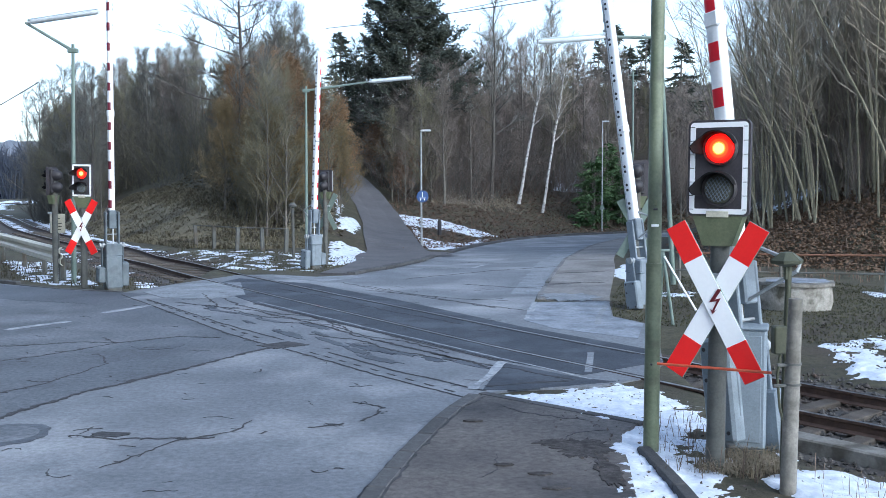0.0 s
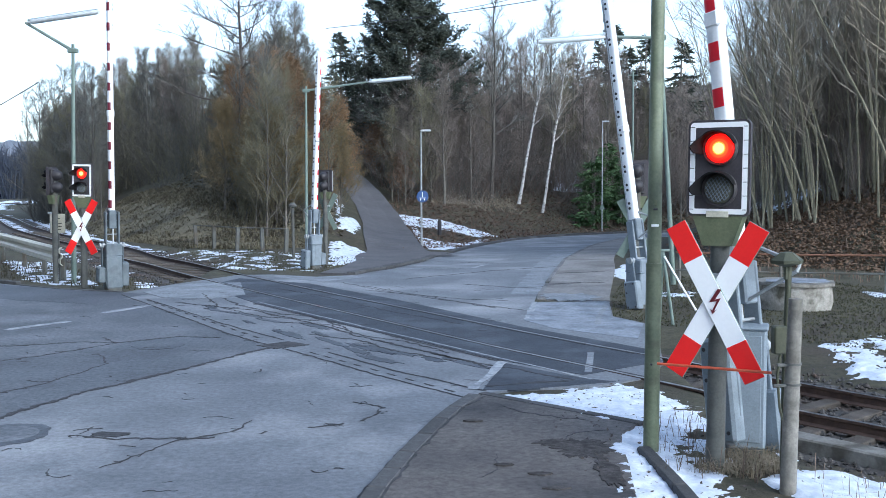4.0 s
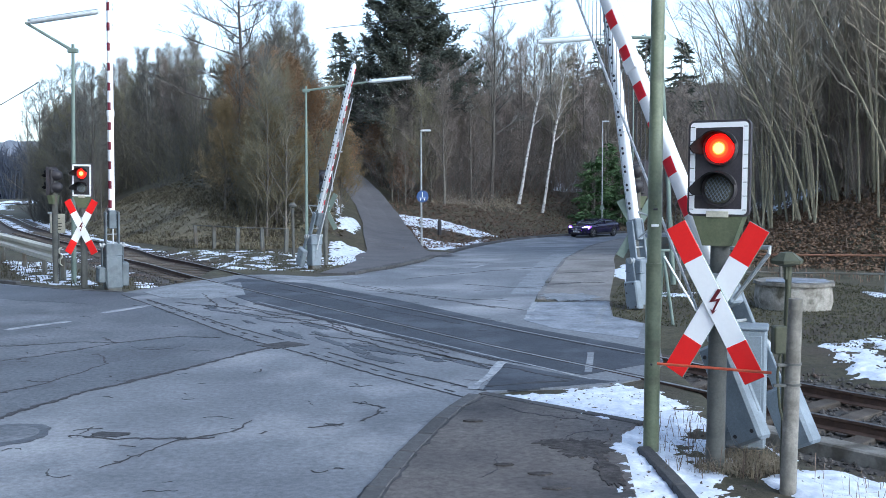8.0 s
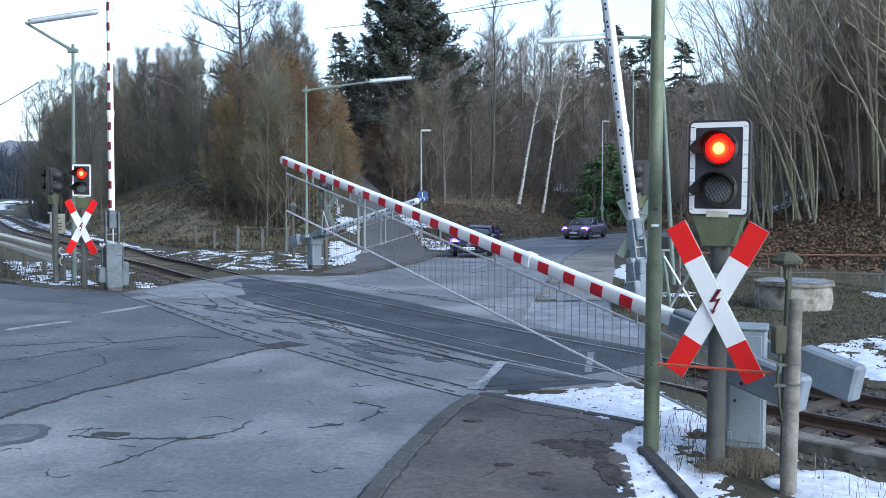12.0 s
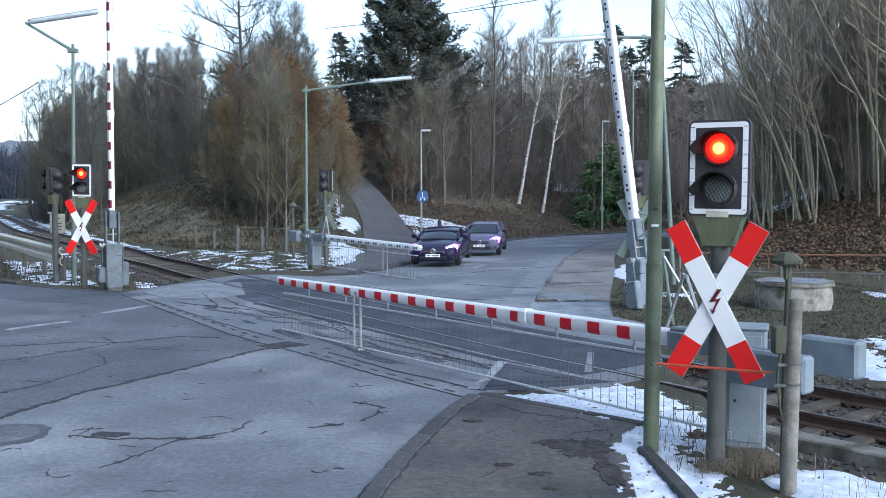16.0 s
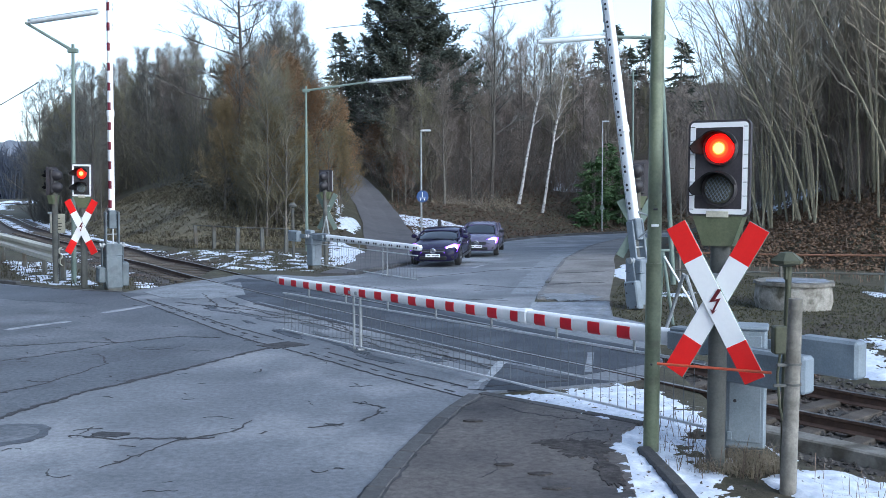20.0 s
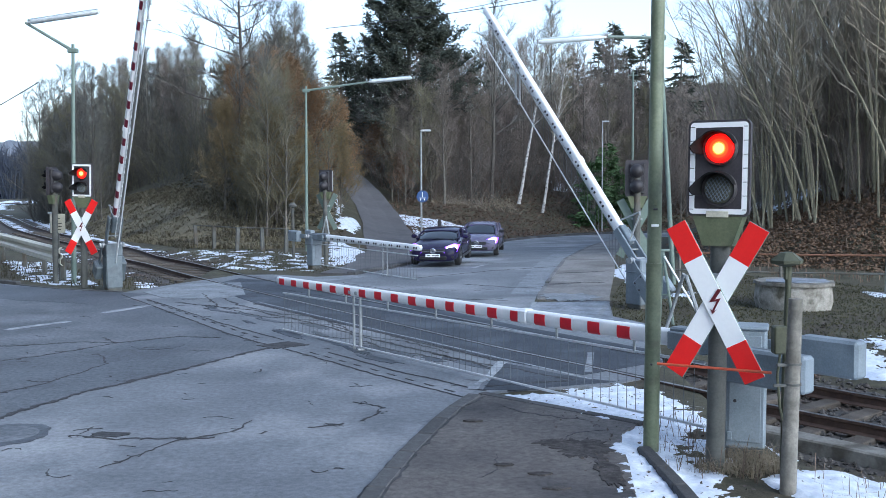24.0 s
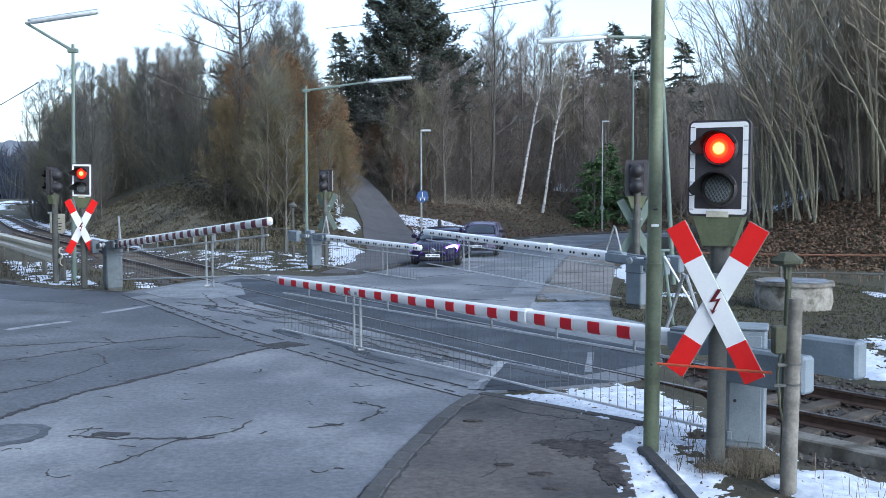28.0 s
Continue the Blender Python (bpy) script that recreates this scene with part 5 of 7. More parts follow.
# guard rail at the side road
f = thing("guard_rail", pose(0, 0, 0), "cream weathered steel guard rail on dark posts", "guard rail")
A0, A1 = Vector((-11.45, 28.9, 0)), Vector((-24.5, 48.9, 0))
beam = Mesh()
WAVE = [(0.0, 0.16), (-0.07, 0.12), (-0.07, 0.06), (0.0, 0.02), (0.0, -0.02), (-0.07, -0.06), (-0.07, -0.12), (0.0, -0.16)]
WAVE += [(a + 0.02, b) for a, b in WAVE[::-1]]
d = (A1 - A0).normalized()
nv = Vector((d.y, -d.x, 0))
for p in (A0, A0.lerp(A1, 0.5), A1):
    beam.v += [tuple(p + nv * a + Vector((0, 0, 0.76 + 1.7 * b))) for a, b in WAVE]
for i in range(2):
    beam.f += [(16 * i + k, 16 * i + (k + 1) % 16, 16 * i + 16 + (k + 1) % 16, 16 * i + 16 + k) for k in range(16)]
beam.f += [tuple(range(16)), tuple(range(32, 48))[::-1]]
part("beam", beam, BOARDWHITE, f, "cream painted ridged steel beam")
for t in (0.03, 0.15, 0.3, 0.5, 0.75):
    p = A0.lerp(A1, t)
    part("post", Mesh().box((p.x + 0.14, p.y + 0.09, 0.2), (0.14, 0.14, 0.95), 0.015), POST, f, "dark steel post")
f = thing("sign_post", pose(-11.62, 29.1, 0), "small cream board on a slim post", "sign")
part("post", Mesh().tube((0, 0, 0), (0, 0, 2.1), 0.03, n=8), POST, f, smooth=40)
s = part("board", Mesh().box((0, -0.045, 1.75), (0.46, 0.02, 0.58), 0.01), SIGNCREAM, f, "cream painted board")
for z, wd in ((1.9, 0.16), (1.75, 0.26), (1.66, 0.26), (1.57, 0.2)):
    part("bar", Mesh().box((0, -0.058, z), (wd, 0.006, 0.03), 0.002), POST, s)


# ---- motions ----
def motions():
    for ob, angles, h, x, y, turns in BOOMS:
        rows = []
        for t, a in angles:
            ca, sa = math.cos(radians(a)), math.sin(radians(a))
            rows.append((t, pose(0, 0, h, 0, -a, 0) if turns else pose(x * ca, 0, h + x * sa)))
        walk(ob, rows)
    for car_thing, rows in CARS:
        walk(car_thing, rows)


# ---- cars ----
CARS = []


def loft_body(me, rows, n=22, p=3.2):
    """Rings along the car's length: rows of (y, half width, bottom, top)."""
    k = len(me.v)
    for y, hw, z0, z1 in rows:
        for i in range(n):
            a = 2 * math.pi * (i + 0.5) / n
            ca, sa = math.cos(a), math.sin(a)
            me.v.append((hw * math.copysign(abs(ca) ** (2 / p), ca), y, (z0 + z1) / 2 + (z1 - z0) / 2 * math.copysign(abs(sa) ** (2 / p), sa)))
    for j in range(len(rows) - 1):
        o = k + j * n
        me.f += [(o + i, o + n + i, o + n + (i + 1) % n, o + (i + 1) % n) for i in range(n)]
    me.f += [tuple(range(k, k + n)), tuple(range(k + (len(rows) - 1) * n, k + len(rows) * n))[::-1]]
    return me


def car(paint, length, width, height, label, suv):
    """A hatchback; the front bumper stands at y = 0 and it faces -y."""
    g = thing("car", pose(0, 0, 0), label, "car", "waiting cars")
    h, w, L = height, width / 2, length
    lift = 0.05 if suv else 0.0
    belt = 0.92 + lift
    body = Mesh()
    loft_body(body, [(0.0, w * 0.72, 0.25 + lift, 0.56 + lift), (0.05, w * 0.86, 0.2 + lift, 0.68 + lift), (0.2, w * 0.95, 0.19 + lift, 0.76 + lift), (0.5, w * 0.985, 0.19 + lift, 0.84 + lift), (1.1, w, 0.19 + lift, 0.93 + lift),
                     (1.5, w, 0.19 + lift, 0.98 + lift), (2.6, w, 0.19 + lift, 1.0 + lift), (3.5, w, 0.2 + lift, 1.03 + lift), (L - 0.35, w * 0.98, 0.22 + lift, 1.05 + lift), (L - 0.08, w * 0.9, 0.28 + lift, 1.0 + lift), (L, w * 0.75, 0.35 + lift, 0.9 + lift)], p=4.2)
    shell = part("body", body, paint, g, "glossy painted body", smooth=35)
    cab = Mesh()
    loft_body(cab, [(1.0, w * 0.7, 0.85 + lift, 0.95 + lift), (1.25, w * 0.82, 0.85, belt + 0.12), (1.75, w * 0.8, 0.85, h - 0.13), (2.1, w * 0.77, 0.85, h - 0.03), (2.6, w * 0.76, 0.85, h), (3.2, w * 0.75, 0.85, h - 0.03), (3.75, w * 0.74, 0.85, h - 0.13), (4.1, w * 0.74, 0.85, h - 0.36), (L - 0.12, w * 0.74, 0.85, belt + 0.1)], p=2.7)
    part("window_band", cab, CARGLASS, g, "dark tinted windows", smooth=35)
    roof = Mesh()
    loft_body(roof, [(1.86, w * 0.7, h - 0.16, h - 0.075), (2.1, w * 0.72, h - 0.14, h - 0.012), (2.6, w * 0.72, h - 0.12, h + 0.012), (3.2, w * 0.71, h - 0.14, h - 0.014), (3.85, w * 0.62, h - 0.26, h - 0.15)], p=2.5)
    part("roof", roof, paint, g, "painted roof", smooth=35)
    for s in (-1, 1):
        for pts in ([(s * w * 0.86, 1.12, belt), (s * w * 0.74, 1.86, h - 0.1)], [(s * w * 0.83, 2.45, belt), (s * w * 0.75, 2.5, h - 0.06)], [(s * w * 0.82, 3.65, belt), (s * w * 0.72, 3.9, h - 0.14)]):
            part("pillar", Mesh().pipe([pts[0], Vector(pts[0]).lerp(Vector(pts[1]), 0.5) + Vector((s * 0.02, 0, 0.01)), pts[1]], [0.05, 0.045, 0.04], 6), paint, g, smooth=40)
        mirror = part("mirror", Mesh().box((s * (w + 0.07), 1.55, belt + 0.07), (0.2, 0.12, 0.14), 0.04), TRIM if suv else paint, g, "door mirror", smooth=40)
        lamp = Mesh()
        x0, x1, x2 = (0.52, 0.7, 0.9) if not suv else (0.36, 0.7, 0.92)
        z0 = 0.6 + lift
        vs = [(s * w * x0, 0.06, z0 - 0.05), (s * w * x1, 0.1, z0 - (0.13 if not suv else 0.05)), (s * w * x2, 0.2, z0 - 0.02), (s * w * 0.96, 0.4, z0 + 0.14), (s * w * 0.8, 0.24, z0 + 0.18), (s * w * x0 * 1.05, 0.12, z0 + (0.1 if not suv else 0.06))]
        vs = [(x, y - 0.05, z) for x, y, z in vs]
        vs += [(x * 0.98, y + 0.12, z) for x, y, z in vs]
        lamp.add(vs, [(0, 1, 2, 3, 4, 5) if s > 0 else (5, 4, 3, 2, 1, 0)] + [(i, 6 + i, 6 + (i + 1) % 6, (i + 1) % 6) for i in range(6)])
        head = part("headlight", lamp, HEADLAMP, g, "lit white headlamp")
        c = sum((Vector(v) for v in vs[:6]), Vector()) / 6
        # Added glowing outline for the violet glare; the car has no such part.
        ring = Mesh()
        ring.v = [tuple(c + (Vector(v) - c) * 1.32 + Vector((0, 0.02, 0))) for v in vs]
        ring.f = list(lamp.f)
        part("lamp_fringe", ring, VIOLETRING, head, "glowing violet fringe imitating lens glare round the headlamp")
        part("intake", Mesh().box((s * w * 0.68, 0.05, 0.36 + lift), (0.3, 0.08, 0.12), 0.03), TRIM, g)
        part("sill", Mesh().box((s * (w - 0.02), 2.2, 0.27 + lift), (0.06, 1.9, 0.1), 0.02), TRIM, g)
        for k, y in enumerate((0.82, L - 0.88)):
            tyre = Mesh().lathe([(0.2, -0.1), (0.29, -0.105), (0.325, -0.08), (0.33, 0), (0.325, 0.08), (0.29, 0.105), (0.2, 0.1)], 24)
            wheel = part("wheel", tyre, RUBBER, g, "black tyre", smooth=40, at=pose(s * (w - 0.1), y, 0.33, 0, 90, 0))
            rim = Mesh().lathe([(0.2, 0.095 * s), (0.21, 0.1 * s), (0.05, 0.085 * s), (0.02, 0.1 * s)], 20)
            for j in range(5):
                rim.box((0.11, 0, 0.1 * s), (0.2, 0.045, 0.02), 0.005, pose(0, 0, 0, 0, 0, 72 * j))
            part("rim", rim, ALLOY, wheel, "alloy rim")
            arch = Mesh()
            for i in range(13):
                a = math.pi * i / 12
                for r, xx in ((0.35, w - 0.03), (0.41, w - 0.03), (0.41, w + 0.012), (0.35, w + 0.012)):
                    arch.v.append((s * xx, y + r * math.cos(a), 0.33 + r * math.sin(a)))
                if i:
                    o = 4 * (i - 1)
                    arch.f += [(o + q, o + (q + 1) % 4, o + 4 + (q + 1) % 4, o + 4 + q) for q in range(4)]
            part("wheel_arch", arch, TRIM, g)
    part("grille", Mesh().box((0, 0.015, 0.56 + lift), (w * 0.95, 0.06, 0.15), 0.03), TRIM, g, "black radiator grille")
    part("lower_grille", Mesh().box((0, 0.0, 0.33 + lift), (w * 1.1, 0.06, 0.13), 0.03), TRIM, g)
    part("chrome_strip", Mesh().box((0, -0.022, 0.57 + lift), (w * (0.95 if not suv else 1.3), 0.012, 0.018), 0.003), CHROME, g)
    part("badge", Mesh().lathe([(0.1, 0), (0.105, 0.012), (0.08, 0.02), (0.07, 0.01)], 20, pose(0, -0.018, 0.58 + lift, 90, 0, 0)), CHROME, g, "plain round badge", smooth=40)
    plate_ob = part("number_plate", Mesh().box((0, -0.03, 0.42 + lift), (0.52, 0.014, 0.11), 0.004), PLATE, g, "white number plate")
    for x, wd in ((-0.15, 0.12), (0.02, 0.1), (0.16, 0.13)):
        part("plate_bar", Mesh().box((x, -0.039, 0.42 + lift), (wd, 0.004, 0.035), 0.001), POST, plate_ob)
    return g


def drive(ob, pts, stop_turn, ahead, side):
    """Rows of (t, x, y): the front bumper's way; each car looks along it."""
    rows = []
    for i, (t, x, y) in enumerate(pts):
        a, b = pts[max(0, i - 1)], pts[min(len(pts) - 1, i + 1)]
        dx, dy = b[1] - a[1], b[2] - a[2]
        turn = math.degrees(math.atan2(dx, -dy))
        if y < 62:
            turn = stop_turn - (y - 35) * 0.4
        if 62 <= y < 72:
            turn = max(-80, stop_turn - 10.8 - (y - 62) * 4.0)
        if y >= 72:
            turn = -78
        x, y = x - side, y - ahead
        rows.append((t, pose(x, y, dip(x, y), 1.4 if y < 60 else 0, 0, turn)))
    CARS.append((ob, rows))


car_dark = car(CARDARK, 4.3, 1.78, 1.27, "dark blue hatchback with lit headlamps waiting at the crossing", False)
car_grey = car(CARGREY, 4.36, 1.8, 1.4, "violet-grey crossover with lit headlamps waiting behind", True)
drive(car_dark, [(0, 62.0, 80.5), (5.5, 26.0, 75.4), (7.0, 14.8, 72.6), (7.5, 11.4, 70.6), (8.0, 9.3, 67.8), (8.5, 7.4, 65.0), (9.0, 5.8, 61.9), (9.5, 4.8, 58.9), (10.0, 3.6, 54.5), (10.6, 2.77, 50.2), (11.0, 2.17, 47.4), (11.4, 1.68, 45.2), (11.8, 1.29, 43.0), (12.3, 0.86, 40.8), (13.0, 0.38, 38.4), (13.8, 0.02, 36.7), (14.5, -0.15, 35.86), (15.0, -0.29, 35.2), (15.5, -0.36, 34.9), (28, -0.36, 34.9)], -9.0, 0.7, 0.0)
drive(car_grey, [(0, 85.0, 84.0), (6.0, 45.0, 78.0), (10.0, 20.0, 74.2), (11.0, 13.6, 71.0), (11.4, 11.8, 69.0), (11.8, 9.7, 66.4), (12.3, 7.9, 64.3), (12.5, 7.1, 63.05), (13.5, 4.9, 57.2), (14.5, 3.33, 51.98), (15.0, 2.74, 48.64), (15.5, 2.2, 45.8), (16.0, 1.82, 44.0), (16.5, 1.66, 43.2), (28, 1.66, 43.2)], -5.0, 1.1, 0.2)


# ---- trees ----
def grow(seed, height, trunk_r, start, limbs, spread, rise, branches, twigs, twig_len, lean=0.0, sides=7, kink=0.05):
    """A bare tree: the wood's mesh and the twigs' mesh. Limbs leave the trunk from the height start (a share) upward."""
    rnd = random.Random(seed)
    wood, fine = Mesh(), Mesh()
    spine = []
    off = Vector((0, 0, 0))
    drift = Vector((rnd.uniform(-1, 1), rnd.uniform(-1, 1), 0)) * lean
    for k in range(9):
        t = k / 8
        spine.append(Vector((off.x, off.y, height * t)))
        off += drift * height / 8 + Vector((rnd.gauss(0, kink), rnd.gauss(0, kink), 0)) * height / 16
    wood.pipe(spine, [trunk_r * (1.25 if k == 0 else (1 - k / 8) ** 0.8 + 0.06) for k in range(9)], sides)

    def on_spine(t):
        f = min(7.999, t * 8)
        return spine[int(f)].lerp(spine[int(f) + 1], f - int(f))
    for i in range(limbs):
        t = start + (1 - start) * ((i + rnd.random()) / limbs) ** 0.9
        t = min(t, 0.98)
        base = on_spine(t)
        az = i * 2.4 + rnd.uniform(-0.5, 0.5)
        ln = spread * height * (1 - 0.75 * (t - start) / (1 - start + 1e-6)) * rnd.uniform(0.65, 1.15)
        el = rise + rnd.uniform(-0.2, 0.2) + 0.35 * t
        d = Vector((math.cos(az) * math.cos(el), math.sin(az) * math.cos(el), math.sin(el)))
        pts = [base]
        for k in range(4):
            d = (d + Vector((rnd.gauss(0, 0.12), rnd.gauss(0, 0.12), 0.1 + rnd.gauss(0, 0.1)))).normalized()
            pts.append(pts[-1] + d * ln / 4)
        r = trunk_r * (0.42 - 0.25 * t) + 0.008
        wood.pipe(pts, [r, r * 0.8, r * 0.6, r * 0.42, r * 0.2], 4)
        for j in range(branches):
            u = 0.2 + 0.8 * (j + rnd.random()) / branches
            f = min(3.999, u * 4)
            q = pts[int(f)].lerp(pts[int(f) + 1], f - int(f))
            e = (d + Vector((rnd.gauss(0, 0.65), rnd.gauss(0, 0.65), rnd.gauss(0.15, 0.4)))).normalized()
            bl = ln * rnd.uniform(0.25, 0.5) * (1.15 - 0.6 * u) + 0.25
            q2 = q + e * bl * 0.55
            q3 = q2 + (e + Vector((rnd.gauss(0, 0.2), rnd.gauss(0, 0.2), 0.2))).normalized() * bl * 0.45
            br = max(0.007, r * 0.32)
            fine.tube(q, q2, br, br * 0.7, 3, False)
            fine.tube(q2, q3, br * 0.7, br * 0.4, 3, False)
            for m in range(twigs):
                v = rnd.random()
                o = q.lerp(q2, v * 2) if v < 0.5 else q2.lerp(q3, v * 2 - 1)
                w = (e + Vector((rnd.gauss(0, 0.6), rnd.gauss(0, 0.6), rnd.gauss(0.15, 0.45)))).normalized()
                tl = twig_len * rnd.uniform(0.5, 1.3)
                tip = o + w * tl
                a = w.orthogonal().normalized() * br * 0.6
                b = w.cross(a)
                fine.add([o + a, o - a * 0.5 + b * 0.87, o - a * 0.5 - b * 0.87, tip], [(0, 1, 3), (1, 2, 3), (2, 0, 3)])
    return wood, fine


def tree_kind(label, wood, fine, bark, twig, extra=None, name="tree", group="woodland trees"):
    """The first tree of a kind, kept below the land's far edge until it is copied to its places."""
    g = thing(name, pose(0, 0, 0), label, "tree", group)
    part("trunk", wood, bark, g, smooth=60)
    part("crown", fine, twig, g)
    if extra:
        part("foliage", extra[0], extra[1], g, extra[2])
    return g


def leaves(fine, seed, count, size, droop=0.2, low=0.0):
    """Small leaves set on the twigs of a crown."""
    rnd = random.Random(seed)
    me = Mesh()
    top = max(p[2] for p in fine.v)
    pts = [Vector(p) for p in fine.v[::3] if p[2] > low * top or rnd.random() < 0.22]
    for i in range(count):
        c = rnd.choice(pts) + Vector((rnd.gauss(0, 0.12), rnd.gauss(0, 0.12), rnd.gauss(0, 0.12)))
        a = Vector((rnd.gauss(0, 1), rnd.gauss(0, 1), rnd.gauss(-droop, 0.7))).normalized()
        b = a.orthogonal().normalized()
        s = size * rnd.uniform(0.6, 1.3)
        me.add([c - a * s, c + b * s * 0.55, c + a * s, c - b * s * 0.55], [(0, 1, 2, 3)])
    return me


def conifer(seed, height, radius, start, mat, label, ragged=0.25, density=1.0, pine=False):
    rnd = random.Random(seed)
    wood, needles = Mesh(), Mesh()
    wood.pipe([(0, 0, 0), (0.1, 0, height * 0.5), (0.05, 0.05, height)], [0.02 * height, 0.012 * height, 0.01], 8)
    tiers = int(height * (1.7 if not pine else 1.9))
    for k in range(tiers):
        t = start + (1 - start) * k / tiers
        z = height * t + rnd.uniform(-0.3, 0.3)
        n = int((7 if not pine else 6) * density)
        shape = (1 - (t - start) / (1 - start)) ** (0.85 if not pine else 0.6)
        for i in range(n):
            az = rnd.uniform(0, 2 * math.pi)
            ln = radius * shape * rnd.uniform(1 - ragged * 2, 1 + ragged) + 0.25
            dr = rnd.uniform(-0.28, 0.05) if not pine else rnd.uniform(-0.1, 0.75)
            d = Vector((math.cos(az), math.sin(az), dr)).normalized()
            base = Vector((0.05, 0, z + rnd.uniform(-0.35, 0.35)))
            tip = base + d * ln
            wood.tube(base, tip, 0.035, 0.008, 3, False)
            m = int(ln * (9 if not pine else 30) * density) + 5
            for j in range(m):
                u = rnd.uniform(0.25, 1.05)
                c = base.lerp(tip, u)
                for q in range(2):
                    e = (d * 0.6 + Vector((rnd.gauss(0, 0.6), rnd.gauss(0, 0.6), rnd.gauss(-0.12 if not pine else 0.5, 0.35)))).normalized()
                    s = rnd.uniform(0.3, 0.62) * (0.6 if pine else 1)
                    b = e.cross(Vector((rnd.gauss(0, 1), rnd.gauss(0, 1), rnd.gauss(0, 1)))).normalized() * s * (0.16 if not pine else 0.2)
                    needles.add([c - b, c + b, c + e * s], [(0, 1, 2)])
    g = thing("conifer", pose(0, 0, 0), label, "tree", "conifers")
    part("trunk", wood, BARK, g, smooth=60)
    part("needles", needles, mat, g, "dark needled branches")
    return g


rnd = random.Random(21)


def place(first, spots, first_used):
    """Puts a kind at spots (x, y, turn, size); the first spot takes the original."""
    for i, (x, y, a, s) in enumerate(spots):
        m = pose(x, y, lie(x, y) - 0.08, 0, 0, a) @ Matrix.Diagonal((s, s, s, 1))
        if i == 0 and not first_used:
            first.matrix_basis = m
        else:
            c = copy_thing(first, pose(x, y, lie(x, y) - 0.08, 0, 0, a))
            c.scale = (s, s, s)


KINDS = []
for k in range(4):
    KINDS.append(tree_kind("bare grey-brown woodland tree", *grow(100 + k, 12, 0.12, 0.16, 26, 0.25, 0.6, 7, 10, 0.8, 0.02), BARK, TWIG if k < 2 else TWIGMID))
SLIM = [tree_kind("slender bare mossy tree", *grow(200 + k, 12.5, 0.07, 0.22, 24, 0.25, 0.75, 8, 10, 0.85, 0.08 + 0.06 * k), BARKGREEN, TWIGPALE) for k in range(4)]
BRUSH = []
for k in range(3):
    w, f = grow(300 + k, 5.5, 0.045, 0.05, 20, 0.36, 0.85, 7, 9, 0.62)
    BRUSH.append(tree_kind("bare brown thicket shrub", w, f, BARK, (TWIG, TWIGOLIVE, TWIGMID)[k], name="shrub", group="woodland shrubs"))
BEECH = []
for k in range(2):
    w, f = grow(400 + k, 8.6, 0.09, 0.04, 40, 0.46, 0.85, 7, 8, 0.5)
    BEECH.append(tree_kind("tree holding withered orange-brown leaves", w, f, BARK, TWIGOLIVE, (leaves(f, 5 + k, 22000, 0.055), BRONZE if k == 0 else OLIVELEAF, "withered brown leaves"), group="leafy trees"))
RED_SHRUB = []
w, f = grow(450, 3.6, 0.04, 0.08, 16, 0.36, 0.8, 5, 6, 0.5)
RED_SHRUB.append(tree_kind("low shrub with reddish withered leaves", w, f, BARK, TWIGRED, (leaves(f, 9, 2200, 0.07), LEAFLITTER, "reddish withered leaves"), name="shrub", group="woodland shrubs"))
tall = tree_kind("tall bare tree with open spreading limbs", *grow(512, 13.5, 0.19, 0.28, 28, 0.44, -0.02, 10, 10, 0.7, 0.01), BARKDARK, TWIGDARK)
open_tree = tree_kind("tall open bare tree against the sky", *grow(530, 16.5, 0.15, 0.3, 26, 0.22, 0.5, 8, 10, 0.8, 0.01), BARK, TWIG)
birch = tree_kind("white-barked birch leaning over the slope", *grow(541, 15, 0.13, 0.42, 24, 0.16, 0.8, 7, 10, 0.9, 0.0), BIRCH, TWIGPALE, name="birch", group="birches")


def col(x, depth):
    """World x of a sight line that passes x metres to the side at 100 m."""
    return x * depth / 100


# the wood on the slope
spots = {i: [] for i in range(4)}
brush = {i: [] for i in range(3)}
for i in range(330):
    d = rnd.uniform(56, 105)
    s = rnd.uniform(-42, 30)
    x = s * d / 100
    if not inside(x, d, HILL) or away(x, d, HILL_EDGE) < (8.5 if x < -12 and d < 80 else 2.5) or away(x, d, PATH_MID) < 2.4:
        continue
    far = away(x, d, HILL_EDGE)
    if -5.5 < s < 15 and (far < 9 or (6.5 < s < 12.5 and d < 81)):
        continue
    if rnd.random() < 0.42 and far > 3:
        h = rnd.uniform(0.62, 0.95)
        spots[rnd.randrange(2) + (2 if s > -7 else 0)].append((x, d, rnd.uniform(0, 360), h))
    else:
        brush[rnd.randrange(2) + (1 if s > -7 else 0)].append((x, d, rnd.uniform(0, 360), rnd.uniform(0.8, 1.7)))
for i in range(90):
    d = rnd.uniform(47, 75)
    x = rnd.uniform(-43, -8) * d / 100
    if inside(x, d, HILL) and away(x, d, PATH_MID) > 3 and away(x, d, HILL_EDGE) > 1.5 + (6.5 if x < -11 else 0):
        brush[rnd.randrange(2)].append((x, d, rnd.uniform(0, 360), rnd.uniform(0.7, 1.5)))
for x, y, h in ((-35.5, 87, 1.0), (-33.0, 83, 0.95), (-30.4, 78, 0.98), (-39.5, 95, 1.05), (-28, 74.5, 0.95), (-26, 71, 0.92), (-44, 103, 1.05), (-24.5, 68, 0.88)):
    spots[int(y) % 2].append((x, y, y * 37 % 360, h))
    brush[int(y) % 2].append((x + 0.8, y - 1.0, y * 61 % 360, h * 1.2))
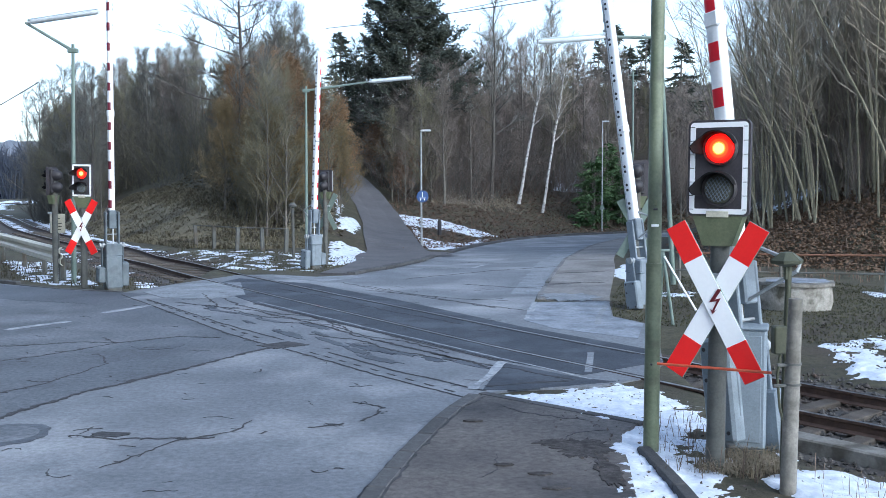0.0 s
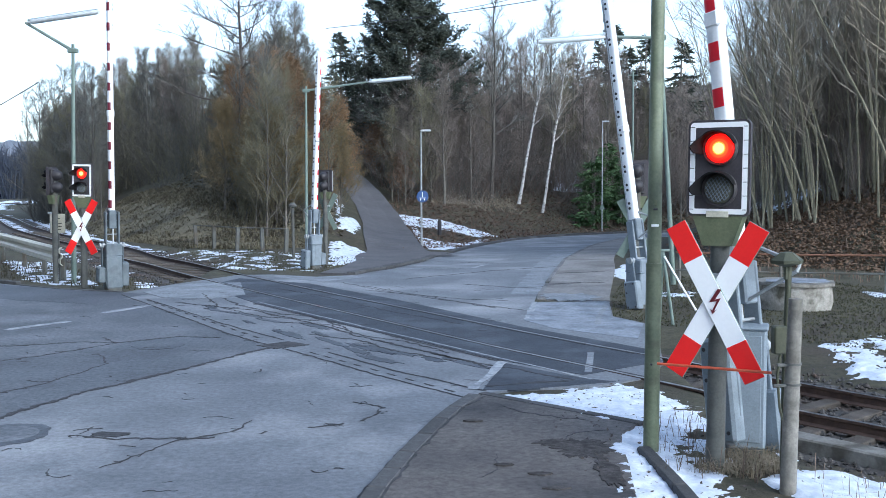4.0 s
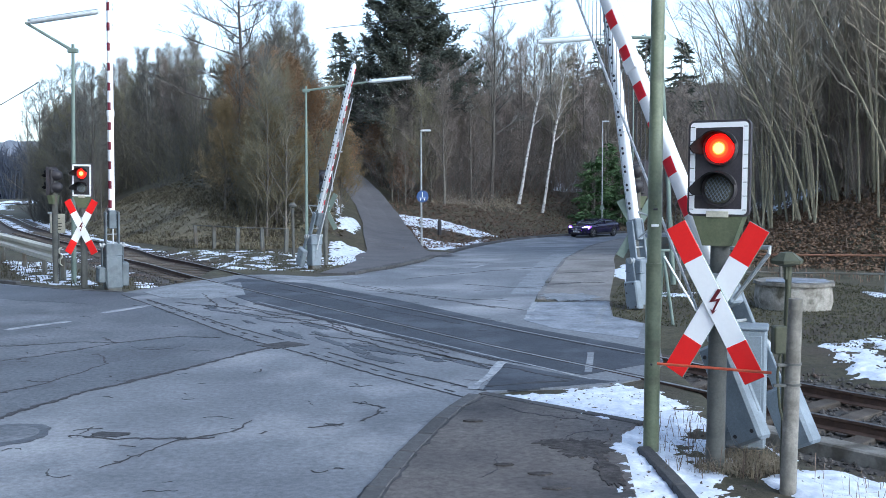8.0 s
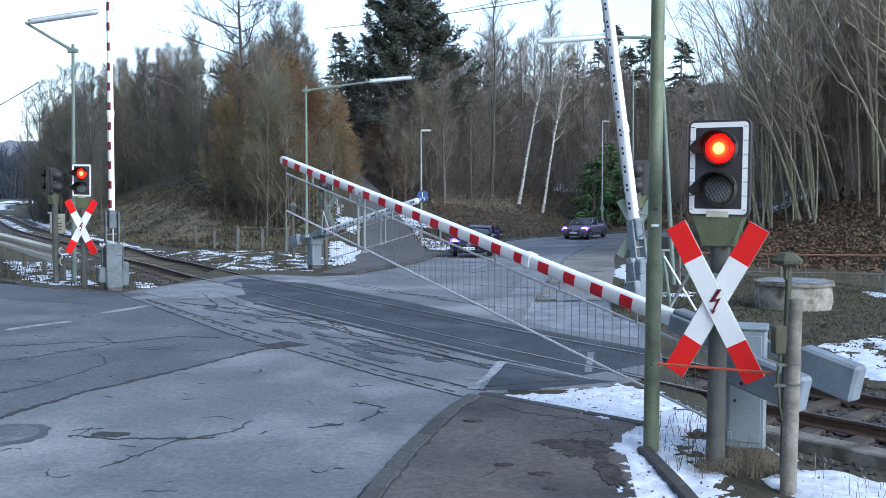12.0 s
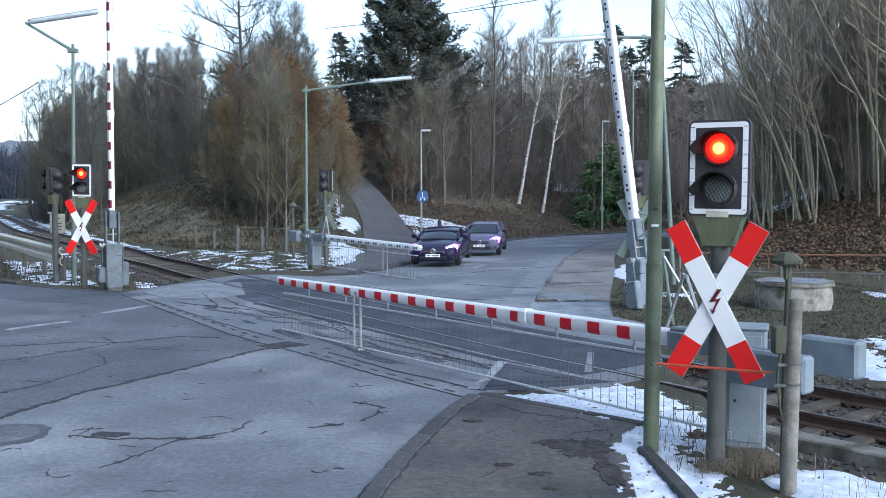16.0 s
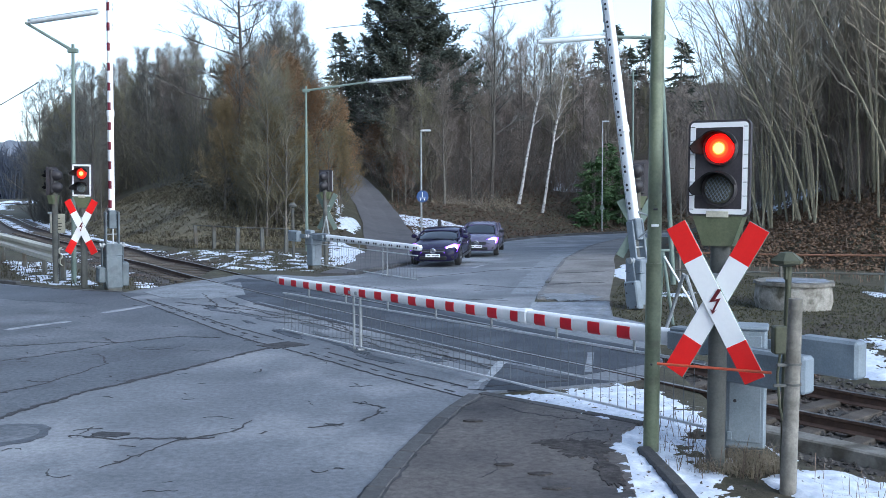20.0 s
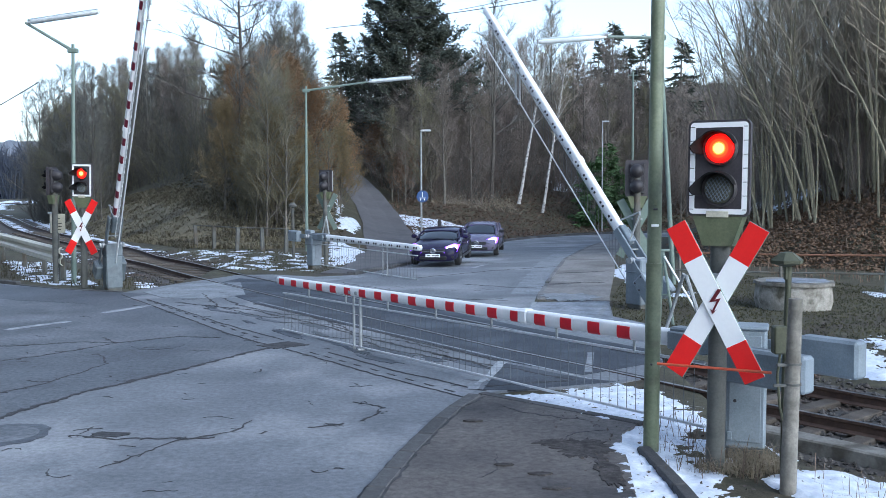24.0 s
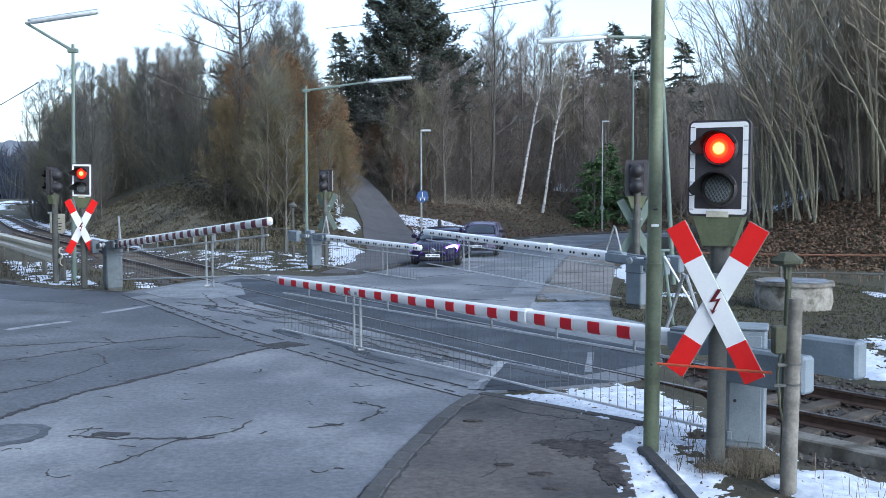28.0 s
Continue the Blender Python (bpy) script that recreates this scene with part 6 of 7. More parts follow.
for i in range(56):
    u = rnd.random()
    x, y = -40.8 + 10.5 * u, 99.5 - 24.5 * u
    brush[i % 2].append((x + rnd.uniform(0, 2), y + rnd.uniform(0, 2), 47 * i, rnd.uniform(1.0, 1.7)))
for i in range(44):
    d = rnd.uniform(86, 106)
    spots[2 + i % 2].append((rnd.uniform(-6, 19) * d / 100, d, 53 * i, rnd.uniform(0.75, 1.15)))
for k in range(4):
    place(KINDS[k], spots[k], False)
for k in range(3):
    place(BRUSH[k], brush[k], False)
# upright trees along the wood's edge above the railway
UPRIGHT = [tree_kind("upright bare tree with close fine twigs", *grow(620 + k, 13, 0.1, 0.12, 44, 0.17, 0.95, 8, 11, 0.75, 0.02), BARK, TWIGPALE if k == 0 else TWIGMID) for k in range(2)]
ups = {0: [], 1: []}
for i in range(40):
    u = (i + rnd.random() * 0.7) / 40
    y = 101 - 27 * u + rnd.uniform(2, 7)
    x = (-0.412 + 0.165 * u) * y
    ups[i % 2].append((x, y, 71 * i, rnd.uniform(0.7, 0.9) * (1.05 - 0.1 * u)))
for k in range(2):
    place(UPRIGHT[k], ups[k], False)
# leafy trees by the short barrier
place(BEECH[0], [(col(-18.4, 57), 57, 10, 0.86), (col(-15.6, 59), 59, 120, 0.84), (col(-13.0, 56), 56, 200, 0.74), (col(-10.8, 61), 61, 100, 0.72), (col(-21.4, 61), 61, 300, 0.74)], False)
place(BEECH[1], [(col(-22.6, 54), 54, 40, 0.66), (col(-17.2, 51), 51, 250, 0.66), (col(-14.4, 52), 52, 330, 0.52), (col(-19.8, 53), 53, 150, 0.6), (col(-10.6, 57), 57, 20, 0.55)], False)
place(RED_SHRUB[0], [(col(-4.6, 74), 74, 0, 1.0), (col(-3.2, 76), 76, 80, 1.15), (col(-6.0, 84), 84, 160, 1.2), (col(-2.2, 77), 77, 30, 0.6), (col(-6.8, 80), 80, 220, 1.3), (col(-1.0, 82), 82, 10, 1.1)], False)
place(tall, [(col(-20.6, 62), 62, 35, 0.98)], False)
place(open_tree, [(col(5.0, 80), 80, 60, 1.05), (col(11.5, 88), 88, 200, 1.0)], False)
birch.matrix_basis = pose(6.2, 79.0, lie(6.2, 79.0) - 0.1, 0, 10.0, 0)
b2 = copy_thing(birch, pose(8.0, 77.4, lie(8.0, 77.4) - 0.1, 0, 8.5, 0))
b2.scale = (0.9, 0.9, 0.88)
# conifers
w, f = grow(603, 19.5, 0.24, 0.2, 95, 0.27, 0.12, 8, 6, 0.5, 0.004)
pine = tree_kind("tall dark pine with ragged crown", w, f, BARK, TWIG, (leaves(f, 77, 85000, 0.1, 0.0, 0.38), NEEDLES, "dark green needles"), name="pine", group="conifers")
pine.matrix_basis = pose(col(-3.2, 80), 80, lie(col(-3.2, 80), 80) - 0.08) @ Matrix.Diagonal((1.3, 1.3, 1.02, 1))
place(conifer(602, 12, 2.2, 0.2, NEEDLES, "slim dark spruce at the skyline", 0.25, 0.8), [(col(-10.5, 84), 84, 0, 0.98), (col(-8.0, 92), 92, 50, 1.0), (col(16, 110), 110, 20, 1.15), (col(19, 100), 100, 80, 1.1), (col(21, 95), 95, 120, 1.2), (col(13.5, 115), 115, 220, 1.0), (col(24.5, 90), 90, 20, 1.2), (col(17.5, 120), 120, 60, 1.35), (col(42, 56), 56, 10, 0.72), (col(44.6, 54), 54, 70, 0.8), (col(46.8, 58), 58, 160, 0.85), (col(44.4, 52), 52, 130, 1.05)], False)
place(conifer(603, 5.6, 1.7, 0.05, NEEDLESGREEN, "bushy green conifer by the bend", 0.2, 1.4), [(col(15.6, 76), 76, 0, 1.0), (col(17.0, 79), 79, 90, 1.1), (col(18.5, 77), 77, 200, 0.8)], False)
# low brush that fills the bank between the stems
fill = []
for i in range(26):
    d = rnd.uniform(36, 50)
    x = rnd.uniform(0.27, 0.5) * d
    if inside(x, d, BANK) and away(x, d, BANK_EDGE) > 4:
        fill.append((x, d, 47 * i, rnd.uniform(0.5, 0.95)))


# the bank on the near side of the bend
def coppice(seed, stems, height):
    """Several slender stems from one stool, leaning one way and forking into fine twigs."""
    rnd = random.Random(seed)
    wood, fine = Mesh(), Mesh()
    for i in range(stems):
        a = rnd.uniform(0, 6.283)
        p = Vector((math.cos(a), math.sin(a), 0)) * rnd.uniform(0.1, 1.3)
        d = Vector((rnd.gauss(-0.06, 0.13), rnd.gauss(0, 0.13), 1)).normalized()
        h = height * rnd.uniform(0.75, 1.1)
        r = rnd.uniform(0.03, 0.062)
        pts, bend = [p - Vector((0, 0, 0.2))], Vector((rnd.gauss(-0.005, 0.028), rnd.gauss(0, 0.025), 0.0))
        for k in range(10):
            p = p + d * h / 10
            d = (d + bend + Vector((rnd.gauss(0, 0.035), rnd.gauss(0, 0.035), 0))).normalized()
            pts.append(p)
        wood.pipe(pts, [r * (1 - 0.085 * k) + 0.006 for k in range(11)], 5)
        for j in range(13):
            u = 0.3 + 0.7 * (j + rnd.random()) / 13
            f = min(9.999, u * 10)
            q = pts[int(f)].lerp(pts[int(f) + 1], f - int(f))
            az = rnd.uniform(0, 6.283)
            e = (d + Vector((math.cos(az), math.sin(az), 0.1)) * rnd.uniform(0.5, 1.2)).normalized()
            ln = rnd.uniform(0.9, 2.6) * (1.25 - 0.7 * u)
            q2 = q + e * ln * 0.5
            q3 = q2 + (e + Vector((rnd.gauss(0, 0.2), rnd.gauss(0, 0.2), 0.25))).normalized() * ln * 0.5
            br = 0.012 + 0.012 * (1 - u)
            fine.tube(q, q2, br, br * 0.75, 3, False)
            fine.tube(q2, q3, br * 0.75, br * 0.4, 3, False)
            for m in range(7):
                v = rnd.uniform(0.2, 1)
                o = q.lerp(q2, v * 2) if v < 0.5 else q2.lerp(q3, v * 2 - 1)
                w = (e + Vector((rnd.gauss(0, 0.5), rnd.gauss(0, 0.5), rnd.gauss(0.2, 0.4)))).normalized()
                o2 = o + w * rnd.uniform(0.3, 0.9)
                fine.tube(o, o2, br * 0.5, br * 0.3, 3, False)
                for g in range(3):
                    t = o.lerp(o2, rnd.uniform(0.2, 1))
                    z = (w + Vector((rnd.gauss(0, 0.6), rnd.gauss(0, 0.6), rnd.gauss(0.2, 0.4)))).normalized() * rnd.uniform(0.2, 0.55)
                    c = w.orthogonal().normalized() * br * 0.35
                    b = w.cross(c)
                    fine.add([t + c, t - c * 0.5 + b * 0.87, t - c * 0.5 - b * 0.87, t + z], [(0, 1, 3), (1, 2, 3), (2, 0, 3)])
    return wood, fine


COPPICE = [tree_kind("clump of slender pale olive stems from one stool", *coppice(640 + k, 5, 11.5), COPPICEBARK, TWIGPALE, group="coppice clumps") for k in range(3)]
stools = {0: [], 1: [], 2: []}
for i in range(54):
    d = rnd.uniform(31, 50)
    u = (i + rnd.random()) / 54
    x = (0.235 + 0.3 * u ** 0.7) * d
    if inside(x, d, BANK) and away(x, d, BANK_EDGE) > 2.4:
        stools[i % 3].append((x, d, rnd.uniform(-35, 35), rnd.uniform(0.8, 1.15)))
for k in range(3):
    place(COPPICE[k], stools[k], False)
place(BRUSH[2], fill, True)
slim = {i: [] for i in range(4)}
bb = {i: [] for i in range(3)}
for i in range(185):
    d = rnd.uniform(27, 62)
    s = rnd.uniform(21, 62) if i % 2 else rnd.uniform(34, 62)
    x = s * d / 100
    if not inside(x, d, BANK):
        continue
    far = away(x, d, BANK_EDGE)
    if far < 1.6:
        continue
    if far > 2.2 and rnd.random() < 0.3:
        slim[rnd.randrange(4)].append((x, d, rnd.uniform(0, 360), rnd.uniform(0.75, 1.15)))
    else:
        if rnd.random() < 0.5:
            bb[rnd.randrange(3)].append((x, d, rnd.uniform(0, 360), rnd.uniform(0.3, 0.6)))
for k in range(4):
    place(SLIM[k], slim[k], False)
for k in range(3):
    place(BRUSH[k], bb[k], True)


# ---- woodland behind, and the far hills ----
def ridge(name, pts, base, heights, mat, label, seed, bump):
    """A long wooded rise with an uneven top."""
    rnd = random.Random(seed)
    me = Mesh()
    line = smooth_line(pts, 1.2 if bump < 3 else 6)
    rows = 9
    for i, p in enumerate(line):
        t = i / len(line) * (len(heights) - 1)
        h = heights[int(t)] + (heights[min(int(t) + 1, len(heights) - 1)] - heights[int(t)]) * (t - int(t))
        for k in range(rows):
            u = k / (rows - 1)
            z = base + (h + bump * noise.noise((i * 0.45, seed, 0)) + bump * 0.6 * noise.noise((i * 1.4, seed, 2))) * u
            me.v.append((p.x + bump * noise.noise((i * 0.5, k, 1)), p.y + bump * 2.2 * u + bump * noise.noise((i * 0.7, k * 0.9, 5)), z))
    for i in range(len(line) - 1):
        o = i * rows
        me.f += [(o + k, o + rows + k, o + rows + k + 1, o + k + 1) for k in range(rows - 1)]
    tagged(part(name, me, mat), label, "woodland", kind="stuff")


ridge("far_woods", [(-46, 122), (-30, 116), (-12, 116), (10, 122), (40, 116), (75, 104), (95, 70)], 4.0, [3, 7, 10, 11, 11, 9.5, 8, 8], FARWOOD, "dense brown winter woodland on the rise", 7, 0.9)
ridge("bank_woods", [(20, 72), (34, 66), (44, 54), (52, 40), (56, 22)], 0.0, [3.5, 5, 7, 9.5, 11], OLIVEWOOD, "dense olive-brown winter woodland on the bank", 9, 0.8)
ridge("valley_woods", [(-330, 430), (-210, 410), (-120, 390), (-80, 360)], -2, [10, 12, 12, 12], HAZETREES, "distant leafless woodland in the valley, tinted blue for haze", 12, 1.6)
ridge("distant_hills", [(-1500, 1300), (-900, 1420), (-300, 1450), (300, 1450), (1200, 1300)], -10, [70, 80, 84, 80, 60], HAZEWOOD, "distant hills tinted pale blue for haze", 15, 3)


def thicket(poly, count, hmin, hmax, r, mat, label, seed, lean=0.4, forks=5):
    """Close-set bare stems that fork."""
    rnd = random.Random(seed)
    me = Mesh()
    xs, ys = [p[0] for p in poly], [p[1] for p in poly]
    for i in range(count):
        x, y = rnd.uniform(min(xs), max(xs)), rnd.uniform(min(ys), max(ys))
        if not inside(x, y, poly) or away(x, y, PATH_MID) < 2.2 or (x < -11 and y < 80 and away(x, y, HILL_EDGE) < 6.5 + 2.5 * noise.noise((x * 0.2, y * 0.2, 1))):
            continue
        h = rnd.uniform(hmin, hmax)
        d = Vector((rnd.gauss(0, lean), rnd.gauss(0, lean), 1)).normalized()
        o = Vector((x, y, lie(x, y) - 0.1))
        for k in range(forks + 1):
            e = d if k == 0 else (d + Vector((rnd.gauss(0, 0.8), rnd.gauss(0, 0.8), rnd.gauss(0, 0.3)))).normalized()
            q = o if k == 0 else o + d * h * rnd.uniform(0.15, 0.8)
            ln = h if k == 0 else h * rnd.uniform(0.12, 0.4)
            rr = r * rnd.uniform(0.6, 1.3) * (1 if k == 0 else 0.6)
            a = e.orthogonal().normalized() * rr
            b = e.cross(a)
            me.add([q + a, q - a * 0.5 + b * 0.87, q - a * 0.5 - b * 0.87, q + e * ln], [(0, 1, 3), (1, 2, 3), (2, 0, 3)])
    tagged(part("thicket", me, mat), label, "thicket", kind="stuff")


SLOPE = [(-36, 90), (-25, 67), (-15, 54), (-8, 50), (-8, 60), (-12, 78), (-30, 105)]
thicket(SLOPE, 3800, 1.5, 8.0, 0.02, TWIGDARK, "dense grey-brown thicket of bare stems", 1)
thicket(SLOPE, 2600, 1.0, 6.5, 0.018, TWIGOLIVE, "olive undergrowth of bare stems", 21, 0.5)
thicket(SLOPE, 1700, 1.0, 6.0, 0.016, TWIGOLIVE, "olive undergrowth of bare stems", 22, 0.5)
REAR = [(-7, 80), (-2, 75), (3, 76), (6, 83), (10, 83), (14, 80), (18, 80), (30, 82), (30, 108), (-12, 108)]
thicket(REAR, 5000, 1.5, 8.0, 0.024, TWIGMID, "dense grey-brown thicket of bare stems", 2)
thicket(REAR, 3600, 1.0, 6.0, 0.02, TWIG, "brown undergrowth of bare stems", 23, 0.5)
thicket(REAR, 2000, 1.0, 4.5, 0.02, TWIGRED, "reddish undergrowth of bare stems", 24, 0.5)
NEARBANK = [(13.5, 47), (14.5, 38), (18, 33), (26, 27), (44, 30), (40, 60), (18, 64)]
thicket(NEARBANK, 3000, 1.2, 8.5, 0.013, TWIGMID, "close pale saplings on the bank", 3, 0.28)
thicket(NEARBANK, 1300, 0.6, 2.6, 0.012, TWIG, "dark brambles on the bank", 25, 0.6)
thicket(NEARBANK, 4200, 0.8, 6.0, 0.011, TWIGPALE, "pale fine saplings on the bank", 26, 0.4, 8)
thicket([(-46, 116), (-37, 90), (-28, 75), (-22, 68), (-24, 84), (-32, 112)], 4200, 2, 9.5, 0.024, TWIGDARK, "dense grey-brown thicket of bare stems", 5)
thicket([(-41.5, 101), (-36.6, 86.2), (-30.5, 74.8), (-27, 74), (-33, 90), (-39, 106)], 5000, 1.5, 9, 0.022, TWIGDARK, "dense grey-brown thicket at the wood's edge", 28)
thicket([(-20, 109), (30, 109), (60, 100), (62, 110), (30, 117), (-20, 117)], 3600, 4, 11, 0.032, TWIGMID, "bare treetops along the crest", 29, 0.3)
thicket([(32, 62), (44, 52), (52, 38), (56, 40), (48, 56), (36, 67)], 500, 3, 8, 0.018, TWIGPALE, "bare treetops along the bank", 30, 0.3)
thicket([(-17, 55), (-9, 50), (-8, 54), (-14, 62)], 1300, 2, 6.5, 0.014, TWIGOLIVE, "brown upright saplings by the path", 4, 0.2)
thicket([(-190, 300), (-100, 230), (-86, 250), (-84, 330), (-150, 400)], 4200, 8, 17, 0.3, HAZETREES, "distant leafless valley trees tinted bluish for haze", 27, 0.15)

thicket([(-1, 73.5), (6, 75), (6.5, 78), (-1, 77)], 260, 0.8, 2.4, 0.013, TWIGPALE, "pale fallen branches tangled on the slope", 33, 1.6, 7)
# Added ridge outside the view; it blocks sky light from the left side.
ridge("unseen_shade_woods", [(-8, -24), (-11, -10), (-13.5, 8), (-22, 24), (-46, 44), (-80, 62)], 0.0, [15, 17, 17, 16, 13, 11], FARWOOD, "unseen wooded rise added to shade the left side", 35, 0.9)


# ---- snow, grass and leaves ----
def top_of(x, y):
    z = lie(x, y)
    if inside(x, y, ROAD_NEAR):
        return -0.01
    d = 0 if inside(x, y, WALK_NEAR) else away(x, y, WALK_NEAR, True)
    if d < 0.6:
        return 0.035 + (min(z, 0.035) - 0.035) * d / 0.6 if d else 0.035
    return z


def snow_patch(poly, thick, hole, seed, step=0.12, freq=2.2):
    """Thin old snow with ragged edges and bare spots."""
    xs, ys = [p[0] for p in poly], [p[1] for p in poly]
    nx, ny = int((max(xs) - min(xs)) / step) + 2, int((max(ys) - min(ys)) / step) + 2
    idx, me = {}, Mesh()
    for j in range(ny):
        for i in range(nx):
            x, y = min(xs) + i * step, min(ys) + j * step
            if not inside(x, y, poly):
                continue
            e = min(1, away(x, y, poly, True) / 0.45)
            n = noise.noise((x * freq, y * freq, seed)) + 0.6 * noise.noise((x * freq * 2.7, y * freq * 2.7, seed + 5)) + 0.4 * noise.noise((x * freq * 6.5, y * freq * 6.5, seed + 9))
            idx[i, j] = len(me.v)
            me.v.append((x, y, top_of(x, y) + thick * (e * 1.6 - 0.75 - hole * 0.6 + n * 0.95)))
    for (i, j), k in idx.items():
        if (i + 1, j) in idx and (i, j + 1) in idx and (i + 1, j + 1) in idx:
            me.f.append((k, idx[i + 1, j], idx[i + 1, j + 1], idx[i, j + 1]))
    if me.f:
        tagged(part("snow", me, SNOW, smooth=70), "patchy old snow on the ground", "snow", kind="stuff")


snow_patch([(0.6, 13.1), (2.2, 13.8), (2.9, 14.0), (3.5, 12.7), (3.5, 11.2), (2.6, 10.4), (2.0, 11.0), (1.2, 12.0)], 0.04, 0.5, 1, 0.05, 3.0)
snow_patch([(1.15, 6.9), (1.3, 9.0), (1.45, 10.4), (1.9, 11.1), (3.2, 11.2), (3.5, 10.2), (3.1, 9.3), (2.9, 7.0)], 0.03, 1.05, 2, 0.035, 4.0)
snow_patch([(2.6, 6.6), (2.9, 9.3), (3.5, 10.0), (4.1, 10.2), (5.6, 8.8), (6.2, 6.6)], 0.045, 0.2, 3, 0.05, 3.0)
snow_patch([(3.4, 10.2), (3.5, 11.4), (4.2, 10.8), (4.0, 10.1)], 0.04, 0.3, 4, 0.06)
snow_patch([(6.0, 14.6), (6.4, 17.0), (8.2, 18.6), (13, 16.5), (11, 12.5), (7.7, 12.9)], 0.05, 1.0, 5, 0.06, 2.6)
snow_patch([(-10.6, 36.8), (-7.8, 33.3), (-6.6, 32.2), (-5.2, 32.6), (-4.4, 31.9), (-3.9, 33.0), (-3.6, 36.5), (-4.2, 42.0), (-9.0, 43.5), (-13.5, 45.5), (-12.5, 40.5)], 0.06, 1.75, 6, 0.1, 1.3)
snow_patch([(-6.08, 48.60), (-5.30, 49.60), (-3.97, 48.60), (-2.88, 45.40), (-2.96, 39.00), (-3.81, 35.20), (-4.31, 34.40)], 0.06, 0.95, 61, 0.08, 2.6)
snow_patch([(-8.9, 26.8), (-8.1, 29.5), (-9.8, 32.8), (-10.9, 33.6), (-9.6, 28.5)], 0.05, 1.4, 7, 0.1, 2.0)
snow_patch([(-13.2, 29.3), (-11.0, 27.4), (-9.6, 26.8), (-9.8, 28.5), (-14.6, 37.0), (-19, 40.5)], 0.06, 1.4, 8, 0.1, 1.6)
snow_patch([(-3.9, 69.5), (-2.3, 69.0), (0.3, 68.3), (2.6, 67.2), (4.7, 66.8), (2.4, 64.4), (-0.2, 64.6), (-1.7, 64.0), (-2.8, 64.6)], 0.07, 0.3, 11, 0.16, 1.6)
snow_patch([(-2.3, 64.2), (-1.3, 64.0), (-1.0, 59.2), (0.6, 58.9), (2.1, 63.2), (3.6, 64.8), (1.2, 54.5), (0.3, 50.2), (-1.0, 50.5), (-1.5, 54.2), (-1.95, 59.8)], 0.07, 0.3, 12, 0.16, 1.5)
snow_patch([(-7.68, 66.40), (-7.04, 67.00), (-6.04, 62.20), (-5.66, 55.60), (-6.24, 53.80)], 0.07, 1.0, 13, 0.1, 2.4)
snow_patch([(-6.28, 53.60), (-5.86, 58.20), (-5.13, 59.20), (-4.50, 56.00), (-4.39, 50.60), (-5.14, 51.00), (-5.94, 51.20)], 0.07, 0.8, 17, 0.09, 2.6)


def snow_along(o0, o1, x0, x1, hole, seed):
    """Snow lying along the track between two distances from its middle."""
    me = Mesh()
    rows = 7
    line = smooth_line([p for p in TRACK_MID if x0 - 16 < p[0] < x1 + 3], 0.25)
    line = [p for p in line if x0 < p.x < x1]
    for i, p in enumerate(line):
        d = (line[min(i + 1, len(line) - 1)] - line[max(i - 1, 0)]).normalized()
        nv = Vector((d.y, -d.x))
        for k in range(rows):
            u = k / (rows - 1)
            q = p + nv * (o0 + (o1 - o0) * u)
            n = noise.noise((q.x * 1.1, q.y * 1.1, seed)) + 0.5 * noise.noise((q.x * 3.1, q.y * 3.1, seed))
            me.v.append((q.x, q.y, -0.19 + 0.05 * (min(1, 4 * u, 4 * (1 - u)) * 1.5 - 0.8 - hole + n)))
    for i in range(len(line) - 1):
        o = i * rows
        me.f += [(o + k, o + k + 1, o + rows + k + 1, o + rows + k) for k in range(rows - 1)]
    tagged(part("snow", me, SNOW, smooth=70), "old snow lying along the track", "snow", kind="stuff")


snow_along(-0.65, 0.65, -60, -14, 0.95, 31)
snow_along(0.9, 2.6, -60, -9, 1.1, 32)
snow_along(-2.7, -0.9, -60, -10, 1.1, 33)
snow_along(-5.5, -2.7, -70, -24, 0.3, 34)
snow_patch([(-58, 124), (-54, 122), (-68, 152), (-75, 195), (-74, 245), (-86, 245), (-86, 195), (-76, 150)], 0.16, 0.1, 18, 1.5, 0.2)
snow_patch([(5.1, 27.8), (5.0, 30.5), (6.4, 36), (7.4, 37.5), (6.6, 31), (5.8, 27)], 0.06, 0.75, 14, 0.15, 1.6)
snow_patch([(4.9, 24.2), (6.5, 24.2), (7.2, 26), (5.5, 26.5)], 0.05, 1.0, 15, 0.12, 2.0)
snow_patch([(15.0, 47.5), (17.0, 46.6), (21.5, 46.5), (21.0, 50.5), (16.0, 51.5)], 0.14, 0.2, 19, 0.25, 0.9)
snow_patch([(13.6, 41.6), (15.4, 41.0), (18.4, 43.0), (18.9, 45.8), (15.0, 45.4)], 0.12, 0.5, 21, 0.12, 1.6)
snow_patch([(9.5, 86), (14.5, 86), (15.5, 99), (10.5, 99)], 0.16, 0.6, 20, 0.35, 0.7)
snow_patch([(10.5, 24.2), (16, 21.5), (16.5, 22.8), (11, 26)], 0.05, 0.7, 16, 0.2, 1.0)


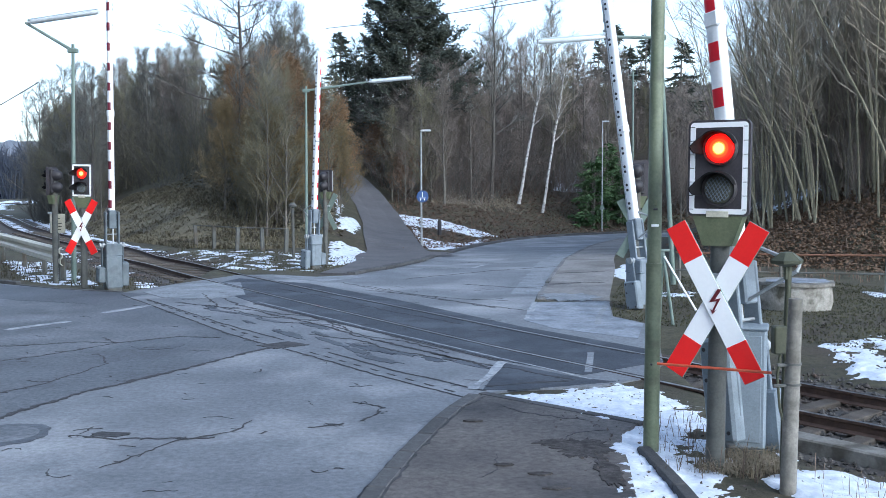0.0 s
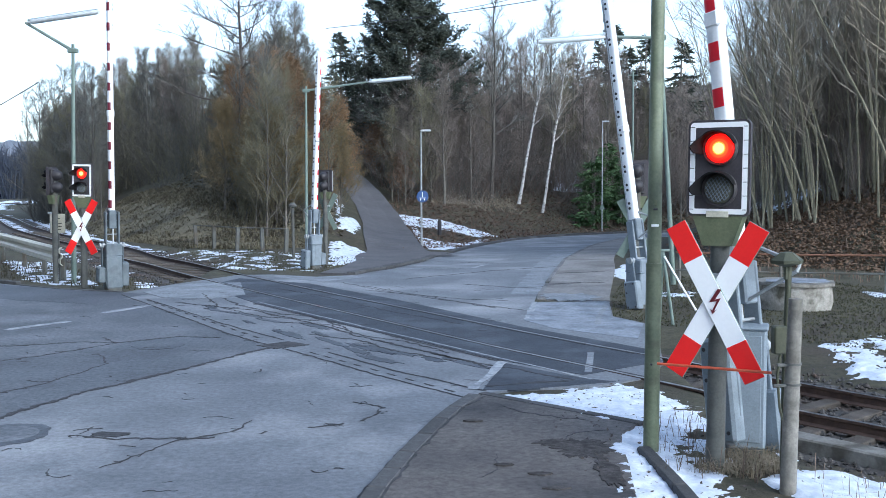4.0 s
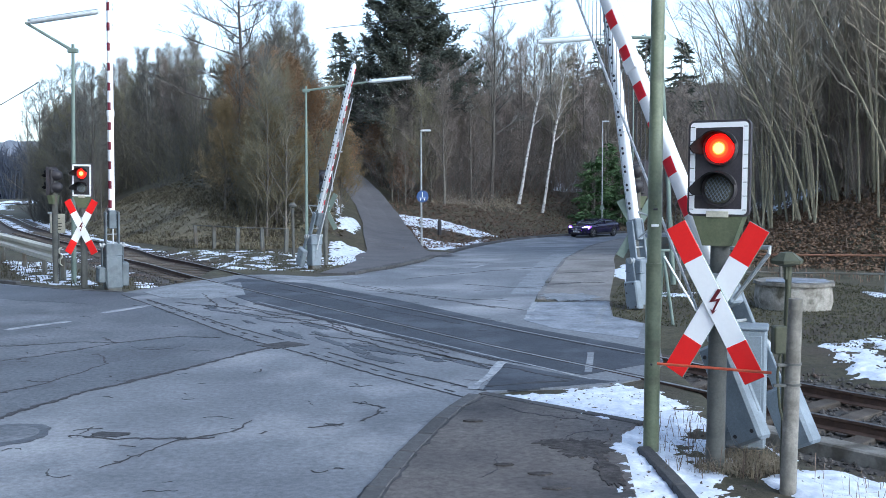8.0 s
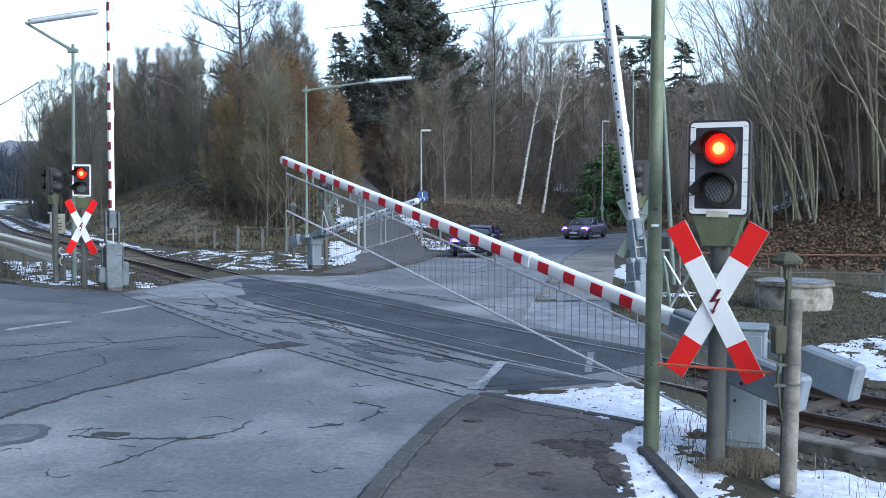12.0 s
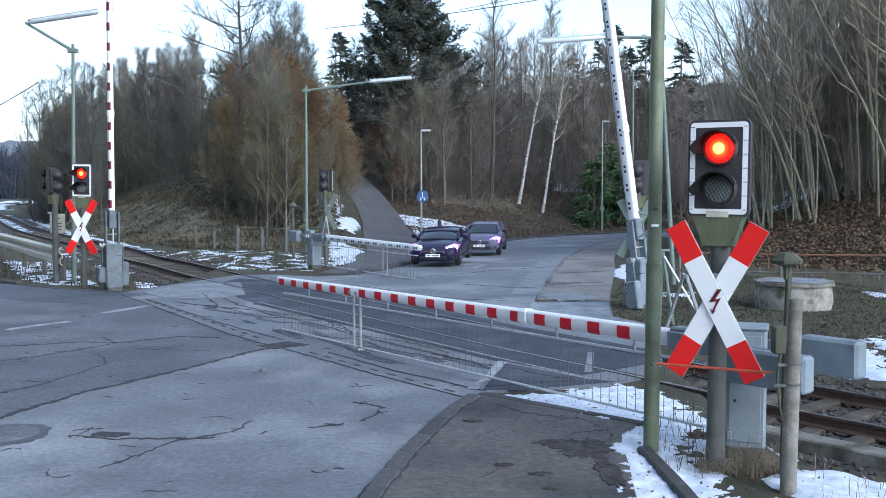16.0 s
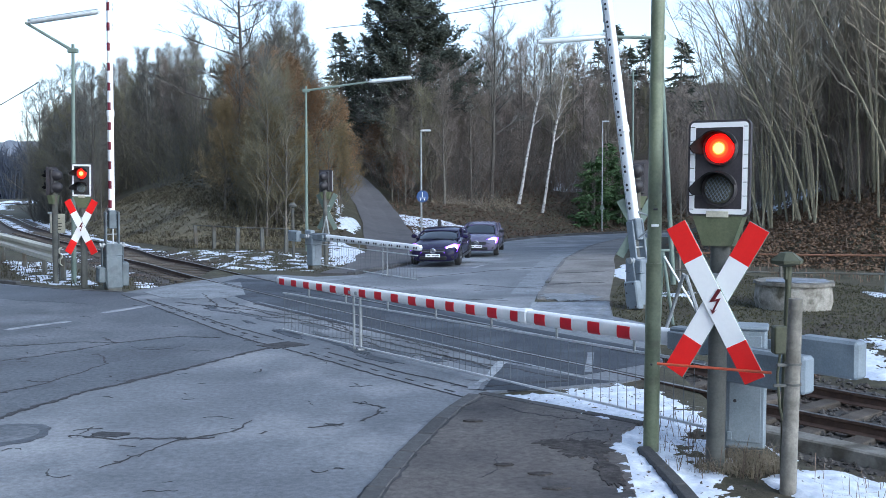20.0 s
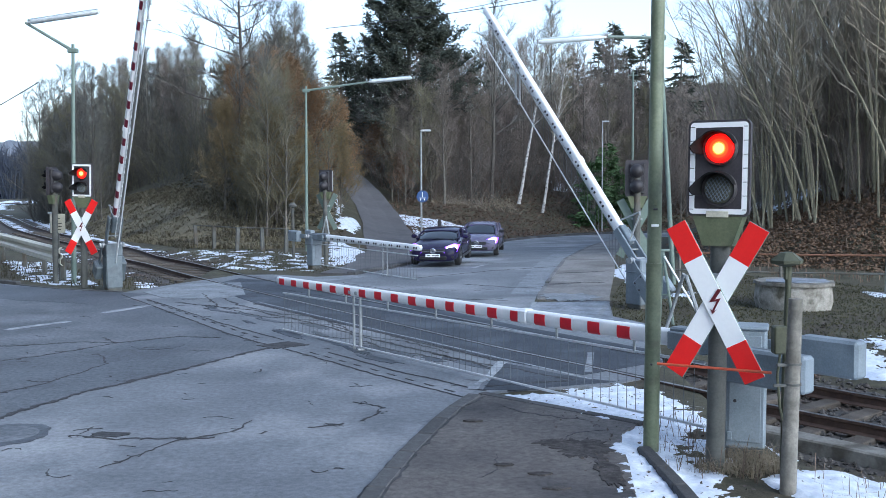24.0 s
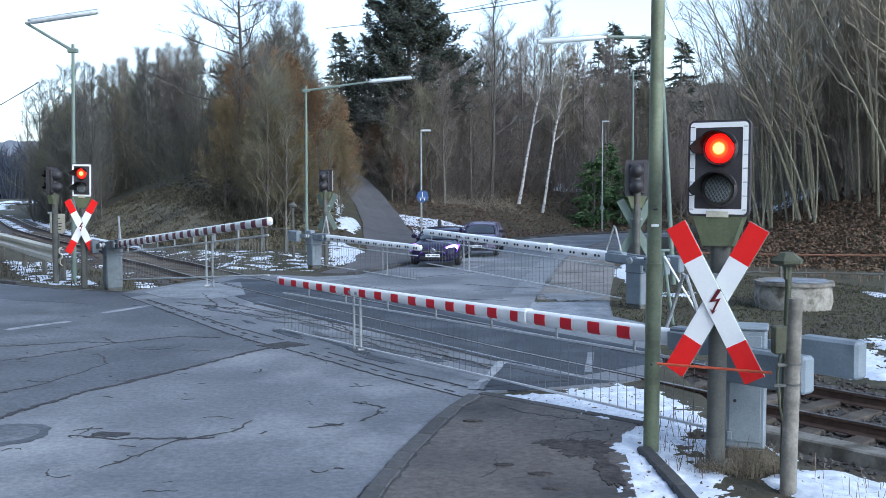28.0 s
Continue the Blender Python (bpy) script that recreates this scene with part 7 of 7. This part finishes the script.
def blades(name, poly, count, hmin, hmax, mat, label, seed, lean=0.5, wide=0.006):
    rnd = random.Random(seed)
    me = Mesh()
    xs, ys = [p[0] for p in poly], [p[1] for p in poly]
    made = 0
    for i in range(count * 6):
        x, y = rnd.uniform(min(xs), max(xs)), rnd.uniform(min(ys), max(ys))
        if not inside(x, y, poly):
            continue
        z = lie(x, y) - 0.01
        h = rnd.uniform(hmin, hmax)
        a = rnd.uniform(0, 6.283)
        d = Vector((math.cos(a), math.sin(a), 0))
        s = Vector((-d.y, d.x, 0)) * wide * rnd.uniform(0.6, 1.4)
        p = Vector((x, y, z))
        q = p + d * h * lean * 0.3 * rnd.random() + Vector((0, 0, h * 0.6))
        t = q + d * h * lean * rnd.random() + Vector((0, 0, h * 0.35 * rnd.uniform(-0.4, 1)))
        me.add([p - s, p + s, q + s * 0.7, q - s * 0.7, t], [(0, 1, 2, 3), (3, 2, 4)])
        made += 1
        if made >= count:
            break
    tagged(part(name, me, mat), label, "grass", kind="stuff")


blades("dry_grass", [(2.5, 9.4), (3.0, 9.2), (3.5, 9.4), (3.6, 9.9), (3.2, 10.0), (2.6, 9.8)], 1100, 0.05, 0.24, DRYGRASS, "tufts of dry straw-coloured grass", 1, 2.2, 0.004)
blades("dry_stalks", [(2.1, 9.3), (2.3, 11.2), (3.1, 11.8), (3.4, 10.2), (3.2, 9.0)], 230, 0.1, 0.4, TWIGRED, "thin brown stalks in the snow", 2, 1.1, 0.004)
blades("dry_stalks", [(3.3, 8.0), (3.6, 9.6), (4.8, 8.6), (5.0, 7.5)], 40, 0.15, 0.5, TWIGRED, "thin brown stalks in the snow", 3, 0.9, 0.004)
blades("short_grass", [(3.7, 20.8), (4.2, 19.8), (8, 15.5), (14, 14), (16, 22), (9.5, 30), (6.5, 30), (5.2, 28), (4.3, 24.5)], 22000, 0.03, 0.08, GREENGRASS, "short olive winter grass", 4, 1.5, 0.014)
blades("short_grass", [(-7.6, 32.8), (-3.6, 31.5), (-3.6, 41), (-8, 44), (-14, 46), (-12.6, 40.5)], 2600, 0.04, 0.13, GREENGRASS, "short olive winter grass", 5, 0.6, 0.016)
blades("dry_grass", [(-30, 72), (-12, 45), (-8, 43.5), (-6, 47), (-12, 56), (-24, 75)], 22000, 0.1, 0.32, STRAW, "matted dry straw-coloured grass", 6, 1.7, 0.03)
blades("dry_grass", [(-13.5, 29.6), (-9.0, 26.4), (-7.9, 28.6), (-10, 32), (-20, 40.5)], 1500, 0.06, 0.24, EARTH, "rough dark grass by the kerb", 7, 0.6, 0.012)
blades("bank_grass", [(9.8, 29), (17, 25.5), (24, 22), (30, 24), (17, 36), (11, 44)], 1800, 0.1, 0.35, TWIGRED, "rough dry grass on the bank", 8, 0.6, 0.014)


def matting(poly, mat, label, seed, step=0.5):
    """Flattened dead grass that covers the ground."""
    xs, ys = [p[0] for p in poly], [p[1] for p in poly]
    idx, me = {}, Mesh()
    for j in range(int((max(ys) - min(ys)) / step) + 2):
        for i in range(int((max(xs) - min(xs)) / step) + 2):
            x, y = min(xs) + i * step, min(ys) + j * step
            if inside(x, y, poly):
                e = min(1, away(x, y, poly, True) / 1.2)
                idx[i, j] = len(me.v)
                me.v.append((x, y, lie(x, y) + 0.2 * e - 0.1 + 0.1 * noise.noise((x * 0.9, y * 0.9, seed)) + 0.07 * noise.noise((x * 2.7, y * 2.7, seed))))
    for (i, j), k in idx.items():
        if (i + 1, j) in idx and (i, j + 1) in idx and (i + 1, j + 1) in idx:
            me.f.append((k, idx[i + 1, j], idx[i + 1, j + 1], idx[i, j + 1]))
    tagged(part("dead_grass", me, mat, smooth=70), label, "grass", kind="stuff")


matting([(-31, 74.5), (-24, 62.5), (-17, 52.8), (-11.6, 48.0), (-11, 52), (-15, 59), (-22, 70), (-28, 79)], STRAW, "flattened straw-coloured grass on the slope", 4)


def litter(poly, count, size, seed, mat=LEAFLITTER):
    rnd = random.Random(seed)
    me = Mesh()
    xs, ys = [p[0] for p in poly], [p[1] for p in poly]
    for i in range(count):
        x, y = rnd.uniform(min(xs), max(xs)), rnd.uniform(min(ys), max(ys))
        if not inside(x, y, poly):
            continue
        c = Vector((x, y, lie(x, y) + rnd.uniform(0.01, 0.07)))
        a = Vector((rnd.gauss(0, 1), rnd.gauss(0, 1), rnd.gauss(0, 0.45))).normalized()
        b = a.cross(Vector((rnd.gauss(0, 0.5), rnd.gauss(0, 0.5), 1))).normalized()
        s = size * rnd.uniform(0.6, 1.4)
        me.add([c - a * s, c + b * s * 0.6, c + a * s, c - b * s * 0.6 + Vector((0, 0, s * 0.2))], [(0, 1, 2, 3)])
    tagged(part("fallen_leaves", me, mat), "carpet of brown fallen leaves", "leaves", kind="stuff")


litter([(10.3, 36), (13, 31.5), (18, 27.6), (30, 20), (40, 26), (20, 46), (12, 52)], 70000, 0.055, 1)
litter([(10.6, 35), (12.8, 31.8), (17.4, 27.9), (22, 24.6), (26, 28), (20, 36), (14, 44)], 60000, 0.07, 4)
litter([(-2, 48.5), (1.4, 54.5), (4.2, 65), (8.7, 71), (13.5, 74), (30, 80), (30, 96), (0, 96), (-5, 70)], 85000, 0.08, 2, LITTERDARK)
litter([(-9, 50), (-5, 50), (-9, 66), (-16, 70), (-22, 66)], 9000, 0.12, 3, STRAW)


def specks(poly, count, size, seed):
    """Leaf scraps and grit on top of the snow."""
    rnd = random.Random(seed)
    me = Mesh()
    xs, ys = [p[0] for p in poly], [p[1] for p in poly]
    for i in range(count):
        x, y = rnd.uniform(min(xs), max(xs)), rnd.uniform(min(ys), max(ys))
        if inside(x, y, poly):
            c = Vector((x, y, top_of(x, y) + rnd.uniform(0.0, 0.055)))
            a = Vector((rnd.gauss(0, 1), rnd.gauss(0, 1), rnd.gauss(0, 0.3))).normalized()
            b = a.cross(Vector((rnd.gauss(0, 0.4), rnd.gauss(0, 0.4), 1))).normalized()
            s = size * rnd.uniform(0.5, 1.5)
            me.add([c - a * s, c + b * s * 0.6, c + a * s, c - b * s * 0.6], [(0, 1, 2, 3)])
    tagged(part("leaf_scraps", me, BARKDARK), "dark leaf scraps scattered on the snow", "leaves", kind="stuff")


specks([(1.2, 7.0), (1.4, 10.4), (0.9, 13.0), (2.9, 14.0), (3.5, 11.5), (5.4, 8.8), (6.0, 7.0)], 1500, 0.02, 1)
specks([(6.2, 14.5), (6.0, 19), (9, 21.5), (14, 19), (12, 13.5)], 900, 0.04, 2)


motions()
